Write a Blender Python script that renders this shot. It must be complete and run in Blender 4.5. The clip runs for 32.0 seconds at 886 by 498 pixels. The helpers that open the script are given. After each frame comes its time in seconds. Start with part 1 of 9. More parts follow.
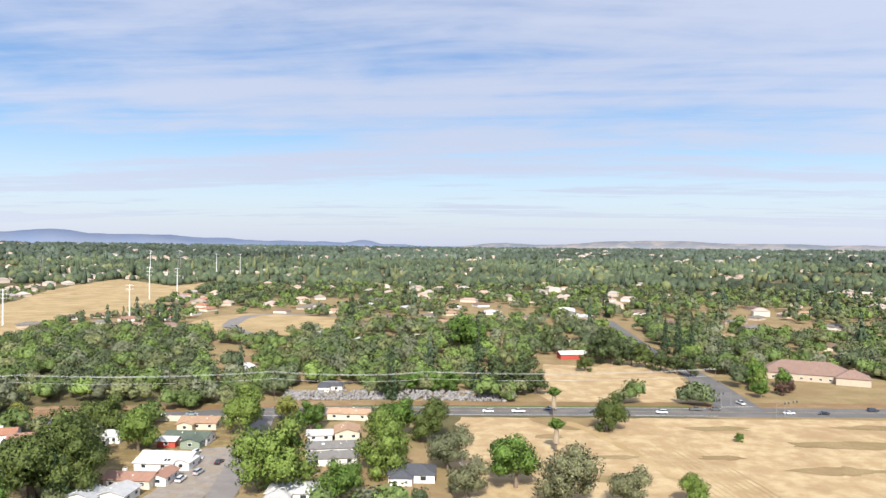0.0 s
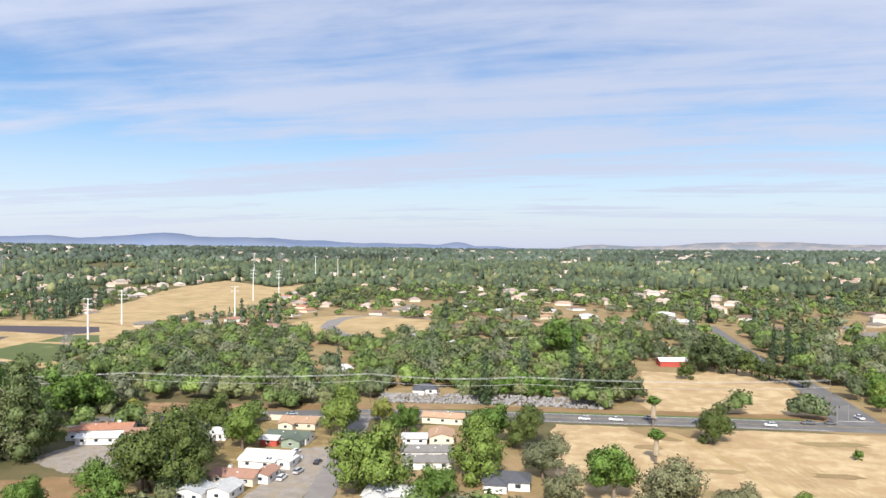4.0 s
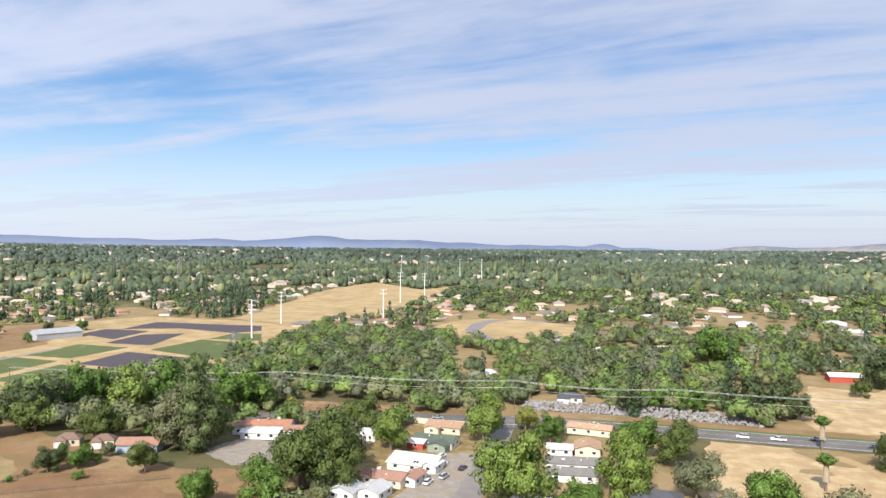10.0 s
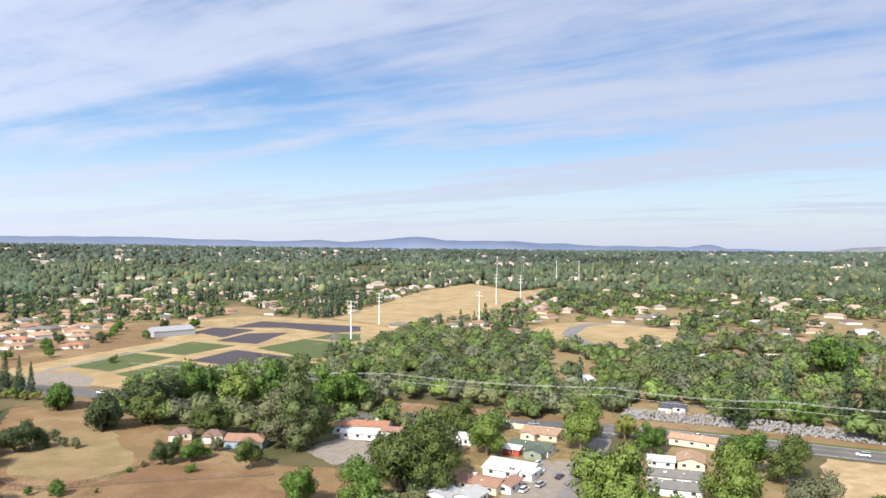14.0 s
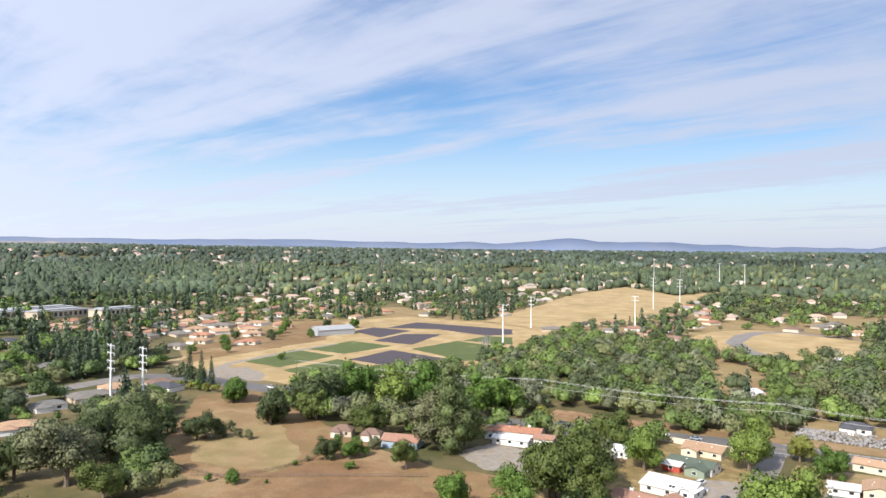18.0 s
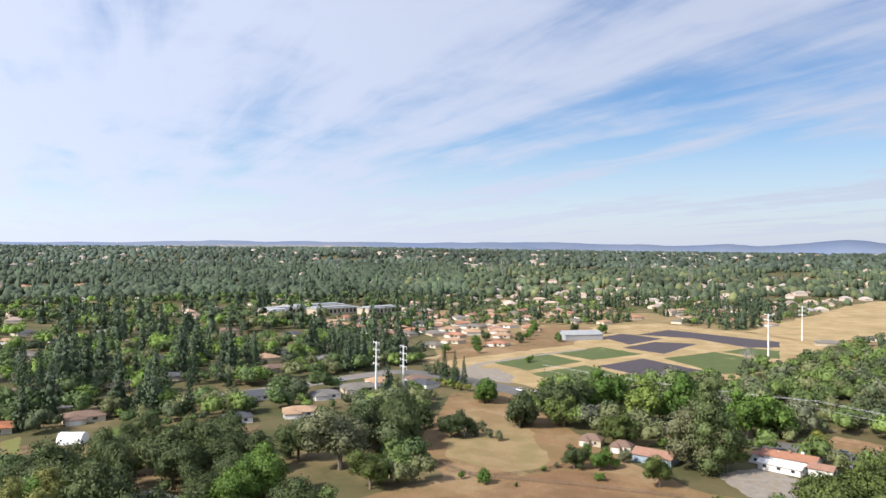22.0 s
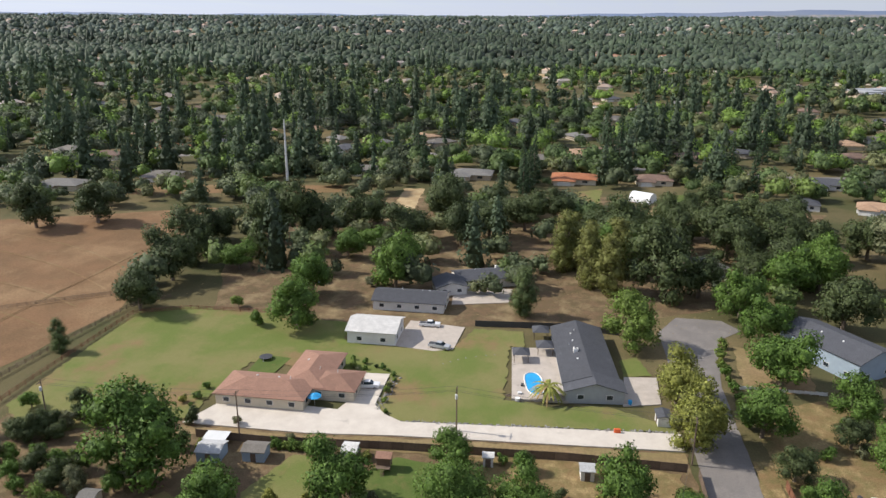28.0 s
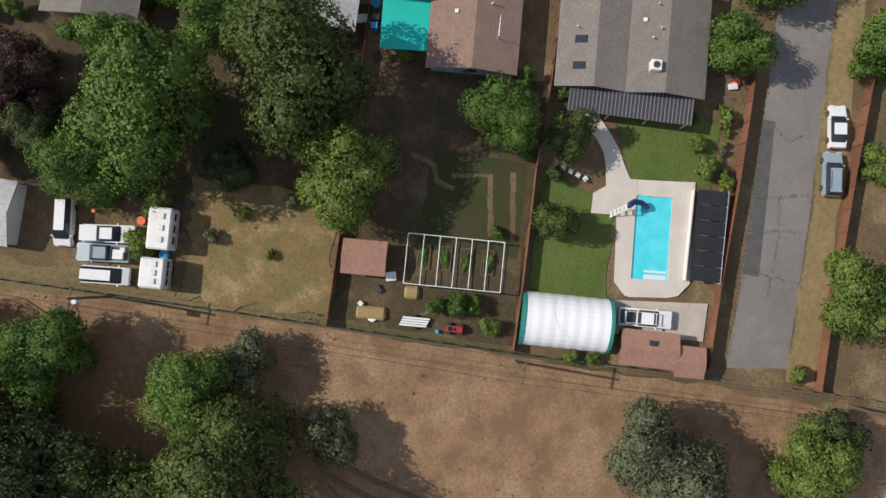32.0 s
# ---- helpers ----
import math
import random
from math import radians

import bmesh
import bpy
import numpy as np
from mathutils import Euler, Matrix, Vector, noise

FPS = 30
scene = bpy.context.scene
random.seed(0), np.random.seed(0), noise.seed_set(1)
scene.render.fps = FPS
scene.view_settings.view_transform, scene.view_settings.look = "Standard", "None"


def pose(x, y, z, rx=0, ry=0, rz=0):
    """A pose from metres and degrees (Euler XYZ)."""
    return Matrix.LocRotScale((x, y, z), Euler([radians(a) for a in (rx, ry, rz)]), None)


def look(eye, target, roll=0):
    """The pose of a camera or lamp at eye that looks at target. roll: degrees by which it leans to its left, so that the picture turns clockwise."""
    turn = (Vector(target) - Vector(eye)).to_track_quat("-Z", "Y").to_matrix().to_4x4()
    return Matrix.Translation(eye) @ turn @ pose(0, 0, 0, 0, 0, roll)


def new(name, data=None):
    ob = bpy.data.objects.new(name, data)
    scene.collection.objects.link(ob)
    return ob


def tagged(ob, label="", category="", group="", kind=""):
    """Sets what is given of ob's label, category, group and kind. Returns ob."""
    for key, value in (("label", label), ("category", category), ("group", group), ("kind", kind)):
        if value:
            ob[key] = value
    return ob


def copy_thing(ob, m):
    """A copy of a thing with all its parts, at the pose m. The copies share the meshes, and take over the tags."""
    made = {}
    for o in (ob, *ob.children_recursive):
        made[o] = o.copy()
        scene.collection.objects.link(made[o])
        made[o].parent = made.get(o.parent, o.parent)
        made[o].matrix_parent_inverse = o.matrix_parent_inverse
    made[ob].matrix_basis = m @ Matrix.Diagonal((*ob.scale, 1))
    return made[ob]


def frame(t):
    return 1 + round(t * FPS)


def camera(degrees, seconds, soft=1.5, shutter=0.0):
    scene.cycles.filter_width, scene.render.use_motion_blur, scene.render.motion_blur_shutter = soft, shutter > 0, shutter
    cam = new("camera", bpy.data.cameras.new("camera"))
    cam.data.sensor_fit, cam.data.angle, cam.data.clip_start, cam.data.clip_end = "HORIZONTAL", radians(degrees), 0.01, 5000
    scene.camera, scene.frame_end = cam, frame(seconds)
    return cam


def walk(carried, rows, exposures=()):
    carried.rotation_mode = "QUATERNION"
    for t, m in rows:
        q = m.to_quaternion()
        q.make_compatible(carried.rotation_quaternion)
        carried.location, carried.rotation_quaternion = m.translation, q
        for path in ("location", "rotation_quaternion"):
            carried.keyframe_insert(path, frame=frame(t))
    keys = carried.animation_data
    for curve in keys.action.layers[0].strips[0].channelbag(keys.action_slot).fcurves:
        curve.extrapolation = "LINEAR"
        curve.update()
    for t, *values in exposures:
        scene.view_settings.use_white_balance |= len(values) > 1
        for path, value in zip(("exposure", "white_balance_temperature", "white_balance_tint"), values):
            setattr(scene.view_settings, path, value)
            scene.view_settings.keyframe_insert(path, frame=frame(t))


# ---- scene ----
SKY, SUN, CLOUD = 0.092, 5.0, (4.75, 5.2, 6.5)
EXPO = [(0.0, 0.59), (13.0, 0.58), (19.0, 0.54), (22.0, 0.45), (25.0, 0.33), (28.0, 0.06), (30.0, -0.20), (32.0, -0.32)]
cam = camera(63.20, 32.0)
# seconds, eye x, y, z in metres, yaw, pitch, roll in degrees
ROWS = [
    (0.0, 0.0, -0.0, 72.0, 0.0, -0.28, 0.4),
    (0.5, -0.01, 0.21, 72.04, 0.67, -0.26, 0.39),
    (1.0, -0.02, 0.42, 72.09, 1.41, -0.23, 0.39),
    (1.5, -0.05, 0.65, 72.18, 2.43, -0.21, 0.38),
    (2.0, -0.08, 0.86, 72.29, 3.47, -0.2, 0.34),
    (2.5, -0.12, 1.03, 72.43, 4.48, -0.18, 0.31),
    (3.0, -0.16, 1.17, 72.59, 5.43, -0.17, 0.29),
    (3.5, -0.19, 1.26, 72.78, 6.41, -0.17, 0.26),
    (5.5, -0.27, 1.46, 73.66, 10.58, -0.15, 0.24),
    (6.0, -0.29, 1.51, 73.86, 11.61, -0.14, 0.22),
    (6.5, -0.32, 1.56, 74.05, 12.6, -0.13, 0.19),
    (7.0, -0.33, 1.62, 74.23, 13.59, -0.11, 0.19),
    (7.5, -0.35, 1.68, 74.4, 14.5, -0.11, 0.2),
    (8.0, -0.42, 1.74, 74.57, 15.38, -0.1, 0.18),
    (8.5, -0.5, 1.8, 74.74, 16.18, -0.1, 0.17),
    (9.0, -0.57, 1.86, 74.92, 16.96, -0.09, 0.15),
    (9.5, -0.61, 1.94, 75.09, 17.86, -0.09, 0.14),
    (10.0, -0.63, 2.01, 75.28, 18.8, -0.08, 0.13),
    (10.5, -0.67, 2.06, 75.47, 19.67, -0.08, 0.12),
    (11.0, -0.71, 2.08, 75.65, 20.59, -0.08, 0.1),
    (11.5, -0.74, 2.1, 75.83, 21.48, -0.07, 0.07),
    (12.0, -0.74, 2.16, 76.0, 22.43, -0.06, 0.08),
    (12.5, -0.73, 2.26, 76.18, 23.48, -0.05, 0.12),
    (13.0, -0.76, 2.39, 76.36, 24.5, -0.05, 0.12),
    (13.5, -0.83, 2.55, 76.54, 25.48, -0.04, 0.12),
    (15.5, -1.29, 3.3, 77.34, 29.5, -0.04, 0.15),
    (16.0, -1.44, 3.49, 77.53, 30.85, -0.04, 0.16),
    (16.5, -1.6, 3.65, 77.73, 32.41, -0.02, 0.15),
    (17.0, -1.74, 3.8, 77.92, 34.12, 0.01, 0.13),
    (17.5, -1.88, 3.94, 78.12, 36.19, 0.04, 0.1),
    (18.0, -2.03, 4.06, 78.32, 38.43, 0.06, 0.09),
    (18.5, -2.18, 4.16, 78.52, 40.2, 0.07, 0.1),
    (19.0, -2.36, 4.25, 78.71, 42.53, 0.09, 0.09),
    (19.5, -2.55, 4.35, 78.9, 44.71, 0.11, 0.05),
    (20.0, -2.76, 4.45, 79.08, 47.03, 0.12, 0.03),
    (20.5, -3.01, 4.54, 79.25, 49.42, 0.14, 0.0),
    (21.0, -3.29, 4.61, 79.39, 52.17, 0.17, 0.02),
    (21.5, -3.59, 4.69, 79.51, 54.85, 0.2, 0.07),
    (22.0, -3.94, 4.77, 79.61, 57.86, 0.25, 0.1),
    (22.5, -4.32, 4.87, 79.68, 60.94, 0.31, 0.07),
    (23.0, -4.69, 4.98, 79.73, 64.35, 0.36, 0.04),
    (23.5, -5.01, 5.1, 79.74, 68.86, 0.41, 0.05),
    (24.0, -5.28, 5.2, 79.73, 76.07, 0.48, 0.05),
    (24.5, -5.48, 5.32, 79.67, 83.97, 0.57, -0.02),
    (25.0, -5.58, 5.44, 79.58, 92.05, 0.65, -0.06),
    (25.5, -5.56, 5.55, 79.45, 98.26, 0.72, 0.01),
    (26.0, -5.43, 5.63, 79.26, 100.3, 0.73, 0.07),
    (26.5, -5.29, 5.71, 79.08, 100.85, 0.7, 0.14),
    (27.0, -5.16, 5.8, 78.89, 100.93, -0.5, 0.21),
    (27.5, -5.03, 5.88, 78.7, 100.95, -8.28, 0.27),
    (28.0, -4.88, 5.87, 78.52, 101.07, -17.46, 0.16),
    (28.5, -4.69, 5.76, 78.36, 101.1, -26.52, 0.07),
    (29.0, -4.48, 5.61, 78.21, 101.09, -35.29, -0.03),
    (29.5, -4.23, 5.42, 78.07, 101.07, -42.16, -0.03),
    (30.0, -3.93, 5.2, 77.95, 100.95, -51.27, -0.06),
    (30.5, -3.59, 4.98, 77.85, 100.75, -60.47, -0.03),
    (31.0, -3.24, 4.81, 77.78, 100.55, -69.56, -0.03),
    (31.5, -2.93, 4.77, 77.74, 100.31, -78.77, 0.05),
    (32.0, -2.65, 4.77, 77.7, 100.12, -87.49, 0.0),
]
walk(cam, [(t, pose(x, y, z, 90 + pitch, 0, yaw) @ pose(0, 0, 0, 0, 0, roll)) for t, x, y, z, yaw, pitch, roll in ROWS],
     exposures=EXPO)

# ---- sky, sun ----
SUN_UP, SUN_TURN = 40.0, 180.0
world = bpy.data.worlds.new("sky")
scene.world = world
world.use_nodes = True
wn, wl = world.node_tree.nodes, world.node_tree.links
wn.clear()
w_out = wn.new("ShaderNodeOutputWorld")
w_bg = wn.new("ShaderNodeBackground")
w_sky = wn.new("ShaderNodeTexSky")
w_sky.sky_type, w_sky.sun_disc = "NISHITA", False
w_sky.sun_elevation, w_sky.sun_rotation = radians(SUN_UP), radians(SUN_TURN)
w_sky.air_density, w_sky.dust_density, w_sky.ozone_density, w_sky.altitude = 1.0, 0.1, 2.5, 100
w_geo = wn.new("ShaderNodeTexCoord")
w_sep = wn.new("ShaderNodeSeparateXYZ")
wl.new(w_geo.outputs["Generated"], w_sep.inputs[0])


def wmath(op, a, b=None, clamp=False):
    n = wn.new("ShaderNodeMath")
    n.operation, n.use_clamp = op, clamp
    for i, v in enumerate((a, b)):
        if v is None:
            continue
        if isinstance(v, (int, float)):
            n.inputs[i].default_value = v
        else:
            wl.new(v, n.inputs[i])
    return n.outputs[0]


# cirrus on a flat layer overhead
up = wmath("MAXIMUM", w_sep.outputs["Z"], 0.012)
up = wmath("ADD", up, 0.05)
lay_x, lay_y = wmath("DIVIDE", w_sep.outputs["X"], up), wmath("DIVIDE", w_sep.outputs["Y"], up)


def cloud_noise(sx, sy, ox, oy, detail, rough, turn=0.0, warp=0.6):
    c, s = math.cos(turn), math.sin(turn)
    u = wmath("ADD", wmath("MULTIPLY", lay_x, c * sx), wmath("MULTIPLY", lay_y, s * sx))
    v = wmath("ADD", wmath("MULTIPLY", lay_x, -s * sy), wmath("MULTIPLY", lay_y, c * sy))
    comb = wn.new("ShaderNodeCombineXYZ")
    wl.new(wmath("ADD", u, ox), comb.inputs[0])
    wl.new(wmath("ADD", v, oy), comb.inputs[1])
    n = wn.new("ShaderNodeTexNoise")
    n.inputs["Scale"].default_value = 1.0
    n.inputs["Detail"].default_value = detail
    n.inputs["Roughness"].default_value = rough
    n.inputs["Distortion"].default_value = warp
    wl.new(comb.outputs[0], n.inputs["Vector"])
    return n.outputs["Fac"]


big = cloud_noise(0.17, 0.74, 2.3, 4.1, 4, 0.5, radians(-7), 0.5)
fine = cloud_noise(0.75, 2.9, 7.7, 1.9, 6, 0.6, radians(-5), 0.5)
puff = cloud_noise(1.5, 1.1, 3.1, 8.4, 5, 0.6, radians(20), 0.4)
cover = wmath("ADD", wmath("ADD", wmath("MULTIPLY", big, 0.60), wmath("MULTIPLY", fine, 0.28)), wmath("MULTIPLY", puff, 0.16))
# more open sky to the north
cover = wmath("SUBTRACT", cover, wmath("MULTIPLY", wmath("SUBTRACT", w_sep.outputs["Y"], 0.45), 0.05))
w_ramp = wn.new("ShaderNodeMapRange")
w_ramp.interpolation_type = "SMOOTHSTEP"
w_ramp.inputs["From Min"].default_value, w_ramp.inputs["From Max"].default_value = 0.347, 0.565
w_ramp.inputs["To Min"].default_value, w_ramp.inputs["To Max"].default_value = 0.06, 0.9
wl.new(cover, w_ramp.inputs["Value"])
# the layer grows dense towards the horizon, where the eye looks along it
low = wn.new("ShaderNodeMapRange")
low.inputs["From Min"].default_value, low.inputs["From Max"].default_value = 0.0, 0.18
low.inputs["To Min"].default_value, low.inputs["To Max"].default_value = 1.22, 0.0
wl.new(w_sep.outputs["Z"], low.inputs["Value"])
dense = wmath("MAXIMUM", w_ramp.outputs[0], wmath("MULTIPLY", low.outputs[0], 0.8))
w_mix = wn.new("ShaderNodeMix")
w_mix.data_type = "RGBA"
wl.new(dense, w_mix.inputs["Factor"])
w_tint = wn.new("ShaderNodeHueSaturation")
w_tint.inputs["Hue"].default_value, w_tint.inputs["Saturation"].default_value, w_tint.inputs["Value"].default_value = 0.506, 1.26, 0.97
wl.new(w_sky.outputs[0], w_tint.inputs["Color"])
wl.new(w_tint.outputs[0], w_mix.inputs["A"])
w_mix.inputs["B"].default_value = (CLOUD[0], CLOUD[1], CLOUD[2], 1)
# thin cloud is brighter towards the sun
w_glow = wn.new("ShaderNodeVectorMath")
w_glow.operation = "SCALE"
wl.new(w_mix.outputs["Result"], w_glow.inputs[0])
wl.new(wmath("SUBTRACT", 1.31, wmath("MULTIPLY", w_sep.outputs["Y"], 0.36)), w_glow.inputs["Scale"])
wl.new(w_glow.outputs[0], w_bg.inputs["Color"])
w_bg.inputs["Strength"].default_value = SKY
wl.new(w_bg.outputs[0], w_out.inputs[0])

sun = new("sun", bpy.data.lights.new("sun", "SUN"))
sun.data.energy, sun.data.angle, sun.data.color = SUN, radians(0.6), (1.0, 0.94, 0.85)
sun.matrix_world = look((0, -math.cos(radians(SUN_UP)) * 300, math.sin(radians(SUN_UP)) * 300), (0, 0, 0))

# ---- materials ----


def material(name, base, rough=0.8, metal=0.0, other=None, scale=1.0, amount=0.5, fine=0.0, bump=0.0, bump_scale=8.0, random=0.0,
             island=0.0, stain=None, stain_scale=0.2, stain_lo=0.45, stain_hi=0.68, coat=0.0, stretch=(1, 1, 1)):
    """A surface: base mixed with a second colour by noise, stains at a larger scale, fine relief, and a shift of tone from thing to thing."""
    m = bpy.data.materials.new(name)
    m.use_nodes = True
    n, l = m.node_tree.nodes, m.node_tree.links
    p = n["Principled BSDF"]
    p.inputs["Roughness"].default_value, p.inputs["Metallic"].default_value = rough, metal
    p.inputs["Coat Weight"].default_value = coat
    p.inputs["Specular IOR Level"].default_value = 0.15 if rough > 0.92 else 0.5
    p.inputs["Base Color"].default_value = (*base, 1)
    co = n.new("ShaderNodeTexCoord").outputs["Object"]
    if stretch != (1, 1, 1):
        mp = n.new("ShaderNodeMapping")
        mp.inputs["Scale"].default_value = stretch
        l.new(co, mp.inputs[0])
        co = mp.outputs[0]
    col = None

    def tex(sc, det=4, rough_=0.6):
        t = n.new("ShaderNodeTexNoise")
        t.inputs["Scale"].default_value, t.inputs["Detail"].default_value, t.inputs["Roughness"].default_value = sc, det, rough_
        l.new(co, t.inputs["Vector"])
        return t.outputs["Fac"]

    def blend(fac, a, b, mode="MIX"):
        x = n.new("ShaderNodeMix")
        x.data_type, x.blend_type = "RGBA", mode
        l.new(fac, x.inputs["Factor"])
        for v, s in ((a, "A"), (b, "B")):
            if isinstance(v, tuple):
                x.inputs[s].default_value = (*v, 1)
            else:
                l.new(v, x.inputs[s])
        return x.outputs["Result"]

    def ramp(v, lo, hi, top=1.0):
        r = n.new("ShaderNodeMapRange")
        r.interpolation_type = "SMOOTHSTEP"
        r.inputs["From Min"].default_value, r.inputs["From Max"].default_value, r.inputs["To Max"].default_value = lo, hi, top
        l.new(v, r.inputs["Value"])
        return r.outputs[0]

    if other:
        col = blend(ramp(tex(scale), 0.5 - amount / 2, 0.5 + amount / 2), base, other)
    if stain:
        col = blend(ramp(tex(stain_scale, 6, 0.65), stain_lo, stain_hi), col or base, stain)
    if fine:
        col = blend(ramp(tex(bump_scale * 1.7, 3), 0.35, 0.65, fine), col or base, tuple(c * 0.45 for c in base))
    if random or island:
        hs = n.new("ShaderNodeHueSaturation")
        if col:
            l.new(col, hs.inputs["Color"])
        else:
            hs.inputs["Color"].default_value = (*base, 1)
        src = n.new("ShaderNodeNewGeometry").outputs["Random Per Island"] if island else n.new("ShaderNodeObjectInfo").outputs["Random"]
        mr = n.new("ShaderNodeMapRange")
        k = island or random
        mr.inputs["To Min"].default_value, mr.inputs["To Max"].default_value = 1 - k, 1 + k
        l.new(src, mr.inputs["Value"])
        l.new(mr.outputs[0], hs.inputs["Value"])
        col = hs.outputs[0]
    if col:
        l.new(col, p.inputs["Base Color"])
    if bump:
        b = n.new("ShaderNodeBump")
        b.inputs["Strength"].default_value, b.inputs["Distance"].default_value = min(1.0, bump), 0.05 * bump
        l.new(tex(bump_scale, 5), b.inputs["Height"])
        l.new(b.outputs[0], p.inputs["Normal"])
    return m


def cracked(m, scale, amount):
    """Fine dark cracks over a paved surface."""
    n, l = m.node_tree.nodes, m.node_tree.links
    p = n["Principled BSDF"]
    src = p.inputs["Base Color"].links[0].from_socket
    co = n.new("ShaderNodeTexCoord").outputs["Object"]
    wob = n.new("ShaderNodeTexNoise")
    wob.inputs["Scale"].default_value, wob.inputs["Detail"].default_value = 0.6, 5
    l.new(co, wob.inputs["Vector"])
    mixv = n.new("ShaderNodeMix")
    mixv.data_type, mixv.blend_type = "RGBA", "LINEAR_LIGHT"
    mixv.inputs["Factor"].default_value = 0.9
    l.new(co, mixv.inputs["A"])
    l.new(wob.outputs["Color"], mixv.inputs["B"])
    vo = n.new("ShaderNodeTexVoronoi")
    vo.feature = "DISTANCE_TO_EDGE"
    vo.inputs["Scale"].default_value = scale
    l.new(mixv.outputs["Result"], vo.inputs["Vector"])
    mr = n.new("ShaderNodeMapRange")
    mr.inputs["From Min"].default_value, mr.inputs["From Max"].default_value = 0.0, 0.02
    mr.inputs["To Min"].default_value, mr.inputs["To Max"].default_value = amount, 0.0
    l.new(vo.outputs["Distance"], mr.inputs["Value"])
    mx = n.new("ShaderNodeMix")
    mx.data_type = "RGBA"
    mx.inputs["B"].default_value = (0.05, 0.048, 0.045, 1)
    l.new(mr.outputs[0], mx.inputs["Factor"])
    l.new(src, mx.inputs["A"])
    l.new(mx.outputs["Result"], p.inputs["Base Color"])
    return m


def leaf_material(name, a, b, spread=0.35, grain=4.5):
    """Foliage: two greens by tree, and a shift of tone from leaf clump to leaf clump."""
    m = bpy.data.materials.new(name)
    m.use_nodes = True
    n, l = m.node_tree.nodes, m.node_tree.links
    p = n["Principled BSDF"]
    p.inputs["Roughness"].default_value = 0.6
    p.inputs["Specular IOR Level"].default_value = 0.25
    mx = n.new("ShaderNodeMix")
    mx.data_type = "RGBA"
    mx.inputs["A"].default_value, mx.inputs["B"].default_value = (*a, 1), (*b, 1)
    l.new(n.new("ShaderNodeObjectInfo").outputs["Random"], mx.inputs["Factor"])
    hs = n.new("ShaderNodeHueSaturation")
    g = n.new("ShaderNodeNewGeometry").outputs["Random Per Island"]
    mr = n.new("ShaderNodeMapRange")
    mr.inputs["To Min"].default_value, mr.inputs["To Max"].default_value = 1 - spread, 1 + spread
    l.new(g, mr.inputs["Value"])
    l.new(mx.outputs["Result"], hs.inputs["Color"])
    # twigs and gaps inside a clump
    where = n.new("ShaderNodeNewGeometry").outputs["Position"]
    tx = n.new("ShaderNodeTexNoise")
    tx.inputs["Scale"].default_value, tx.inputs["Detail"].default_value, tx.inputs["Roughness"].default_value = grain, 3, 0.7
    l.new(where, tx.inputs["Vector"])
    gr = n.new("ShaderNodeMapRange")
    gr.inputs["From Min"].default_value, gr.inputs["From Max"].default_value = 0.32, 0.68
    gr.inputs["To Min"].default_value, gr.inputs["To Max"].default_value = 0.5, 1.5
    l.new(tx.outputs["Fac"], gr.inputs["Value"])
    mul = n.new("ShaderNodeMath")
    mul.operation = "MULTIPLY"
    l.new(mr.outputs[0], mul.inputs[0])
    l.new(gr.outputs[0], mul.inputs[1])
    l.new(mul.outputs[0], hs.inputs["Value"])
    bp = n.new("ShaderNodeBump")
    bp.inputs["Strength"].default_value, bp.inputs["Distance"].default_value = 0.45, 0.4 / grain
    l.new(tx.outputs["Fac"], bp.inputs["Height"])
    l.new(bp.outputs[0], p.inputs["Normal"])
    l.new(hs.outputs[0], p.inputs["Base Color"])
    tr = n.new("ShaderNodeBsdfTranslucent")
    l.new(hs.outputs[0], tr.inputs["Color"])
    ms = n.new("ShaderNodeMixShader")
    ms.inputs[0].default_value = 0.24
    l.new(p.outputs[0], ms.inputs[1])
    l.new(tr.outputs[0], ms.inputs[2])
    l.new(ms.outputs[0], n["Material Output"].inputs[0])
    return m


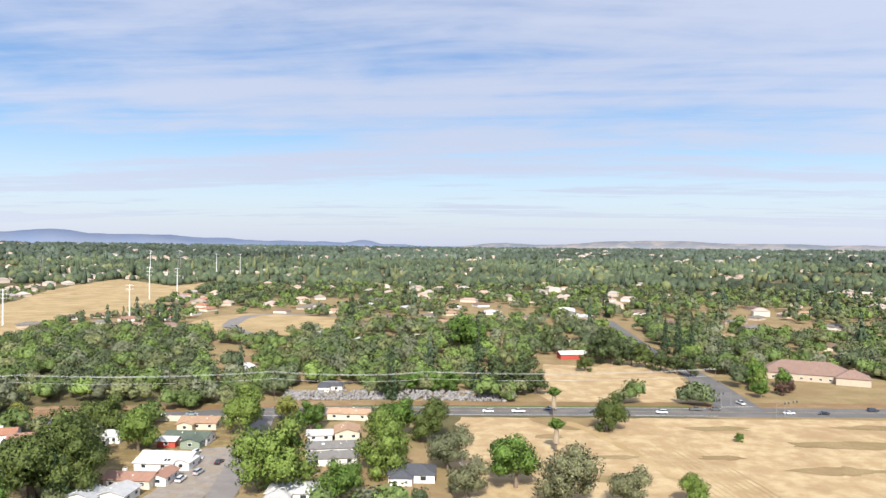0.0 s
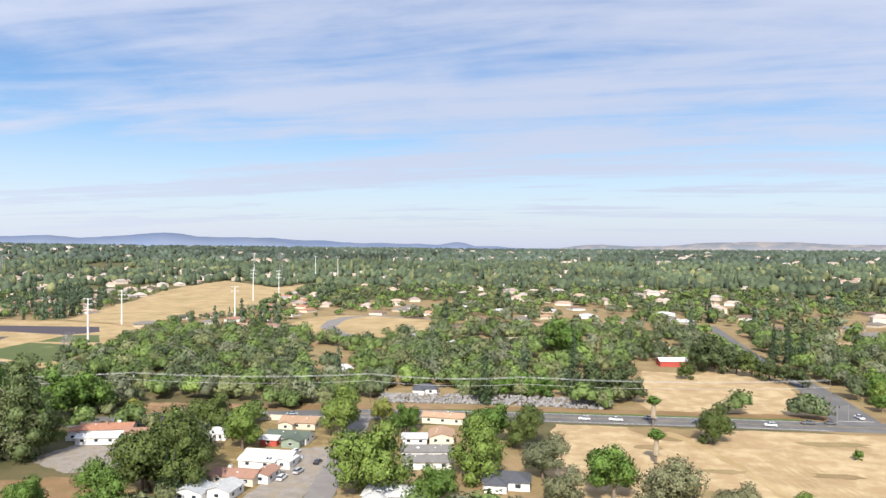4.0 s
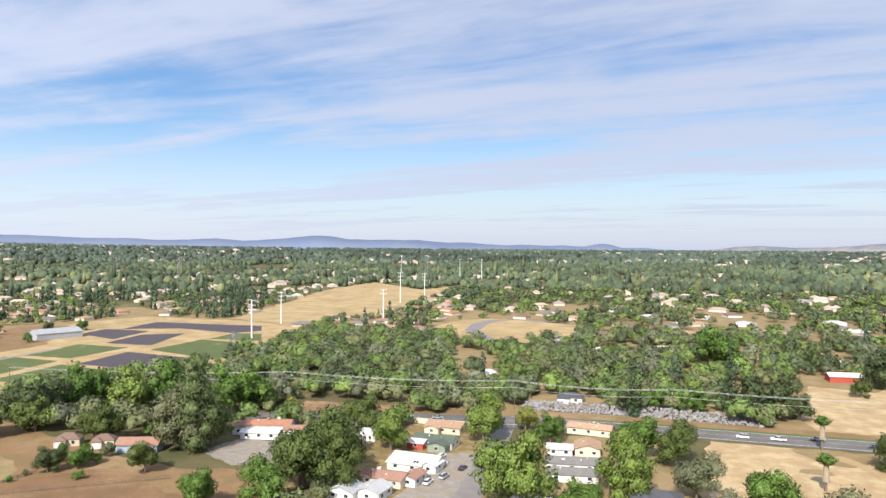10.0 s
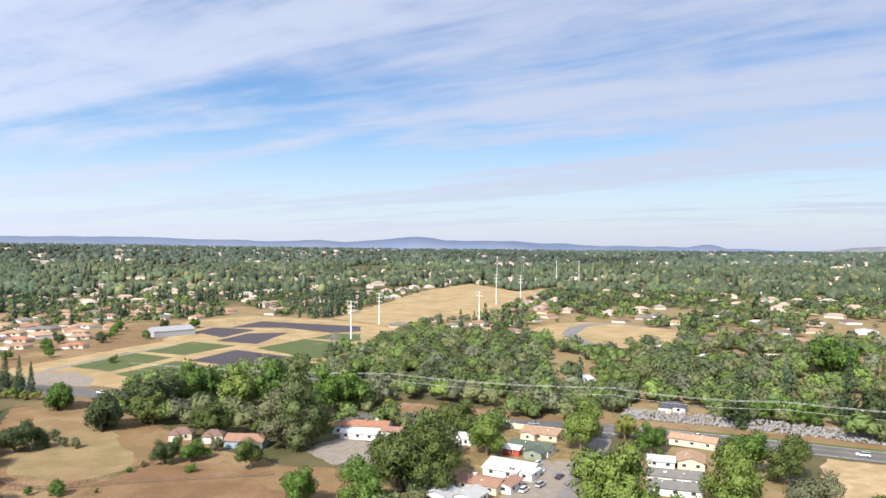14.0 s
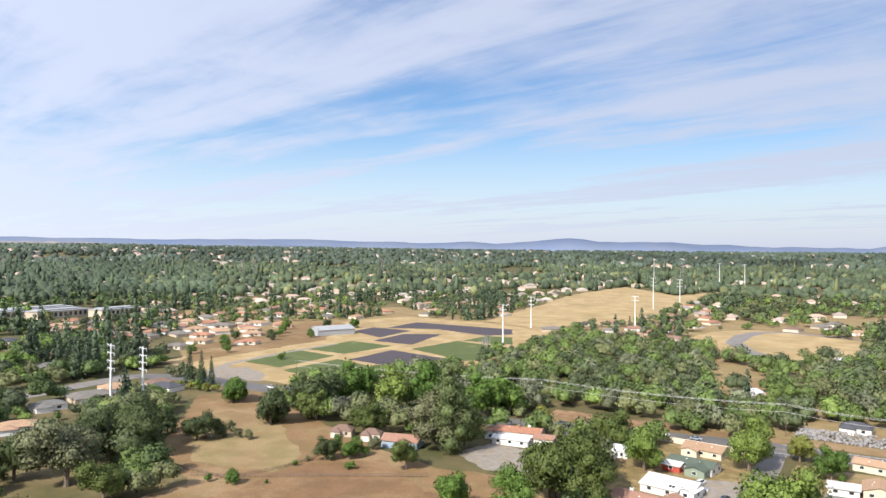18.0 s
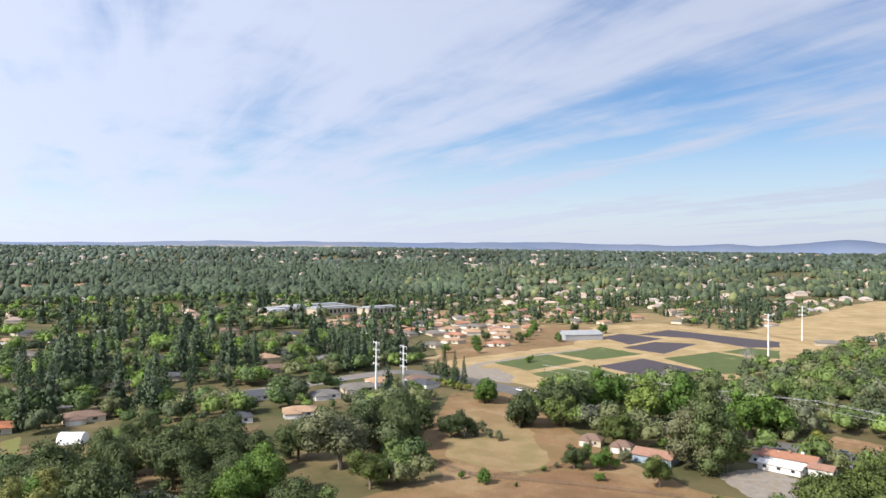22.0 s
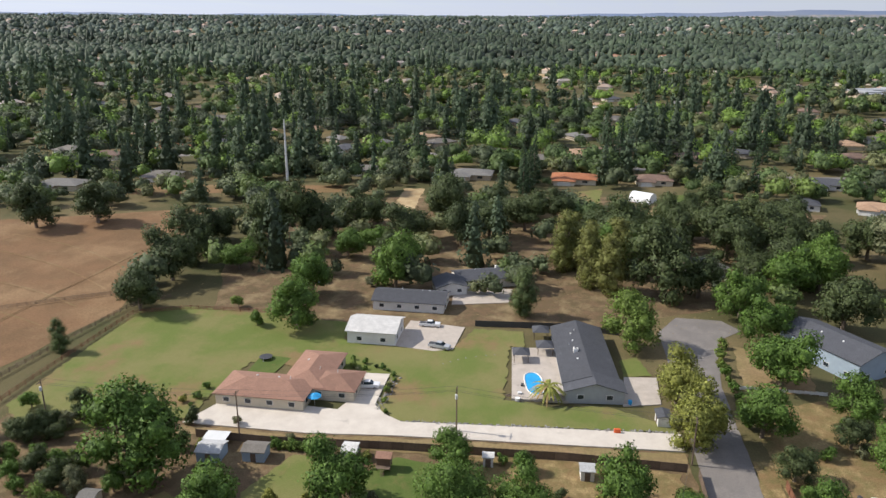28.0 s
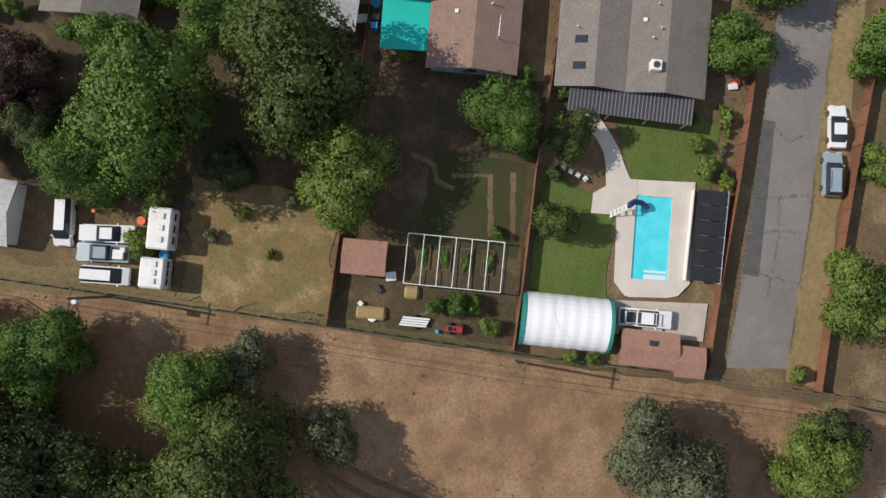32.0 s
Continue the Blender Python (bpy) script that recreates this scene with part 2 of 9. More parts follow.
DRY, STRAW, SOIL = (0.30, 0.22, 0.11), (0.47, 0.36, 0.19), (0.22, 0.135, 0.075)
M = {
    "ground": material("dry_ground", (0.125, 0.105, 0.05), 0.95, other=(0.075, 0.08, 0.032), scale=0.035, amount=0.25, stain=(0.22, 0.165, 0.085), stain_scale=0.012, fine=0.35, bump=0.6, bump_scale=1.3),
    "gold": material("golden_grass", (0.45, 0.335, 0.18), 0.95, other=(0.35, 0.25, 0.122), scale=0.05, amount=0.25, stain=(0.29, 0.215, 0.105), stain_scale=0.022, fine=0.3, bump=0.5, bump_scale=2.0),
    "straw": material("cut_straw", (0.50, 0.385, 0.22), 0.95, other=(0.38, 0.265, 0.14), scale=0.14, amount=0.25, stain=(0.33, 0.225, 0.12), stain_scale=0.045, fine=0.35, bump=0.5, bump_scale=2.5),
    "soil": material("bare_soil", (0.315, 0.195, 0.11), 0.95, other=(0.20, 0.12, 0.068), scale=0.3, amount=0.35, stain=(0.38, 0.255, 0.145), stain_scale=0.1, fine=0.5, bump=0.8, bump_scale=1.8),
    "pasture": material("brown_pasture", (0.25, 0.152, 0.078), 0.95, other=(0.20, 0.138, 0.064), scale=0.09, amount=0.3, stain=(0.32, 0.225, 0.125), stain_scale=0.03, fine=0.4, bump=0.6, bump_scale=1.0),
    # lawn green darkened so that its colour holds the tree's shade
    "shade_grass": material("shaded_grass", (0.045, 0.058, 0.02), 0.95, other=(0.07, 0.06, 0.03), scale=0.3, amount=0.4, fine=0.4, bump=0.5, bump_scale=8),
    "umber": material("umber_pasture", (0.225, 0.13, 0.068), 0.95, other=(0.17, 0.105, 0.054), scale=0.07, amount=0.3, stain=(0.30, 0.195, 0.105), stain_scale=0.03, fine=0.4, bump=0.6, bump_scale=1.0),
    "paddock": material("paddock_grass", (0.315, 0.23, 0.12), 0.95, other=(0.23, 0.18, 0.082), scale=0.08, amount=0.3, stain=(0.235, 0.152, 0.078), stain_scale=0.03, fine=0.4, bump=0.5, bump_scale=1.0),
    "lawn": material("lawn_grass", (0.14, 0.175, 0.045), 0.95, other=(0.215, 0.2, 0.078), scale=0.07, amount=0.3, stain=(0.25, 0.165, 0.085), stain_scale=0.04, stain_lo=0.5, stain_hi=0.64, fine=0.35, bump=0.5, bump_scale=3),
    "lawn_lush": material("watered_lawn", (0.082, 0.128, 0.028), 0.95, other=(0.125, 0.155, 0.045), scale=0.22, amount=0.4, stain=(0.21, 0.16, 0.07), stain_scale=0.12, stain_lo=0.54, stain_hi=0.72, fine=0.4, bump=0.6, bump_scale=3),
    "dry_yard": material("dry_yard_grass", (0.25, 0.165, 0.08), 0.95, other=(0.17, 0.15, 0.06), scale=0.35, amount=0.4, stain=(0.36, 0.27, 0.13), stain_scale=0.22, fine=0.5, bump=0.8, bump_scale=2.4),
    "yard": material("yard_dirt", (0.185, 0.12, 0.07), 0.95, other=(0.12, 0.095, 0.048), scale=0.25, amount=0.4, stain=(0.29, 0.22, 0.12), stain_scale=0.12, fine=0.5, bump=0.7, bump_scale=2.2),
    # litter-strewn yard dirt with tree shade put into its darker browns
    "shade_yard": material("shaded_leaf_litter", (0.10, 0.068, 0.042), 0.95, other=(0.06, 0.06, 0.026), scale=0.3, amount=0.4, stain=(0.16, 0.11, 0.065), stain_scale=0.2, fine=0.5, bump=0.7, bump_scale=2.2),
    "asphalt": cracked(material("worn_asphalt", (0.212, 0.19, 0.172), 0.9, other=(0.172, 0.156, 0.143), scale=0.12, amount=0.5, stain=(0.245, 0.22, 0.198), stain_scale=0.18, stain_lo=0.4, stain_hi=0.75, fine=0.3, bump=0.25, bump_scale=3.2), 0.085, 0.09),
    "main_asphalt": material("dark_road_asphalt", (0.135, 0.128, 0.122), 0.9, other=(0.105, 0.10, 0.096), scale=0.05, amount=0.4, stain=(0.17, 0.158, 0.145), stain_scale=0.09, fine=0.3, bump=0.25, bump_scale=3.2),
    "smudge": material("tar_smudge", (0.172, 0.156, 0.143), 0.9, other=(0.14, 0.128, 0.118), scale=1.5, amount=0.4),
    "patch": material("asphalt_patch", (0.075, 0.072, 0.07), 0.9, other=(0.10, 0.097, 0.093), scale=0.7, amount=0.4, bump=0.3, bump_scale=14),
    "gravel": material("grey_gravel", (0.33, 0.295, 0.255), 0.95, other=(0.24, 0.205, 0.17), scale=0.3, amount=0.4, stain=(0.30, 0.24, 0.16), stain_scale=0.2, fine=0.5, bump=0.9, bump_scale=2.6),
    "concrete": material("pale_concrete", (0.62, 0.56, 0.48), 0.85, other=(0.53, 0.47, 0.40), scale=0.3, amount=0.5, stain=(0.45, 0.40, 0.34), stain_scale=0.25, stain_lo=0.6, stain_hi=0.75, fine=0.1, bump=0.15, bump_scale=3.5),
    "drive": material("old_concrete", (0.50, 0.435, 0.37), 0.88, other=(0.42, 0.365, 0.31), scale=0.4, amount=0.4, stain=(0.28, 0.25, 0.22), stain_scale=0.5, stain_lo=0.58, stain_hi=0.7, fine=0.15, bump=0.2, bump_scale=3.5),
    "lavender": material("lavender_rows", (0.072, 0.052, 0.066), 0.9, other=(0.052, 0.045, 0.045), scale=0.4, amount=0.5, fine=0.4, bump=0.6, bump_scale=3),
    "crop": material("green_crop", (0.088, 0.112, 0.022), 0.9, other=(0.066, 0.09, 0.018), scale=0.1, amount=0.4, stain=(0.2, 0.2, 0.08), stain_scale=0.05, stain_lo=0.58, stain_hi=0.7, fine=0.3, bump=0.6, bump_scale=2),
    "bark": material("bark", (0.12, 0.085, 0.06), 0.9, other=(0.20, 0.16, 0.12), scale=3, amount=0.5, bump=0.8, bump_scale=6, stretch=(1, 1, 0.3)),
    "pool": material("pool_water", (0.05, 0.58, 0.66), 0.08, other=(0.12, 0.68, 0.74), scale=0.6, amount=0.5, bump=0.2, bump_scale=2.5),
    "deep_pool": material("deep_pool_water", (0.02, 0.30, 0.62), 0.08, other=(0.03, 0.36, 0.68), scale=0.6, amount=0.5, bump=0.2, bump_scale=2.5),
    "teal": material("teal_canopy_cloth", (0.0, 0.40, 0.33), 0.7, other=(0.0, 0.45, 0.38), scale=0.5, amount=0.5, bump=0.3, bump_scale=2),
    "steel": material("galvanised_steel", (0.72, 0.72, 0.70), 0.5, other=(0.62, 0.62, 0.61), scale=0.4, amount=0.5),
    "white": material("white_paint", (0.78, 0.77, 0.74), 0.6, other=(0.68, 0.66, 0.62), scale=0.5, amount=0.5),
    "tentcloth": material("white_tent_cloth", (0.82, 0.82, 0.81), 0.6, other=(0.78, 0.79, 0.79), scale=0.5, amount=0.6, bump=0.15, bump_scale=2),
    "trimteal": material("green_trim", (0.02, 0.20, 0.16), 0.6, other=(0.03, 0.24, 0.2), scale=2, amount=0.5),
    "wood": material("weathered_wood", (0.17, 0.12, 0.085), 0.85, other=(0.12, 0.085, 0.06), scale=1.5, amount=0.5, bump=0.5, bump_scale=6, random=0.2),
    "redwood": material("red_brown_fence_wood", (0.23, 0.095, 0.05), 0.85, other=(0.16, 0.07, 0.04), scale=1.5, amount=0.5, bump=0.5, bump_scale=6, random=0.2),
    "dark": material("dark_metal", (0.04, 0.04, 0.042), 0.5, other=(0.06, 0.06, 0.06), scale=2, amount=0.5),
    "glass": material("window_glass", (0.03, 0.04, 0.05), 0.06),
    "tyre": material("tyre_rubber", (0.02, 0.02, 0.02), 0.85),
    "chrome": material("bright_metal", (0.7, 0.7, 0.7), 0.25, 1.0),
    "lamp": material("red_lens", (0.45, 0.02, 0.02), 0.3),
    "skylight": material("pale_skylight", (0.66, 0.70, 0.72), 0.3),
    "rock": material("grey_rock", (0.26, 0.25, 0.24), 0.9, other=(0.185, 0.175, 0.165), scale=0.8, amount=0.5, bump=0.7, bump_scale=3, island=0.25),
    "orange": material("orange_plastic", (0.75, 0.13, 0.03), 0.5, other=(0.65, 0.1, 0.02), scale=3, amount=0.5),
    "blue": material("blue_tarp", (0.02, 0.30, 0.62), 0.5, other=(0.03, 0.36, 0.68), scale=1, amount=0.5),
    "yellow": material("yellow_plastic", (0.75, 0.5, 0.02), 0.5, other=(0.68, 0.43, 0.02), scale=3, amount=0.5),
}
LEAF = {
    "g": leaf_material("green_leaves", (0.088, 0.158, 0.03), (0.125, 0.205, 0.04)),
    "b": leaf_material("bright_leaves", (0.148, 0.216, 0.044), (0.188, 0.25, 0.055)),
    "o": leaf_material("olive_leaves", (0.088, 0.118, 0.03), (0.112, 0.146, 0.038)),
    "d": leaf_material("dark_oak_leaves", (0.068, 0.092, 0.036), (0.09, 0.118, 0.043)),
    "s": leaf_material("grey_green_leaves", (0.15, 0.165, 0.088), (0.185, 0.19, 0.098)),
    "y": leaf_material("yellow_green_leaves", (0.214, 0.235, 0.055), (0.276, 0.276, 0.062)),
    "w": leaf_material("poplar_leaves", (0.165, 0.18, 0.05), (0.205, 0.21, 0.06)),
    "r": leaf_material("russet_leaves", (0.16, 0.115, 0.045), (0.19, 0.13, 0.05)),
    "p": leaf_material("purple_leaves", (0.083, 0.048, 0.041), (0.117, 0.069, 0.048)),
    "t": leaf_material("tall_tree_leaves", (0.097, 0.138, 0.047), (0.131, 0.166, 0.062)),
    "c": leaf_material("redwood_needles", (0.045, 0.078, 0.036), (0.063, 0.102, 0.045)),
    "far": leaf_material("distant_woods_leaves", (0.090, 0.124, 0.058), (0.090, 0.124, 0.058), 0.5),
}

# ---- shape helpers ----
rng = np.random.default_rng(7)


def raw_mesh(name, verts, faces, mat):
    """A mesh from arrays; every face has as many corners as the faces array has columns."""
    me = bpy.data.meshes.new(name)
    v, f = np.asarray(verts, np.float32), np.asarray(faces, np.int32)
    k = f.shape[1]
    me.vertices.add(len(v))
    me.vertices.foreach_set("co", v.ravel())
    me.loops.add(f.size)
    me.loops.foreach_set("vertex_index", f.ravel())
    me.polygons.add(len(f))
    me.polygons.foreach_set("loop_start", np.arange(0, f.size, k, dtype=np.int32))
    me.update(calc_edges=True)
    me.materials.append(mat)
    return me


def to_mesh(bm, name, mat):
    me = bpy.data.meshes.new(name)
    bmesh.ops.recalc_face_normals(bm, faces=bm.faces)
    bm.to_mesh(me)
    bm.free()
    for m in mat if isinstance(mat, (list, tuple)) else (mat,):
        me.materials.append(m)
    return me


def part(name, bm, mat, parent, label="", m=None):
    """One mesh object under a thing or a part."""
    ob = new(name, bm if isinstance(bm, bpy.types.Mesh) else to_mesh(bm, name, mat))
    ob.parent = parent
    if m is not None:
        ob.matrix_basis = m
    if label:
        ob["label"] = label
    return ob


def thing(name, label, category, m=None, group="", kind=""):
    ob = new(name)
    ob.empty_display_size = 0.2
    if m is not None:
        ob.matrix_basis = m
    return tagged(ob, label, category, group, kind)


def block(bm, x, y, z, sx, sy, sz, turn=0.0, bevel=0.0):
    """A box, z at its foot."""
    r = bmesh.ops.create_cube(bm, size=1.0, matrix=Matrix.Translation((x, y, z + sz / 2)) @ Matrix.Rotation(turn, 4, "Z") @ Matrix.Diagonal((sx, sy, sz, 1)))
    if bevel:
        edges = list({e for v in r["verts"] for e in v.link_edges})
        bmesh.ops.bevel(bm, geom=edges, offset=bevel, segments=1, affect="EDGES")
    return bm


def boxes(*rows, bevel=0.0):
    bm = bmesh.new()
    for r in rows:
        block(bm, *r, bevel=bevel)
    return bm


def tube(bm, a, b, r0, r1=None, seg=6):
    """A tapered bar from a to b."""
    a, b = Vector(a), Vector(b)
    d = b - a
    q = d.to_track_quat("Z", "Y").to_matrix().to_4x4()
    bmesh.ops.create_cone(bm, cap_ends=True, segments=seg, radius1=r0, radius2=r0 if r1 is None else r1, depth=d.length,
                          matrix=Matrix.Translation((a + b) / 2) @ q)
    return bm


def prism(bm, pts, z0, z1):
    """A solid from a polygon in plan."""
    lo = [bm.verts.new((x, y, z0)) for x, y in pts]
    hi = [bm.verts.new((x, y, z1)) for x, y in pts]
    bm.faces.new(hi)
    bm.faces.new(lo[::-1])
    n = len(pts)
    for i in range(n):
        bm.faces.new((lo[i], lo[(i + 1) % n], hi[(i + 1) % n], hi[i]))
    return bm


def rim(az):
    """The height of the valley's rim in the direction az, degrees round from +y."""
    return np.interp(az, (-60, 0, 17, 30, 42, 64, 92, 150), (45, 45, 53, 60, 70, 92, 98, 98))


def land(x, y):
    """The height of the ground: level near by, rising slowly to the rim of the valley."""
    s = np.clip((np.hypot(x, y) - 1000) / 3500, 0, 1)
    return rim(np.degrees(np.arctan2(-np.asarray(x), y))) * s * s * (3 - 2 * s)


def ragged(pts, step=2.0, amount=0.3, seed=1):
    """The outline pts with more corners, each a little out of line."""
    out, r = [], random.Random(seed)
    for (ax, ay), (bx, by) in zip(pts, pts[1:] + pts[:1]):
        n = max(1, int(math.hypot(bx - ax, by - ay) / step))
        for i in range(n):
            k = i / n
            j = amount if i else 0
            out.append((ax + (bx - ax) * k + r.uniform(-j, j), ay + (by - ay) * k + r.uniform(-j, j)))
    return out


LIFT = [0.012]


def patch(name, pts, mat, label, category, edge=0.3, step=2.0, thick=0.0, far=False, kind="structure"):
    """A piece of ground cover, laid a little above what lies under it."""
    LIFT[0] += 0.0012
    z = LIFT[0] + thick
    bm = bmesh.new()
    ring = ragged(pts, step, edge, len(name) + int(abs(pts[0][0]))) if edge else pts
    f = bm.faces.new([bm.verts.new((x, y, z)) for x, y in ring])
    f.normal_update()
    if f.normal.z < 0:
        f.normal_flip()
    if thick:
        ext = bmesh.ops.extrude_face_region(bm, geom=[f])
        for v in (e for e in ext["geom"] if isinstance(e, bmesh.types.BMVert)):
            v.co.z = 0.002
    bmesh.ops.triangulate(bm, faces=bm.faces[:])
    if far:
        bmesh.ops.subdivide_edges(bm, edges=bm.edges[:], cuts=6, use_grid_fill=True)
        for v in bm.verts:
            v.co.z = z + 0.4 + float(land(v.co.x, v.co.y))
    ob = new(name, to_mesh(bm, name, M[mat] if isinstance(mat, str) else mat))
    for p in ob.data.polygons:
        if p.normal.z < -0.5 and not thick:
            ob.data.flip_normals()
            break
    return tagged(ob, label, category, kind=kind)


def ribbon(pts, half):
    """The outline of a road of that half width along pts."""
    a, b = [], []
    for i, p in enumerate(pts):
        q0, q1 = Vector(pts[max(0, i - 1)]), Vector(pts[min(len(pts) - 1, i + 1)])
        d = (q1 - q0).normalized()
        w = half[i] if isinstance(half, (list, tuple)) else half
        a.append((p[0] - d.y * w, p[1] + d.x * w))
        b.append((p[0] + d.y * w, p[1] - d.x * w))
    return a + b[::-1]


# ---- ground ----
rings = [0, 30, 60, 100, 150, 210, 280, 360, 450, 560, 700, 850, 1000, 1200, 1450, 1750, 2100, 2500, 2950, 3400, 3900, 4400, 4800]
SEG = 120
gv, gf = [(0, 0, 0)], []
for r in rings[1:]:
    for i in range(SEG):
        a = 2 * math.pi * i / SEG
        gv.append((r * math.cos(a), r * math.sin(a), float(land(r * math.cos(a), r * math.sin(a)))))
for k in range(len(rings) - 1):
    for i in range(SEG):
        j = (i + 1) % SEG
        if k == 0:
            gf.append((0, 1 + i, 1 + j, 0))
        else:
            o, p = 1 + (k - 1) * SEG, 1 + k * SEG
            gf.append((o + i, p + i, p + j, o + j))
gbm = bmesh.new()
gvs = [gbm.verts.new(v) for v in gv]
for f in gf:
    gbm.faces.new([gvs[i] for i in dict.fromkeys(f)])
tagged(new("ground", to_mesh(gbm, "ground", M["ground"])), "dry brown ground with patches of dead grass", "ground", kind="structure")

def sector(a0, a1, r0, r1):
    """A ring sector of the plan, in degrees left of straight ahead and metres."""
    out = [(a0 + (a1 - a0) * i / 12, r0) for i in range(13)] + [(a1 + (a0 - a1) * i / 12, r1) for i in range(13)]
    return [(-math.sin(radians(a)) * r, math.cos(radians(a)) * r) for a, r in out]


patch("dry_ground_north", sector(-42, 20, 325, 990), "paddock", "dry grass between the northern woods", "ground", edge=6, step=30)
patch("dry_ground_tract", sector(20, 58, 560, 990), "paddock", "dry grass round the tract houses", "ground", edge=6, step=30)

# far hills round the rim; the haze of distance is put into their base colours
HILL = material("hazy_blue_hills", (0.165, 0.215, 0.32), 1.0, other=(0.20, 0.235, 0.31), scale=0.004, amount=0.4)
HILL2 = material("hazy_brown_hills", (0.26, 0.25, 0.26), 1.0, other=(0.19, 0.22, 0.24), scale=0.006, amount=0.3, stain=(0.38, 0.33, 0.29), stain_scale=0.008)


def hill_range(name, radius, a0, a1, height, bumps, mat, seed, label):
    """A long ridge; bumps are (degrees round from +y, half width in degrees, metres)."""
    n = 260
    v, f = [], []
    for i in range(n + 1):
        a = a0 + (a1 - a0) * i / n
        h = height * (0.55 + 0.45 * noise.noise((a * 0.11, seed, 0)) + 0.35 * noise.noise((a * 0.45, seed, 3)) + 0.12 * noise.noise((a * 1.7, seed, 5)))
        for at, wide, up_ in bumps:
            h += up_ * math.exp(-((a - at) / wide) ** 2)
        fade = min(1, (a - a0) / 6, (a1 - a) / 6)
        h = max(0, h) * max(0, fade)
        s, c = -math.sin(radians(a)), math.cos(radians(a))
        for rr, hh in ((radius - 260, 30), (radius, float(rim(a)) + 10 + h), (radius + 60, 20)):
            v.append((rr * s, rr * c, hh))
        if i:
            o = 3 * (i - 1)
            f += [(o, o + 3, o + 4, o + 1), (o + 1, o + 4, o + 5, o + 2)]
    ob = new(name, raw_mesh(name, v, f, mat))
    for p in ob.data.polygons:
        p.use_smooth = True
    tagged(ob, label, "hills", kind="structure")


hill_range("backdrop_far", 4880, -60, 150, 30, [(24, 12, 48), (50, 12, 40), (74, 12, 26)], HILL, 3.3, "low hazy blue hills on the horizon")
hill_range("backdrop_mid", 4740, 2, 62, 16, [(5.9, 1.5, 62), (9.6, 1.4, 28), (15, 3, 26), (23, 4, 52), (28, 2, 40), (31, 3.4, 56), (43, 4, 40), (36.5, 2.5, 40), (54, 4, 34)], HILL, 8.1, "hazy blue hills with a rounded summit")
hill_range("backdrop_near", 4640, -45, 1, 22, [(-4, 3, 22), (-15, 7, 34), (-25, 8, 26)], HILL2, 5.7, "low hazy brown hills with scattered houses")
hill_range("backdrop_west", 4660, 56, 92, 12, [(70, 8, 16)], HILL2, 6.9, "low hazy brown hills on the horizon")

# ---- fields and roads ----
patch("field_south", [(60, -300), (60, 90), (4.5, 90), (2.5, 54), (4, 20), (4.5, -7), (6.5, -42), (9, -110), (9, -300)], "soil", "bare brown soil with tractor tracks behind the yards", "field")
patch("golden_hill", [(-454, 647), (-598, 1114), (-624, 1380), (-452, 1202), (-416, 1370), (-368, 1052), (-332, 842), (-311, 737), (-361, 672), (-364, 609)], "gold", "rounded hill of dry golden grass", "field", edge=4, step=30, far=True)
patch("field_culdesac", [(-231, 601), (-230, 709), (-199, 749), (-101, 713), (-90, 586), (-144, 526), (-184, 568)], "gold", "dry golden grass round a dead-end lane", "field", edge=2, step=10)
patch("lane_culdesac", ribbon([(-100, 722), (-172, 746), (-192, 725), (-196, 690), (-188, 635), (-165, 590), (-148, 570)], [4, 5, 7, 8, 7, 6, 7]), "asphalt", "grey asphalt dead-end lane", "road", edge=0.3)
patch("field_farm", [(-470, 275), (-520, 420), (-575, 560), (-560, 640), (-393, 640), (-310, 560), (-290, 400), (-315, 300), (-330, 275)], "gold", "dry golden margins between planted beds", "field", edge=2, step=10)
for nm, pts in (("lavender_bed", [(-495, 535), (-508, 596), (-388, 601), (-366, 567), (-378, 542), (-446, 557)]),
                ("lavender_bed", [(-499, 492), (-508, 529), (-459, 531), (-445, 472)]),
                ("lavender_bed", [(-434, 452), (-447, 506), (-418, 527), (-391, 453)]),
                ("lavender_bed", [(-374, 365), (-382, 420), (-312, 410), (-309, 372), (-335, 362)])):
    patch(nm, pts, "lavender", "bed of dark purple lavender in rows", "flower bed", edge=0.6, step=6, kind="stuff")
for pts in ([(-428, 312), (-444, 374), (-395, 371), (-384, 311)], [(-441, 381), (-447, 440), (-398, 438), (-396, 382)], [(-374, 306), (-381, 361), (-342, 353), (-332, 297)],
            [(-375, 434), (-377, 496), (-321, 488), (-294, 455), (-305, 411)], [(-374, 501), (-378, 542), (-353, 546), (-327, 506)], [(-327, 299), (-336, 347), (-320, 349), (-309, 298)]):
    patch("crop_bed", pts, "crop", "bed of low green crops", "crop bed", edge=0.6, step=6, kind="stuff")
patch("yard_farm", [(-404, 262), (-428, 300), (-440, 360), (-446, 420), (-441, 420), (-434, 360), (-421, 302), (-398, 276), (-360, 268), (-358, 264)], "gravel", "pale gravel farm lane", "lane", edge=0.8)
patch("dirt_farm", [(-450, 280), (-520, 330), (-600, 520), (-560, 540), (-470, 430)], "pasture", "bare brown ground beside the farm", "ground", edge=2, step=8)
patch("field_east", [(8, 302), (300, 301), (320, 90), (60, 90), (20, 160), (4, 205), (2, 258)], "straw", "mown field of pale straw", "field", edge=1.2, step=6)
patch("field_corner", [(62, 440), (92, 430), (128, 480), (132, 405), (122, 332), (50, 330), (45, 360)], "straw", "dry grass lot beside the crossroads", "field", edge=1.5, step=6)
patch("field_west", [(-345, 225), (-333, 254), (-242, 223), (-196, 210), (-165, 205), (-137, 214), (-110, 170), (-150, 90), (-215, 105), (-219, 140), (-260, 152), (-299, 185)], "pasture", "brown pasture with dry grass", "field", edge=1.5, step=6)
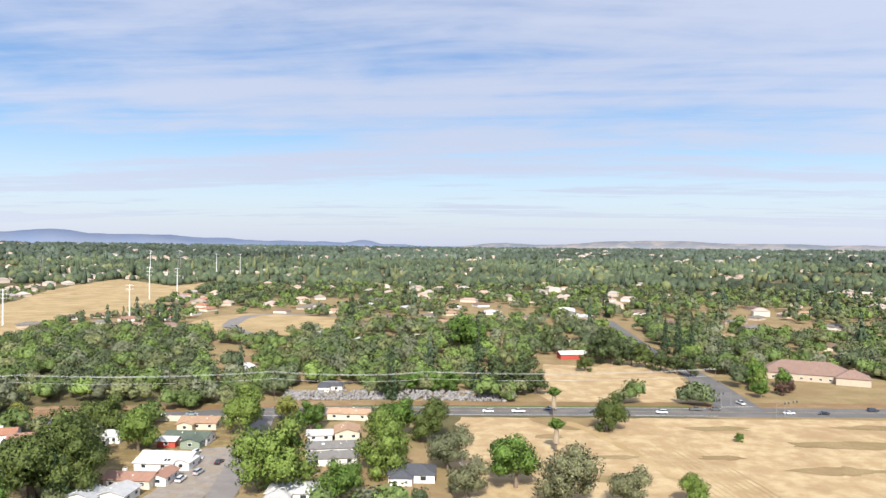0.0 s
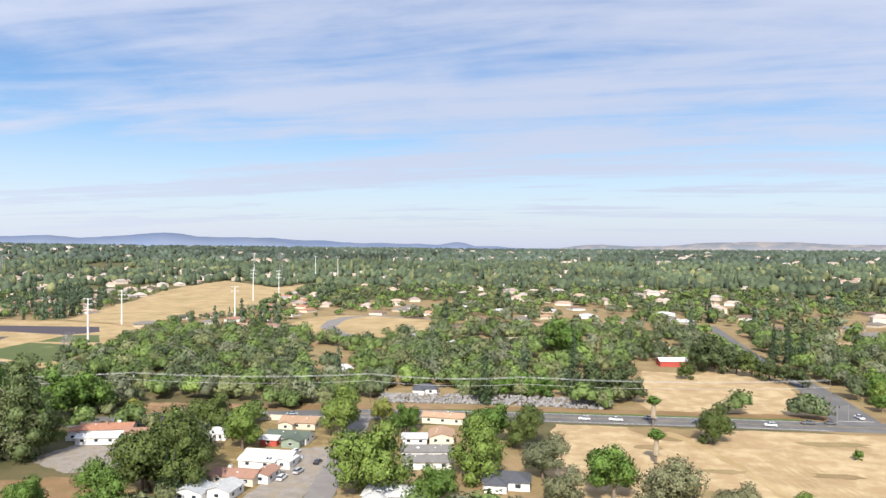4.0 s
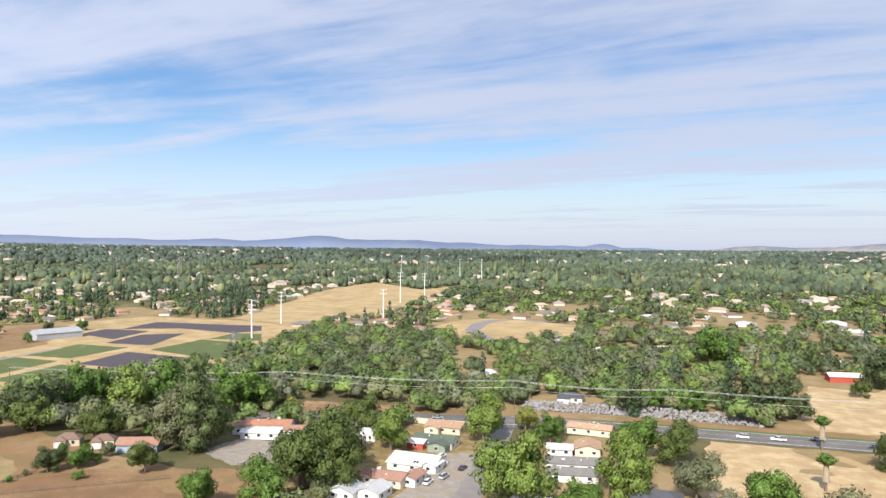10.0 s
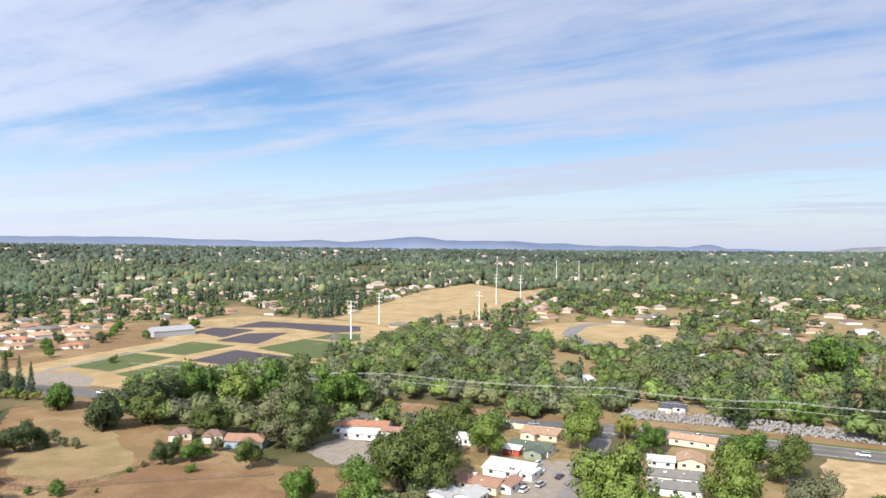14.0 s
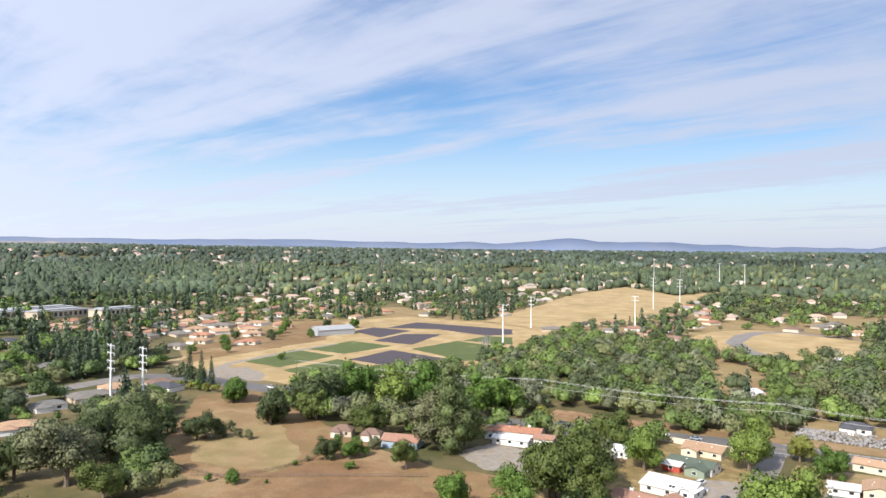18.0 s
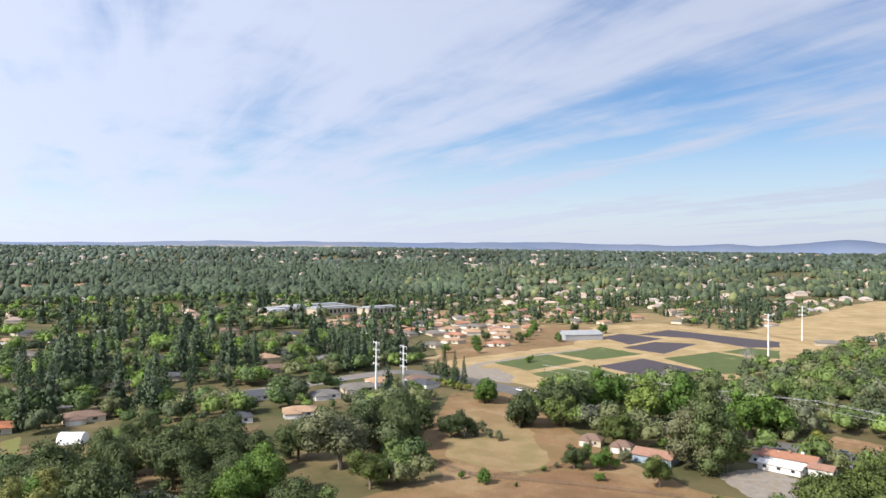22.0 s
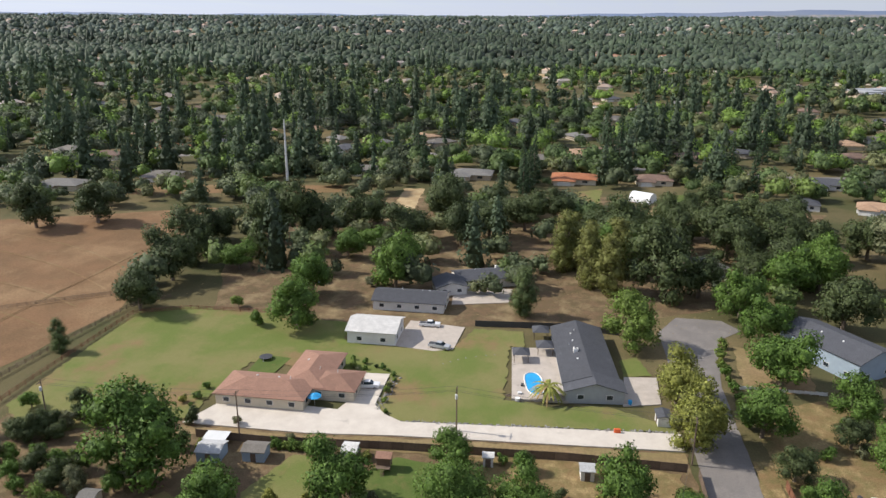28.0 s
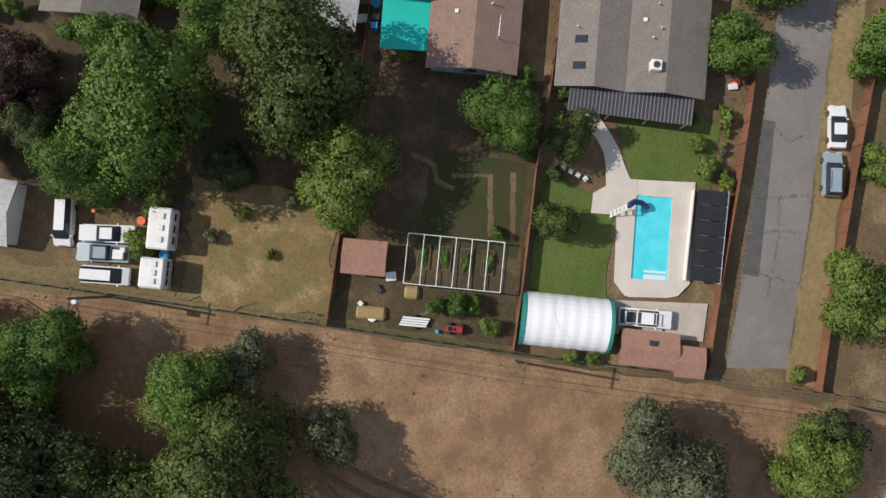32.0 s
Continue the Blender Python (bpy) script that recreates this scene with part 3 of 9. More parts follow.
patch("field_gold_west", [(-300, 190), (-300, 215), (-262, 214), (-215, 186), (-206, 165), (-240, 155)], "paddock", "paddock of pale dry grass", "field", edge=1.5, step=6)
patch("yard_gravel", [(-172, 226), (-167, 245), (-140, 245), (-132, 224), (-150, 214)], "gravel", "grey gravel yard", "yard", edge=0.8)
patch("field_north", [(-237, -260), (-290, -150), (-262, -136), (-211, -136), (-174, -121), (-153, -125), (-137, -127), (-110, -140), (-100, -260)], "umber", "brown pasture with pale tracks", "field", edge=1.0, step=6)
patch("field_north_back", [(-300, -135), (-215, -110), (-170, -90), (-190, 20), (-230, 70), (-330, 110), (-345, 20), (-335, -60)], "yard", "brown dirt under scattered oaks", "ground", edge=1.5, step=6)
patch("road_main", ribbon([(700, 330), (400, 316), (200, 314), (64, 314), (-20, 313), (-80, 308), (-130, 295), (-175, 280), (-225, 267), (-320, 262), (-360, 257), (-400, 250), (-424, 238), (-432, 222)], 8.5), "main_asphalt", "two-lane grey asphalt road", "road", edge=0)
patch("red_bank", [(-176, 303), (-150, 304), (-124, 309), (-122, 320), (-150, 318), (-178, 316)], M["soil"], "bare reddish soil bank beside the road", "ground", edge=1.0, step=4)
patch("yard_mid", [(-128, 196), (-128, 290), (-75, 291), (-68, 196)], "dry_yard", "dry yards between the houses", "yard", edge=0.8, step=5)
patch("yard_mid_east", [(-58, 196), (-64, 290), (-10, 297), (0, 250), (4, 200)], "paddock", "dry yards between the houses", "yard", edge=0.8, step=5)
patch("yard_front", [(-84, 196), (-85, 252), (-69, 258), (-67, 196)], "gravel", "pale gravel forecourts beside the street", "yard", edge=0.5, step=4)
patch("parking_lot", [(-150, 262), (-146, 279), (-122, 286), (-118, 270), (-134, 262)], "main_asphalt", "dark asphalt car park beside the road", "car park", edge=0.3)
patch("verge_main", ribbon([(600, 330), (200, 329), (64, 328.5), (-60, 326), (-125, 312), (-180, 295)], 4.5), "pasture", "dry verge along the road", "verge", edge=0.8)
patch("verge_green", ribbon([(112, 323.6), (64, 323.2), (10, 322.6), (-40, 321.4)], 1.3), "lawn_lush", "narrow green planted strip along the road", "verge", edge=0.3)
patch("road_cross", ribbon([(133, 322), (140, 380), (143, 420), (140, 452), (147, 540), (160, 700)], [10, 8, 6, 5, 5, 5]), "main_asphalt", "grey asphalt side road", "road", edge=0)
patch("road_farm", ribbon([(-428, 232), (-423, 200), (-415, 168), (-408, 120), (-420, 40), (-440, -4)], [8, 7.5, 7, 6, 5, 5]), "asphalt", "grey suburban street", "road", edge=0)
patch("street_mid", ribbon([(-62, 180), (-63, 205), (-70, 270), (-74, 300)], 4.2), "asphalt", "short asphalt street between houses", "road", edge=0.15)
patch("lawn", [(-346, -5), (-363, 16), (-322, 14), (-316, -3)], "lawn", "curved green back lawn", "lawn", edge=0.6)
patch("lawn", [(-356, 45), (-360, 65), (-340, 61), (-337, 44)], "lawn_lush", "bright green back lawn", "lawn", edge=0.6)
patch("lane_dirt", ribbon([(-250, -52), (-283, -68), (-345, -75)], 5), "straw", "pale dirt lane between trees", "lane", edge=0.6)
patch("dry_strip", [(-305, -41), (-319, -1), (-336, 59), (-316, 66), (-290, -23)], "paddock", "strip of dry grass behind the gardens", "ground", edge=1.0, step=5)
patch("bare_lot", [(-321, -230), (-345, -112), (-330, -108), (-303, -215)], "pasture", "bare dirt lot behind the oaks", "ground", edge=1.0, step=5)
patch("street_west", ribbon([(-345, -330), (-415, -225), (-445, -130), (-440, -4)], 4.5), "asphalt", "grey suburban street", "road", edge=0)
WHITE_LINE = material("road_paint", (0.62, 0.60, 0.54), 0.8, other=(0.4, 0.39, 0.36), scale=1, amount=0.6)
YELLOW_LINE = material("yellow_road_paint", (0.55, 0.36, 0.06), 0.8, other=(0.4, 0.28, 0.1), scale=1, amount=0.6)
patch("road_line", ribbon([(200, 314.2), (64, 314.2), (-20, 313.2), (-80, 308.2)], 0.15), YELLOW_LINE, "yellow centre line", "road marking", edge=0)
for yy in (307, 321):
    patch("road_line", ribbon([(118, yy - 0.1), (64, yy), (-20, yy - 1), (-75, yy - 5)], 0.2), WHITE_LINE, "white edge line", "road marking", edge=0)
patch("stop_line", [(126, 324), (141, 325), (141, 325.6), (126, 324.6)], WHITE_LINE, "white stop line", "road marking", edge=0)

# the block of houses under the camera
patch("yard_block", [(3, -100), (3.6, 54), (-52, 56), (-53, 30), (-51, -10), (-47, -70), (-46, -100)], "yard", "brown dirt yards", "yard", edge=0.4)
patch("yard_north_block", [(-64, 31), (-58, -100), (-125, -110), (-131, 29)], "yard", "brown dirt yards", "yard", edge=0.4)
patch("street_main", ribbon([(-44, -170), (-48.5, -110), (-52.5, -66), (-55, -34), (-56.5, -12), (-58.5, 12), (-60, 31), (-62, 70), (-64, 110)], [5.3, 5.3, 5.3, 5.4, 5.6, 5.6, 6.2, 6.2, 6.2]), "asphalt", "worn grey asphalt street", "road", edge=0.12)
patch("shoulder_north", [(-57.8, -66), (-60.4, -34), (-62, -12), (-64, 12), (-66, 12), (-67, -12), (-67.5, -34), (-63.5, -66)], "gravel", "grey gravel shoulder", "road shoulder", edge=0.35)
patch("shoulder_south", [(-47.2, -66), (-49.6, -34), (-51, -12), (-53, 12), (-54, 28), (-50.8, 28), (-49, 12), (-47.6, -12), (-46.5, -34), (-45.2, -66)], "gravel", "dusty gravel shoulder", "road shoulder", edge=0.3)
patch("street_side", [(-64.5, 28), (-66, 33.5), (-80, 32.4), (-102, 31), (-134, 30.2), (-176, 28.9), (-188, 28), (-200, 34), (-200, 46), (-194, 50), (-186, 43), (-160, 39.7), (-132, 40.3), (-117, 40.2), (-89, 41.8), (-72, 43.5), (-66, 47), (-62, 52), (-54, 50), (-51, 44), (-40, 41.8), (-15, 42.6), (0.2, 42.6), (1.2, 36.2), (-14, 36.4), (-40, 35.5), (-51, 34), (-54, 28)], "asphalt", "worn grey asphalt side street", "road", edge=0.12)
patch("shoulder_side", [(-73, 44), (-89, 42), (-117, 40.4), (-131, 40.5), (-131, 44), (-117, 44), (-89, 45.6), (-73, 48)], "dry_yard", "dusty gravel shoulder", "road shoulder", edge=0.3)
patch("yard_east", [(-66, 48), (-89, 46), (-117, 44.4), (-150, 44), (-158, 60), (-150, 84), (-70, 84)], "dry_yard", "dry tan yard behind the street fence", "yard", edge=0.6)
patch("verge_side", [(-42, 41.9), (-15, 42.7), (1.6, 42.8), (1.6, 46), (-15, 45.6), (-42, 45)], "paddock", "strip of dry grass beside the street", "verge", edge=0.25)
patch("asphalt_patch", [(-61.5, 30.5), (-61.2, 36), (-57.8, 36), (-58.6, 29.8)], "patch", "dark repair patch in the asphalt", "road repair", edge=0)
patch("asphalt_patch", [(-26, 35.9), (-26, 37.3), (-9, 38.2), (-9, 36.3)], "patch", "dark repair strip in the asphalt", "road repair", edge=0)

sr = random.Random(12)
for x, y in ((-52.8, 10.6), (-54.1, 14.0), (-57.0, 26.9), (-57.3, 3.6), (-56.6, -12.1), (-58.9, 18.8), (-58.1, -29.1), (-54.8, -46.5), (-80, 37.5), (-53.5, -24)):
    a, b = sr.uniform(0.35, 0.8), sr.uniform(0.25, 0.5)
    patch("road_stain", [(x + math.cos(i * 0.7) * a * sr.uniform(0.7, 1.2), y + math.sin(i * 0.7) * b * sr.uniform(0.7, 1.2)) for i in range(9)], "smudge", "faint tar stain on the street", "road stain", edge=0)

for pts in ([(-1560, 20), (-1560, 210), (-1680, 230), (-1690, 10)], [(-1740, -700), (-1750, -560), (-1860, -570), (-1860, -710)], [(-1100, -190), (-1120, -40), (-1180, -40), (-1170, -200)]):
    patch("bare_lot_far", pts, "gold", "bare tan building land among far trees", "ground", edge=8, step=30, far=True)

patch("orange_pasture", [(-200, 147), (-205, 168), (-204, 181), (-186, 200), (-161, 188), (-118, 172), (-145, 100), (-205, 118)], "umber", "orange-brown bare pasture", "field", edge=1.5, step=5)
patch("gravel_farm", [(-412, 284), (-392, 270), (-366, 267), (-352, 272), (-372, 290), (-402, 298)], "gravel", "pale gravel yard at the farm gate", "yard", edge=1.0, step=4)

# tyre and mowing tracks over the fields
tr = random.Random(44)


def track(x, y, a, n, step, bend, half, mat, label, name="tyre_track"):
    pts = []
    for i in range(n):
        pts.append((x, y))
        x, y, a = x + math.cos(a) * step, y + math.sin(a) * step, a + bend + tr.uniform(-0.03, 0.03)
    return patch(name, ribbon(pts, half), mat, label, "track", edge=half * 0.35, step=step / 2)


for i in range(10):
    k = i / 9
    patch("mowing_line", ribbon([(67.5 + 22.3 * k, 256 + 23.5 * k), (72 + 21 * k, 236 + 12 * k), (77 + 20 * k, 212 + 2 * k), (79 + 20 * k, 196)], 0.22), "gold", "faint mowing line in the straw field", "track", edge=0.15, step=4)
patch("dirt_apron", [(36, 300), (46, 303), (66, 301), (62, 289), (52, 281), (42, 287)], "paddock", "trodden dirt where a track meets the road", "ground", edge=1.4, step=3)
patch("dirt_track", ribbon([(50, 294), (57, 284), (64, 262), (70, 238), (74.5, 216), (81, 194), (90, 170)], [3.0, 2.2, 1.6, 1.5, 1.5, 1.4, 1.4]), "gold", "pale dirt track across the mown field", "track", edge=0.7, step=3)
for cx, cy, rx_, ry_ in ((60, 246, 9, 3), (108, 285, 16, 4), (150, 262, 26, 6), (128, 232, 18, 5), (52, 222, 8, 4), (178, 288, 22, 4), (96, 246, 10, 3), (40, 272, 7, 4)):
    patch("bare_spot", [(cx + math.cos(i * 0.63) * rx_ * tr.uniform(0.6, 1.2), cy + math.sin(i * 0.63) * ry_ * tr.uniform(0.6, 1.2)) for i in range(10)], "paddock", "worn brown spot in the mown field", "ground", edge=0.8, step=2)
for i in range(4):
    track(-160 - i * 14, -135, radians(-110 - i * 6), 10, 9, 0.05, 0.35, "pasture", "pale wheel track in the brown pasture")
for dx in (0, 1.7):
    track(-120, -150 + dx * 0.6, radians(178), 14, 9, 0.012, 0.22, "pasture", "pale wheel track in the brown pasture")
    track(6.5 + dx, -60, radians(88), 14, 8, 0.004, 0.25, "soil", "wheel rut in the bare earth")
    track(16 + dx, -10, radians(70), 10, 6, 0.06, 0.25, "yard", "wheel rut in the bare earth")
    track(9, 52 - dx, radians(-50), 10, 6, -0.05, 0.25, "yard", "wheel rut in the bare earth")

# ---- trees ----


def cards(centres, normals, size, r, loose=0.55):
    """Leaf clumps: one leaf-shaped triangle for each centre, facing roughly along its normal."""
    n = len(centres)
    nrm = normals + r.normal(0, loose, (n, 3))
    nrm /= np.linalg.norm(nrm, axis=1)[:, None]
    t = np.cross(nrm, r.normal(0, 1, (n, 3)))
    t /= np.linalg.norm(t, axis=1)[:, None] + 1e-9
    b = np.cross(nrm, t)
    s = size * r.uniform(0.6, 1.3, (n, 1))
    v = np.stack([centres - t * s * 0.58 - b * s * 0.3, centres + t * s * 0.58 - b * s * 0.33, centres + b * s * 0.62], 1).reshape(-1, 3)
    return v, np.arange(n)[:, None] * 3 + [0, 1, 2]


def shaded(me, normals):
    """Lets the leaf clumps shade together, as the lobes of the crown that they lie on; one normal for each vertex."""
    nn = normals / (np.linalg.norm(normals, axis=1)[:, None] + 1e-9)
    me.polygons.foreach_set("use_smooth", np.ones(len(me.polygons), bool))
    me.normals_split_custom_set_from_vertices(nn.tolist())
    return me


def lumps(centres, radii, r, seg=6, point=None):
    """The dense inside of crowns: a low uneven dome for each centre; those in point taper to a tip. Vertices, triangles, normals."""
    n = len(centres)
    a = np.arange(seg) * 2 * math.pi / seg + r.uniform(0, 6, (n, 1))
    up_ = np.array([-0.62, 0.5])
    out = np.array([0.9, 0.72])
    ring = np.stack([np.cos(a)[:, None] * out[None, :, None], np.sin(a)[:, None] * out[None, :, None], np.broadcast_to(up_[None, :, None], (n, 2, seg))], 3)
    if point is not None:
        ring[point, 0] *= [1.05, 1.05, 1.5]
        ring[point, 1] *= [0.72, 0.72, 0.1]
    ring = ring * r.uniform(0.82, 1.15, (n, 2, seg, 1))
    tip = np.concatenate([r.normal(0, 0.12, (n, 1, 2)), np.full((n, 1, 1), 0.98)], 2)
    u = np.concatenate([ring.reshape(n, -1, 3), tip], 1)
    v = centres[:, None] + u * radii[:, None]
    i = np.arange(seg)
    j = (i + 1) % seg
    f = np.concatenate([np.stack([i, j, seg + j], 1), np.stack([i, seg + j, seg + i], 1), np.stack([seg + i, seg + j, 0 * i + 2 * seg], 1)])
    f = (np.arange(n)[:, None, None] * (2 * seg + 1) + f).reshape(-1, 3)
    return v.reshape(-1, 3), f, (u + [0, 0, 0.15]).reshape(-1, 3)


def crown_mesh(name, kind, n, leaf, seed, mat, solid=0.66):
    """A crown of radius 1: a dozen or more uneven lobes, each set with leaf cards over a dense inside."""
    r = np.random.default_rng(seed)
    if kind == "broad":
        m = 21
        d = r.normal(0, 1, (m, 3))
        d /= np.linalg.norm(d, axis=1)[:, None]
        d[:, 2] = np.where(d[:, 2] < -0.75, -d[:, 2], d[:, 2])
        c = d * r.uniform(0.42, 0.86, (m, 1)) * [1, 1, 0.95] * (1 + 0.2 * np.sin(2 * np.arctan2(d[:, 1], d[:, 0]) + r.uniform(0, 6)))[:, None]
        lr = r.uniform(0.19, 0.42, m)
        c[0], lr[0] = (0, 0, 0.05), 0.5
    elif kind == "tall":
        m = 22
        z = np.linspace(-0.9, 1.75, m)
        w = np.clip(0.62 - 0.22 * np.abs(z - 0.1), 0.1, 1) * r.uniform(0.3, 1.0, m)
        a = np.arange(m) * 2.4 + r.uniform(-0.5, 0.5, m)
        c = np.stack([np.cos(a) * w, np.sin(a) * w, z], 1)
        lr = np.clip(0.46 - 0.1 * np.abs(z - 0.2), 0.2, 1) * r.uniform(0.8, 1.15, m)
    else:
        m = 46
        k = (np.arange(m) + 0.5) / m
        w = (1 - k) ** 0.85 * r.uniform(0.42, 0.78, m)
        a = np.arange(m) * 2.4 + r.uniform(-0.5, 0.5, m)
        c = np.stack([np.cos(a) * w, np.sin(a) * w, -1.0 + 5.4 * k], 1)
        lr = (0.12 + 0.3 * (1 - k)) * r.uniform(0.85, 1.15, m)
    flat = np.array([1, 1, 0.8]) if kind != "conifer" else np.array([1, 1, 1.1])
    pick = r.choice(m, n * 2, p=lr ** 2 / (lr ** 2).sum())
    o = r.normal(0, 1, (n * 2, 3))
    o /= np.linalg.norm(o, axis=1)[:, None]
    # twigs: the leaves gather in small tufts that stand out from the lobe
    tuft = np.array([noise.noise(Vector(q * 2.4) + Vector((float(s), seed, 0))) + 0.6 * noise.noise(Vector(q * 6.5) + Vector((float(s), seed, 9))) for q, s in zip(o, pick)])
    p = c[pick] + o * flat * (lr[pick] * (1 + 0.42 * tuft + r.normal(0, 0.08, n * 2)))[:, None]
    deep = np.min(np.linalg.norm((p[:, None] - c[None]) / flat, axis=2) / lr[None], axis=1)
    keep = np.flatnonzero(deep > 0.7)[:n]
    p, o = p[keep], o[keep]
    if kind == "broad":
        fit = 1.03 / np.percentile(np.hypot(p[:, 0], p[:, 1]), 97)
        p, c, lr = p * fit, c * fit, lr * fit
    v, f = cards(p, o + [0, 0, 0.2], leaf, r)
    nn = o + 0.45 * p * [1, 1, 0.6 if kind != "conifer" else 0] + [0, 0, 0.25] + r.normal(0, 0.38, o.shape)
    v2, f2, n2 = lumps(c, np.stack([lr, lr, lr * 0.8], 1) * solid, r, 7)
    me = raw_mesh(name, np.concatenate([v, v2]), np.concatenate([f, f2 + len(v)]), mat)
    return shaded(me, np.concatenate([np.repeat(nn, 3, 0), n2]))


def trunk_mesh(name, kind, seed):
    """A tapered trunk with limbs, for a crown of radius 1 whose middle is at z = 0."""
    r, bm = random.Random(seed), bmesh.new()
    foot = {"broad": -1.15, "tall": -1.5, "conifer": -1.45}[kind]
    top = {"broad": 0.2, "tall": 1.5, "conifer": 4.2}[kind]
    bend = [Vector((0, 0, foot)), Vector((r.uniform(-0.06, 0.06), r.uniform(-0.06, 0.06), foot * 0.4)), Vector((r.uniform(-0.1, 0.1), r.uniform(-0.1, 0.1), top))]
    tube(bm, bend[0], bend[1], 0.085, 0.065, 7)
    tube(bm, bend[1], bend[2], 0.065, 0.02, 6)
    for i in range(7 if kind != "conifer" else 0):
        a = i * 2.4 + r.uniform(-0.4, 0.4)
        s = bend[1].lerp(bend[2], r.uniform(0.0, 0.6))
        tube(bm, s, s + Vector((math.cos(a) * 0.62, math.sin(a) * 0.62, r.uniform(0.25, 0.6))), 0.035, 0.01, 5)
    return to_mesh(bm, name, M["bark"])


SHAPES = {"broad": (3, 4), "tall": (2, 2), "conifer": (2, 3)}
TRUNKS = {k: [trunk_mesh("trunk", k, 30 + i) for i in range(2)] for k in SHAPES}
CROWNS = {}


def crown(kind, tone, near, i):
    key = (kind, tone, near, i % 3)
    if key not in CROWNS:
        seed = 100 + i % 3 + len(kind) * 7
        n, leaf = {4: (19000, 0.037), 3: (10000, 0.055), 2: (6500, 0.062), 1: (6000, 0.06), -1: (2300, 0.095), 0: (520, 0.19)}[near]
        CROWNS[key] = crown_mesh("crown", kind, n, leaf, seed, LEAF[tone])
    return CROWNS[key]


TREE_LABEL = {"g": "leafy green shade tree with a rounded crown", "b": "bright green leafy tree", "o": "large olive-green tree with a dense crown", "d": "dark green spreading oak",
              "s": "grey-green tree with airy foliage", "y": "yellow-green leafy garden tree", "p": "dark purple-leaved yard tree", "t": "tall narrow green tree", "w": "tall olive-yellow poplar with upright limbs", "r": "russet-brown leafy garden tree", "c": "dark green redwood with a pointed top"}
tree_count = [0]


def tree(x, y, r, tone, near=1, group="trees"):
    """A tree with a crown of radius r."""
    tree_count[0] += 1
    i = tree_count[0]
    q = random.Random(i * 13)
    kind = "tall" if tone in "tw" else "conifer" if tone == "c" else "broad"
    lift = {"broad": 0.86, "tall": 1.15, "conifer": 1.2}[kind] * r
    small = r < 2.2 and kind == "broad"
    if small:
        lift = r * 0.9
    name = "shrub" if small else "tree"
    label = "rounded green garden shrub" if small else TREE_LABEL[tone]
    if small:
        near = 0 if r < 1.6 and near < 2 else min(near, 1)
    elif near == 3 and math.hypot(x + 25, y) < 78:
        near = 4
    elif near == 3 and x < -92:
        near = 2
    if near == 1 and (math.hypot(x, y) > 330 or r < 2.2):
        near = -1
    ob = thing(name, label, name, pose(x, y, float(land(x, y)), 0, 0, q.uniform(0, 360)), group)
    s = r * q.uniform(0.95, 1.05)
    m = Matrix.Translation((0, 0, lift)) @ Matrix.Diagonal((s, s, s * q.uniform(0.95, 1.22), 1))
    part("trunk", TRUNKS[kind][i % 2], None, ob, m=m)
    part("crown", crown(kind, tone, near, i), None, ob, m=m)
    return ob


def grove(rows, near=1, group="trees"):
    for x, y, r, tone in rows:
        tree(x, y, r, tone, 3 if near == 2 and r > 3.9 else near, group)


grove([(-14, -28, 7.6, "g"), (-19, -13, 8.6, "o"), (-12, -7, 5.7, "b"), (-21, 8, 4.4, "g"), (-11, 15, 2.5, "o"), (-16, -42, 4.6, "p"), (-32, 31, 3.2, "g"), (-34, 46, 3, "g"), (-23, 48, 2.4, "b"),
       (-8, 46.5, 5.2, "b"), (-7, -33, 4.4, "g"), (-25, -23, 4.2, "g"), (-20, 15, 2.8, "o"), (-22, -35, 3.2, "g")], 2, "yard trees")
grove([(12, -34, 5.4, "g"), (13, -19, 5.0, "g"), (18.5, -12, 8.0, "o"), (15, -4, 3.2, "s"), (11, 28, 5.6, "s"), (13, 33, 5.2, "s"), (9, 45, 4.8, "b"), (6, 48, 2.8, "d"), (22, -33, 7.5, "d"), (9.5, -14, 3.4, "s"), (25, -22, 6.6, "o")], 2, "field trees")
grove([(-44, -54, 5.6, "g"), (-42, -43, 3.2, "g"), (-44, -37, 3.6, "g"), (-34, -30, 3.2, "g"), (-29, -28, 3.3, "g"), (-39, -28.5, 2.4, "g"), (-48, 29, 4.4, "g"), (-44, 34, 5.0, "b"), (-40, 33, 3.8, "g"),
       (-33, 31, 3.0, "g"), (-37, 47, 3, "b"), (-22, -37, 2.4, "g"), (-45, -29, 1.5, "g"), (-43, -17, 1.3, "g")], 2, "street trees")
# added at and past the edge of view to throw shade on the field
grove([(13, -46, 6.4, "o"), (20, -44, 7.0, "d"), (29, -38, 7.4, "d"), (27, -50, 7, "o"), (10, -58, 4.6, "g"), (34, -26, 5.5, "o")], 2, "field trees")
grove([(-67, -13, 8.6, "o"), (-70, -1, 4.6, "g"), (-67, 7, 6.5, "s"), (-70, 26, 4.7, "b"), (-76, 26, 3.5, "b"), (-88, 30, 2.2, "g"), (-82, 31, 2.0, "b"), (-72, -40, 1.9, "g"), (-96, -51, 5.4, "g"), (-103, -32, 6.2, "g"), (-98, -9, 6.8, "g"), (-101, 0, 6.2, "g"), (-99.5, 7.7, 4.3, "r"), (-117, -14, 4.1, "g"), (-112, 16, 5.4, "g"), (-110, 27, 3.5, "g"), (-104, -68, 9.5, "g"), (-87, -75, 4.6, "b"), (-74, -75, 7.4, "g"), (-119, -1, 2.2, "g")], 2, "street trees")
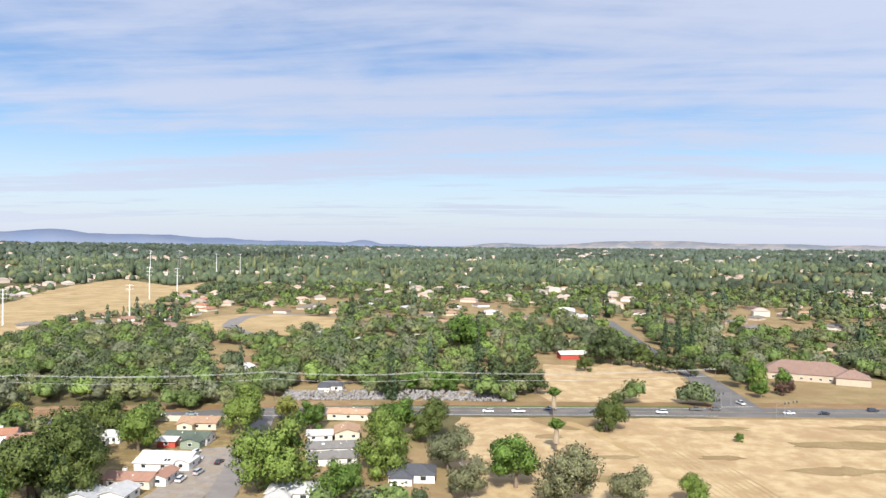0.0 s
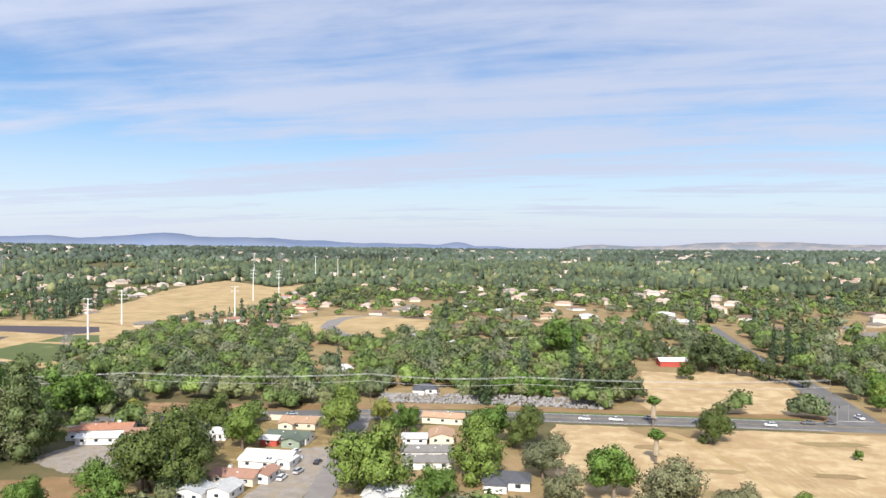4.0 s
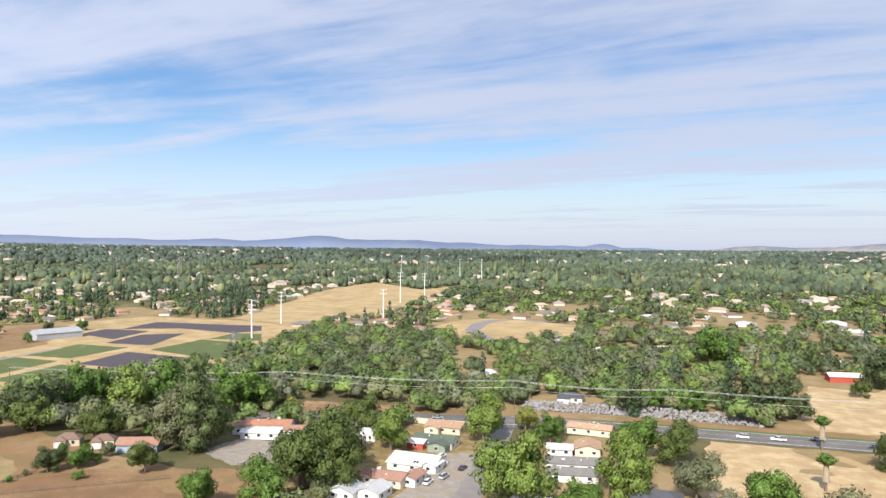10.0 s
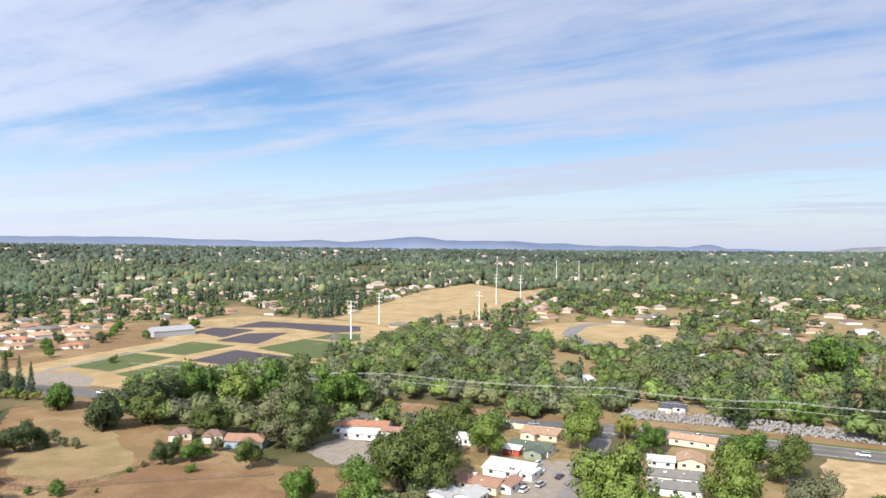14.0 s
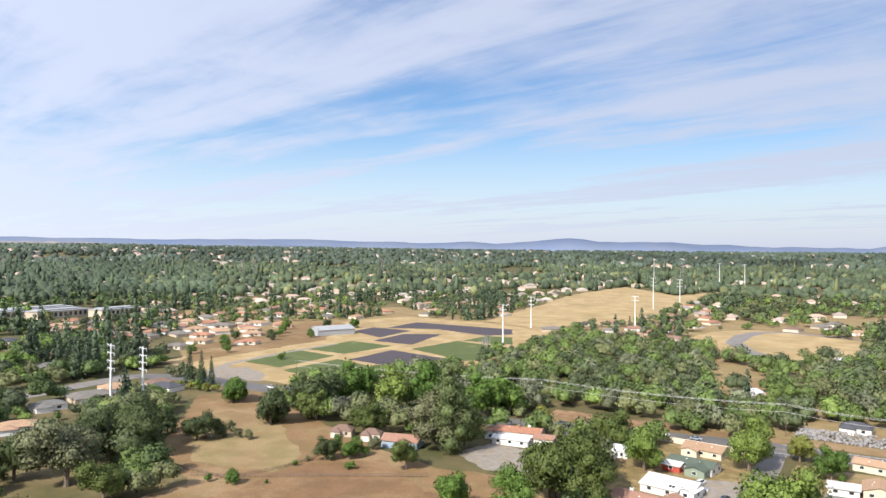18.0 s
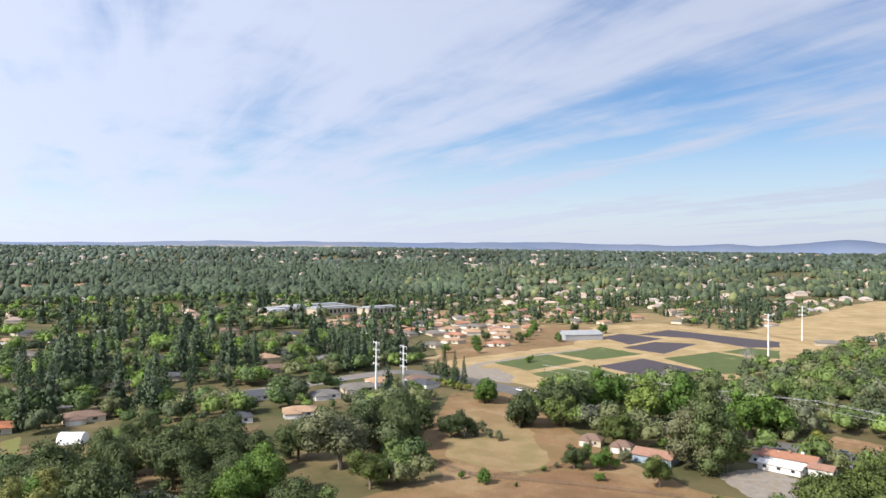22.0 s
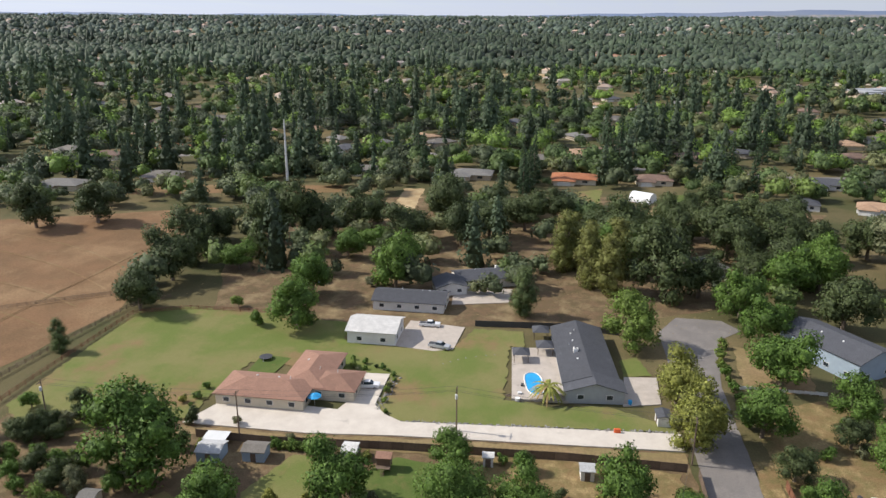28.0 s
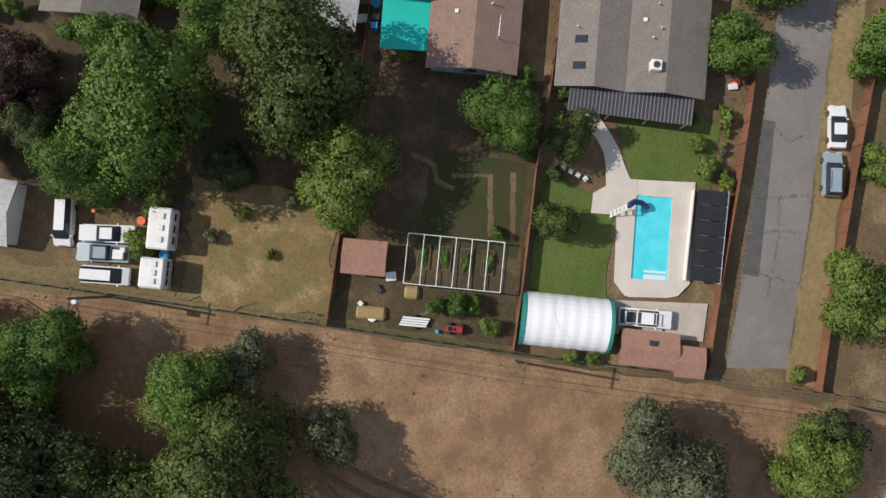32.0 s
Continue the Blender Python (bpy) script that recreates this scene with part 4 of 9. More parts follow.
grove([(-125.7, 46.5, 4.1, "d"), (-109.7, 47.8, 4.7, "g"), (-91, 47.6, 5.2, "g"), (-100.5, 48.5, 2.6, "b"), (-118, 48, 2.4, "g"), (-177, 21, 7.5, "b"), (-135, 31, 6.3, "y"), (-151, 29, 6.0, "y"), (-140, 44, 6.0, "g"), (-187, 54, 6.6, "g"), (-163, 53, 7.5, "g"), (-148, 64, 5.4, "g"), (-139, 60, 3.9, "d"), (-147, -119, 2.7, "t"), (-175, -115, 6.9, "d"), (-172, -67, 7.8, "g"), (-196, -71, 7.5, "g"), (-208, -49, 8.2, "g"), (-193, -8, 4.7, "t"), (-183, -89, 2.0, "b"), (-172, -78, 2.1, "g"), (-207, -56, 2.0, "s"), (-233, 2, 6.0, "w"), (-219, 10, 6.4, "w"), (-232, 19, 6.4, "w"), (-132, 64, 4.5, "g")], 1, "garden trees")
grove([(-245, -206, 9.0, "d"), (-256, -187, 9.8, "d"), (-200, -120, 9.0, "d"), (-218, -123, 9.0, "d"), (-238, -126, 7.5, "d"), (-250, -105, 12.0, "d"), (-255, -92, 9.0, "d"), (-267, -78, 9.0, "d"), (-223, -101, 4.5, "t"), (-250, -104, 3.4, "t"), (-261, -98, 4.1, "t"), (-251, -55, 9.0, "d"), (-288, -48, 9.0, "d"), (-265, -27, 9.0, "d"), (-280, -15, 9.0, "d"), (-256, -36, 7.5, "d"), (-270, 13, 7.5, "d"), (-250, 20, 10.5, "d"), (-215, 32, 10.5, "d"), (-257, 57, 10.5, "d"), (-261, 74, 10.5, "d"), (-260, 88, 7.5, "d")], 1, "oaks")
grove([(-224, 69, 8.4, "g"), (-231, 59, 7.0, "d"), (-198, 76, 8.4, "d"), (-215, 16, 6.2, "w"), (-238, 4, 6.0, "w"), (-313, 60, 7.0, "d"), (-267, 105, 8.4, "d"), (-236, 20, 8.4, "g"), (-217, 42, 7.0, "d"), (-204, 51, 7.0, "g"), (-214, -104, 5.6, "g"), (-233, -72, 5.6, "g"), (-223, -54, 7.0, "d"), (-242, -66, 5.6, "g"), (-168, -40, 1.1, "g")], 1, "oaks")
grove([(-47, 206, 11.9, "b"), (-76, 273, 9.3, "b"), (-18, 225, 9.2, "b"), (-109, 213, 10.2, "o"), (-114, 202, 11.9, "o"), (-105, 249, 7.6, "b"), (-124, 266, 8.5, "o"), (2, 231, 7.6, "s"), (-64, 295, 5.1, "y"), (-51, 279, 6.0, "g"), (22, 214, 9.2, "g"), (34, 198, 8.5, "s"), (66, 281, 7.5, "o"), (52, 200, 5.8, "s"), (71, 200, 4.4, "b"), (110, 266, 1.8, "g"), (-16, 269, 8.5, "g"), (-5, 264, 7.6, "o"), (-28, 200, 6.8, "g"), (7, 205, 6.0, "s"), (-162, 275, 5.1, "y"), (82, 415, 5.1, "o"), (-25, 338, 6.8, "d")], 1, "trees along the street")
grove([(-117, 204, 9.3, "o"), (-103, 203, 9.3, "o"), (-134, 176, 6.2, "g"), (-115, 181, 7.0, "g"), (-203, 187, 5.0, "d"), (-197, 194, 4.0, "g"), (-262, 208, 7.8, "d"), (-282, 243, 7.8, "d"), (-173, 224, 10.8, "t"), (-264, 243, 9.3, "d"), (-265, 264, 10.8, "g"), (-238, 261, 10.8, "b"), (-233, 279, 10.8, "g"), (-197, 280, 10.8, "g"), (-190, 292, 9.3, "g"), (-314, 225, 6.2, "g"), (-208, 149, 2.0, "g"), (-172, 197, 6.2, "o"), (-188, 184, 1.3, "g"), (-216, 224, 7.8, "o")], 1, "trees by the pasture")
grove([(-222, 113, 7.5, "o"), (-272, 149, 9.0, "d"), (-285, 144, 9.0, "d"), (-264, 173, 6.0, "d"), (-265, 213, 6.8, "d"), (-243, 79, 7.5, "g"), (-314, 227, 6.0, "g"), (-260, 145, 9.0, "d"), (-232, 80, 9.0, "g"), (-275, 55, 9.0, "d"), (-277, 70, 9.0, "d"), (-255, 18, 9.0, "d"), (-249, 31, 9.0, "d"), (-236, 70, 7.5, "d"), (-266, 132, 9.0, "d")], 1, "oaks")

grove([(-397, -85, 4.5, "c"), (-362, -74, 4, "c"), (-358, -23, 4, "c"), (-370, -18, 4.4, "c"), (-455, 20, 5, "c"), (-442, 27, 5, "c"), (-400, -184, 4, "c"), (-371, -165, 3.6, "c"), (-421, -153, 3.6, "c"), (-377, -247, 4, "c"), (-400, -254, 3.6, "c"), (-440, -246, 4.4, "c"), (-362, -189, 3, "c"), (-448, 108, 4.5, "c"), (-534, 43, 4, "c"), (-551, 122, 4, "c"), (-445, 144, 3.6, "c"), (-646, -81, 4.4, "c"), (-594, -150, 4, "c"), (-624, -210, 4, "c"), (-511, 64, 4, "c"), (-363, 86, 4, "c"), (-394, 81, 4.5, "c"), (-401, 21, 5, "c"), (-416, 26, 5, "c"), (-350, -19, 4, "c"), (-341, -21, 4, "c"), (-516, 59, 4.5, "c")], 1, "redwoods")

grove([(104, 440, 10.5, "d"), (95, 446, 7.5, "d"), (38, 358, 9.5, "d"), (26, 352, 8.0, "d"), (46, 350, 6.5, "d"), (115, 437, 7.0, "d"), (121, 428, 7.0, "o"), (127, 418, 6.6, "d"), (133, 408, 6.2, "d"), (138, 399, 5.4, "d"), (156, 476, 4.6, "c"), (162, 468, 4.8, "c"), (150, 484, 4.2, "c"), (71, 490, 6.0, "t"),
       (19, 482, 14.0, "g"), (-24, 335, 4.2, "c"), (18, 360, 5.2, "c"), (-15, 348, 6.5, "g"), (-6, 349, 6.0, "g"), (4, 350, 6.0, "g"), (153, 345, 4.5, "g"), (158, 360, 5.5, "b"), (166, 352, 3.6, "p"), (172, 356, 3.4, "p"), (163, 376, 6.0, "g"), (170, 392, 6.5, "b"), (176, 372, 5.0, "g")], 1, "trees by the crossroads")
grove([(-106, 197, 2.3, "c"), (-103.5, 197, 2.2, "c"), (-109, 199, 2.0, "c"), (-177, 224, 11.0, "s"), (-186, 230, 9.5, "o"), (-171, 232, 8.0, "o"), (-260, 236, 9.0, "d"), (-252, 226, 8.0, "o"), (-247, 113, 12.5, "s"), (-278, 152, 9.5, "d"), (-374, 246, 3.2, "c"), (-381, 243, 3.4, "c"), (-367, 248, 2.8, "c"), (-322, 232, 5.5, "g"), (-269, 214, 6.5, "d")], 1, "trees by the pasture")

grove([(-262, 40, 8.0, "d"), (-272, 28, 8.0, "d"), (-258, 64, 7.5, "d"), (-284, 40, 8.0, "d"), (-292, 20, 7.0, "d"), (-300, 48, 7.0, "d"), (-286, 84, 8.0, "d"), (-296, 68, 7.0, "o"), (-306, 86, 7.0, "d"), (-300, -30, 7.0, "d"), (-296, -4, 7.5, "d")], 1, "oaks")

# where no wild tree stands: fields, roads, beds, houses
CLEAR = [
    [(-1560, 20), (-1560, 210), (-1680, 230), (-1690, 10)],
    [(-1740, -700), (-1750, -560), (-1860, -570), (-1860, -710)],
    [(-1100, -190), (-1120, -40), (-1180, -40), (-1170, -200)],
    [(-454, 647), (-598, 1114), (-624, 1380), (-452, 1202), (-416, 1370), (-368, 1052), (-332, 842), (-311, 737), (-361, 672), (-364, 609)],
    [(-231, 601), (-230, 709), (-199, 749), (-101, 713), (-90, 586), (-144, 526), (-184, 568)],
    [(-470, 270), (-540, 420), (-600, 560), (-560, 645), (-393, 645), (-320, 560), (-290, 400), (-315, 300), (-330, 272)],
]
CLEAR += [
    [(-10, 304), (500, 304), (500, 60), (0, 60), (0, 258)],
    [(62, 440), (92, 430), (128, 480), (150, 480), (152, 405), (152, 332), (50, 330), (45, 360)],
    [(-345, 225), (-333, 254), (-242, 223), (-190, 235), (-100, 235), (-110, 150), (-150, 80), (-215, 105), (-219, 140), (-260, 152), (-310, 185)],
    [(-237, -270), (-295, -150), (-262, -136), (-205, -131), (-60, -120), (90, -120), (90, 110), (-190, 110), (-205, 60), (-205, -120), (-130, -130), (-100, -260)],
]
CLEAR += [
    [(-110, 196), (40, 196), (40, 305), (-110, 305)],
    [(-330, -30), (-305, 20), (-318, 70), (-352, 72), (-366, 20), (-352, -20)],
    [(-308, -200), (-320, -225), (-336, -200), (-342, -120), (-328, -120)],
    [(-285, -80), (-345, -85), (-345, -65), (-283, -58)],
]
CLEAR += [
    [(-480, 262), (-560, 290), (-640, 420), (-600, 540), (-470, 430)],
    [(-60, 520), (20, 535), (20, 575), (-60, 560)],
    [(-205, 200), (-130, 200), (-130, 262), (-190, 262)],
    [(-95, 318), (20, 318), (20, 343), (-95, 341)],
    [(-185, 290), (-118, 300), (-118, 326), (-185, 318)],
    [(58, 425), (112, 420), (104, 474), (62, 476)],
    [(-285, -112), (-352, -158), (-362, -136), (-290, -96)],
    [(-78, 340), (-34, 340), (-38, 368), (-72, 368)],
    [(-335, 212), (-420, 158), (-444, 232), (-440, 300), (-330, 276)],
    [(-800, 290), (-905, 285), (-900, 455), (-800, 455)],
    [(150, 322), (240, 322), (238, 420), (205, 425), (165, 400)],
]
ROADS = [[(700, 330), (400, 316), (64, 314), (-20, 313), (-80, 308), (-130, 295), (-175, 280), (-225, 267), (-320, 262), (-360, 257), (-400, 250), (-432, 222)],
         [(133, 322), (143, 420), (140, 452), (147, 540), (160, 700)], [(-434, 262), (-425, 214), (-420, 170), (-410, 120), (-420, 40), (-440, -4), (-445, -130), (-415, -225), (-345, -330)],
         [(-62, 180), (-74, 300)], [(-500, 560), (-620, 700), (-900, 900)]]


def inside(x, y, ring):
    r, hit = np.array(ring, float), np.zeros(len(x), bool)
    for (ax, ay), (bx, by) in zip(r, np.roll(r, -1, 0)):
        cross = (ay > y) != (by > y)
        hit ^= cross & (x < (bx - ax) * (y - ay) / (by - ay + 1e-12) + ax)
    return hit


def free(x, y, wide=9.0):
    """True where nothing is kept clear of trees."""
    ok = np.ones(len(x), bool)
    for ring in CLEAR:
        ok &= ~inside(x, y, ring)
    for line in ROADS:
        for (ax, ay), (bx, by) in zip(line, line[1:]):
            l2 = (bx - ax) ** 2 + (by - ay) ** 2
            k = np.clip(((x - ax) * (bx - ax) + (y - ay) * (by - ay)) / l2, 0, 1)
            ok &= np.hypot(x - ax - k * (bx - ax), y - ay - k * (by - ay)) > wide
    return ok

# ---- houses ----


def roof_material(name, base, tint=None):
    """Shingles: courses as fine relief, blotches and weathering."""
    m = material(name, base, 0.9, other=tint or tuple(c * 0.8 for c in base), scale=0.5, amount=0.5, stain=tuple(min(1, c * 1.25) for c in base), stain_scale=0.3, stain_lo=0.58, stain_hi=0.75, fine=0.45, bump=0.35, bump_scale=2.6, random=0.1)
    n, l = m.node_tree.nodes, m.node_tree.links
    br = n.new("ShaderNodeTexBrick")
    br.inputs["Scale"].default_value = 1.0
    br.inputs["Brick Width"].default_value, br.inputs["Row Height"].default_value, br.inputs["Mortar Size"].default_value = 0.33, 0.16, 0.012
    br.inputs["Color1"].default_value = br.inputs["Color2"].default_value = (1, 1, 1, 1)
    br.inputs["Mortar"].default_value = (0, 0, 0, 1)
    l.new(n.new("ShaderNodeTexCoord").outputs["Object"], br.inputs["Vector"])
    b2 = n.new("ShaderNodeBump")
    b2.inputs["Strength"].default_value, b2.inputs["Distance"].default_value = 0.5, 0.02
    l.new(br.outputs["Color"], b2.inputs["Height"])
    p = n["Principled BSDF"]
    if p.inputs["Normal"].links:
        l.new(p.inputs["Normal"].links[0].from_socket, b2.inputs["Normal"])
    l.new(b2.outputs[0], p.inputs["Normal"])
    return m


ROOF = {k: roof_material(k + "_shingles", c) for k, c in {
    "grey": (0.20, 0.19, 0.175), "warm": (0.235, 0.205, 0.175), "brown": (0.21, 0.135, 0.10), "pale": (0.55, 0.55, 0.54), "slate": (0.085, 0.088, 0.10), "navy": (0.075, 0.088, 0.125), "taupe": (0.20, 0.18, 0.155),
    "terracotta": (0.335, 0.185, 0.128), "orange": (0.45, 0.17, 0.075), "tan": (0.45, 0.29, 0.18), "green": (0.11, 0.14, 0.105), "white": (0.72, 0.70, 0.66), "rust": (0.42, 0.20, 0.12), "rusty": (0.36, 0.20, 0.14), "bluegrey": (0.42, 0.43, 0.44), "pinkbrown": (0.30, 0.195, 0.15), "red": (0.27, 0.065, 0.05)}.items()}
WALL = {k: material(k + "_siding", c, 0.85, other=tuple(v * 0.85 for v in c), scale=0.6, amount=0.6, bump=0.2, bump_scale=5, random=0.08) for k, c in {
    "cream": (0.62, 0.55, 0.43), "white": (0.74, 0.72, 0.68), "blue": (0.10, 0.20, 0.27), "paleblue": (0.30, 0.37, 0.44), "grey": (0.36, 0.37, 0.38), "beige": (0.50, 0.42, 0.32), "sage": (0.25, 0.30, 0.23), "brown": (0.20, 0.13, 0.09), "red": (0.42, 0.07, 0.05), "brick": (0.33, 0.19, 0.14)}.items()}
FASCIA = M["white"]


def wing(parent, x, y, w, d, turn, roof, wall, h=2.7, rise=0.32, hip=False, over=0.5, ridge="x", windows=True, base=0.0):
    """One wing of a house under its own roof; w along local x, d along local y. ridge: the way that the ridge runs."""
    m = pose(x, y, base, 0, 0, turn)
    if ridge == "y":
        m, w, d = m @ pose(0, 0, 0, 0, 0, 90), d, w
    up_ = d / 2 * rise
    bm = bmesh.new()
    a, b = w / 2, d / 2
    low = [bm.verts.new(p) for p in ((-a, -b, 0), (a, -b, 0), (a, b, 0), (-a, b, 0))]
    top = [bm.verts.new(p) for p in ((-a, -b, h), (a, -b, h), (a, b, h), (-a, b, h))]
    for i in range(4):
        j = (i + 1) % 4
        if not hip and i in (1, 3):
            g = bm.verts.new(((a if i == 1 else -a), 0, h + up_))
            bm.faces.new((low[i], low[j], top[j], g, top[i]))
        else:
            bm.faces.new((low[i], low[j], top[j], top[i]))
    part("wall", bm, WALL[wall] if isinstance(wall, str) else wall, parent, m=m)
    bm = bmesh.new()
    A, B, t = a + over, b + over, 0.14
    z0, z1 = h - over * rise, h + up_
    for dz in (0.02, 0.02 + t):
        e = [(-A, -B, z0), (A, -B, z0), (A, B, z0), (-A, B, z0)]
        k = max(0.05, A - B) if hip else A
        r = [(-k, 0, z1), (k, 0, z1)]
        vs = [bm.verts.new((px, py, pz + dz)) for px, py, pz in e + r]
        bm.faces.new((vs[0], vs[1], vs[5], vs[4]))
        bm.faces.new((vs[2], vs[3], vs[4], vs[5]))
        if hip:
            bm.faces.new((vs[1], vs[2], vs[5]))
            bm.faces.new((vs[3], vs[0], vs[4]))
        rim = vs
        if dz == 0.02:
            under = vs
    loop = [0, 1, 2, 3] if hip else [0, 1, 5, 2, 3, 4]
    for i in range(len(loop)):
        p, q = loop[i], loop[(i + 1) % len(loop)]
        bm.faces.new((under[p], under[q], rim[q], rim[p]))
    rf = part("roof", bm, ROOF[roof] if isinstance(roof, str) else roof, parent, m=m)
    if windows:
        for sx, sy, ln in ((0, -1, w), (0, 1, w), (1, 0, d), (-1, 0, d)):
            n = max(1, int(ln / 4.5))
            for i in range(n):
                o = (i + 0.5) / n * ln - ln / 2
                wx, wy = (o, sy * (b + 0.02)) if sy else (sx * (a + 0.02), o)
                sp = (1.5, 0.05) if sy else (0.05, 1.5)
                fr = part("window", boxes((wx, wy, 1.0, sp[0], sp[1], 1.15)), FASCIA, parent, m=m)
                part("pane", boxes((wx + sx * 0.02, wy + sy * 0.02, 1.08, sp[0] - 0.2 if sy else 0.05, 0.05 if sy else sp[1] - 0.2, 0.98)), M["glass"], fr, m=None)
    return m, rf


def on_roof(parent, m, items, w, d, h, rise):
    """Vents, pipes, skylights and coolers on a wing's roof: rows of (kind, local x, local y)."""
    for kind, x, y in items:
        z = h + 0.16 + (d / 2 - abs(y)) * rise
        tilt = -math.atan(rise) * (1 if y > 0 else -1)
        mm = m @ Matrix.Translation((x, y, z)) @ Matrix.Rotation(tilt, 4, "X")
        if kind == "vent":
            bm = boxes((0, 0, -0.03, 0.42, 0.42, 0.22), bevel=0.04)
            part("roof_vent", bm, M["steel"], parent, "pale metal roof vent", mm)
        elif kind == "pipe":
            part("vent_pipe", tube(bmesh.new(), (0, 0, -0.1), (0, 0, 0.6), 0.07, 0.07, 8), M["steel"], parent, m=mm)
        elif kind == "skylight":
            part("skylight", boxes((0, 0, -0.03, 1.0, 0.7, 0.14), bevel=0.03), M["skylight"], parent, "pale skylight", mm)
        elif kind == "darklight":
            part("skylight", boxes((0, 0, -0.03, 0.8, 1.3, 0.12), bevel=0.03), M["glass"], parent, "dark skylight", mm)
        elif kind == "cooler":
            mm = m @ Matrix.Translation((x, y, z - 0.2))
            c = part("roof_cooler", boxes((0, 0, 0, 1.1, 1.1, 1.05), bevel=0.05), M["white"], parent, "boxy white roof cooler", mm)
            part("fan_grille", tube(bmesh.new(), (0, 0, 1.04), (0, 0, 1.1), 0.36, 0.36, 12), M["dark"], c)
        elif kind == "square":
            part("repair_patch", boxes((0, 0, -0.02, 0.62, 0.55, 0.035)), M["skylight"], parent, "pale square roof repair", mm)
        elif kind == "antenna":
            mm = m @ Matrix.Translation((x, y, z - 0.1))
            an_ = part("antenna", tube(bmesh.new(), (0, 0, 0), (0, 0, 4.2), 0.045, 0.03, 6), M["steel"], parent, "tall aerial mast", mm)
            for k in range(4):
                part("element", tube(bmesh.new(), (-1.1 + 0.12 * k, 0, 4.1 - 0.35 * k), (1.1 - 0.12 * k, 0, 4.1 - 0.35 * k), 0.022, 0.022, 4), M["steel"], an_)
        elif kind == "chimney":
            mm = m @ Matrix.Translation((x, y, z - 0.4))
            part("chimney", boxes((0, 0, 0, 0.8, 0.6, 1.5), (0, 0, 1.5, 0.9, 0.7, 0.12)), WALL["brick"], parent, m=mm)


def house(x, y, turn, label, group="houses"):
    return thing("house", label, "house", pose(x, y, float(land(x, y)), 0, 0, turn), group)


T5 = 95.0  # the way that the streets' houses face


def near_house(label, wings, extras=()):
    """A house of several wings at fixed places: rows of (x, y, w, d, turn, roof, wall, ridge, height, roof things)."""
    x0, y0 = wings[0][0], wings[0][1]
    h0 = house(x0, y0, 0, label)
    for x, y, w, d, turn, roof, wall, ridge, h, items in wings:
        m, _ = wing(h0, x - x0, y - y0, w, d, turn, roof, wall, h, 0.3, hip=ridge.isupper(), ridge=ridge.lower())
        ww, dd = (d, w) if ridge.lower() == "y" else (w, d)
        on_roof(h0, m, items, ww, dd, h, 0.3)
    return h0


def garage_door(h0, x, y, turn, w=4.8):
    """A panelled garage door against an outer wall of the house."""
    x0, y0 = h0.matrix_basis.translation[:2]
    d = part("garage_door", boxes((0, 0, 0.02, w, 0.08, 2.1)), M["white"], h0, "white panelled garage door", pose(x - x0, y - y0, 0, 0, 0, turn))
    for i in range(4):
        part("panel", boxes((0, -0.05, 0.12 + i * 0.5, w - 0.3, 0.03, 0.4), bevel=0.01), M["white"], d)


# local x runs along the street (world +y), local y away from it
near_house("single-storey house with weathered grey-brown shingles", [
    (-33.4, 15.9, 6.9, 15.4, T5, "warm", "paleblue", "y", 2.7, [("vent", 3, -2), ("pipe", -2, 2), ("darklight", -3.2, 1.6), ("darklight", -6, 1.6)]),
    (-32.5, 23.4, 8.2, 12.4, T5, "warm", "paleblue", "y", 2.6, [("cooler", -4, 1.2), ("pipe", -1, 1.5), ("vent", 1, 2.4), ("pipe", 0, 0.8), ("pipe", 2.6, 1.2)])])
near_house("single-storey house with pinkish brown shingles", [
    (-36.1, -4.2, 7.2, 8.4, T5, "pinkbrown", "cream", "y", 2.6, [("vent", 0, 1.4), ("antenna", -2, 1), ("antenna", 1.5, -1.2)]),
    (-31.8, 3.2, 8.7, 13.0, T5, "pinkbrown", "paleblue", "y", 2.7, [("pipe", 1, 2), ("vent", -1, 2), ("pipe", 0, -1.5), ("vent", 1.2, -1), ("pipe", -4.5, 2), ("antenna", 2.5, 0.4), ("antenna", -3.5, -2.4)])])
near_house("single-storey house with a white metal-grey roof", [
    (-35.3, -21.5, 7.0, 8.0, T5 - 2, "pale", "grey", "y", 2.6, [("vent", -2, 1)]),
    (-32.0, -14.2, 9.0, 9.6, T5 - 3, "pale", "grey", "y", 2.7, [("vent", 1, 1.5), ("vent", -1, 2.4), ("pipe", -1.5, -2)])])
near_house("single-storey house with dark grey shingles", [
    (-34.0, -44.0, 7.3, 8.0, T5 - 4, "taupe", "brick", "y", 2.6, [("skylight", 2, -1), ("skylight", -1.5, -1.2), ("pipe", -2, 2)]),
    (-29.5, -37.2, 9.5, 11.4, T5 - 4, "taupe", "cream", "y", 2.8, [("skylight", 2.5, -1.8), ("skylight", 0.5, -1.8), ("skylight", -0.8, -1.8), ("skylight", -3.6, -1.8), ("chimney", 0.6, 0.8), ("pipe", 3, 1.4)])])
near_house("dark-roofed house beside the street", [(-29.6, -53.8, 8.0, 14.5, T5 - 6, "slate", "grey", "y", 2.7, [("skylight", 1, -2), ("vent", -3, -2)])])
near_house("house with a navy blue shingle roof", [
    (-82.5, -57.2, 8.4, 17.0, 95, "navy", "beige", "Y", 2.7, [("cooler", 1, 1), ("vent", 4, 1), ("vent", 5, -1), ("pipe", -2, 2)]),
    (-76.0, -64.2, 10, 9.0, 95, "navy", "beige", "y", 2.6, [("vent", 0, 1.5)])])
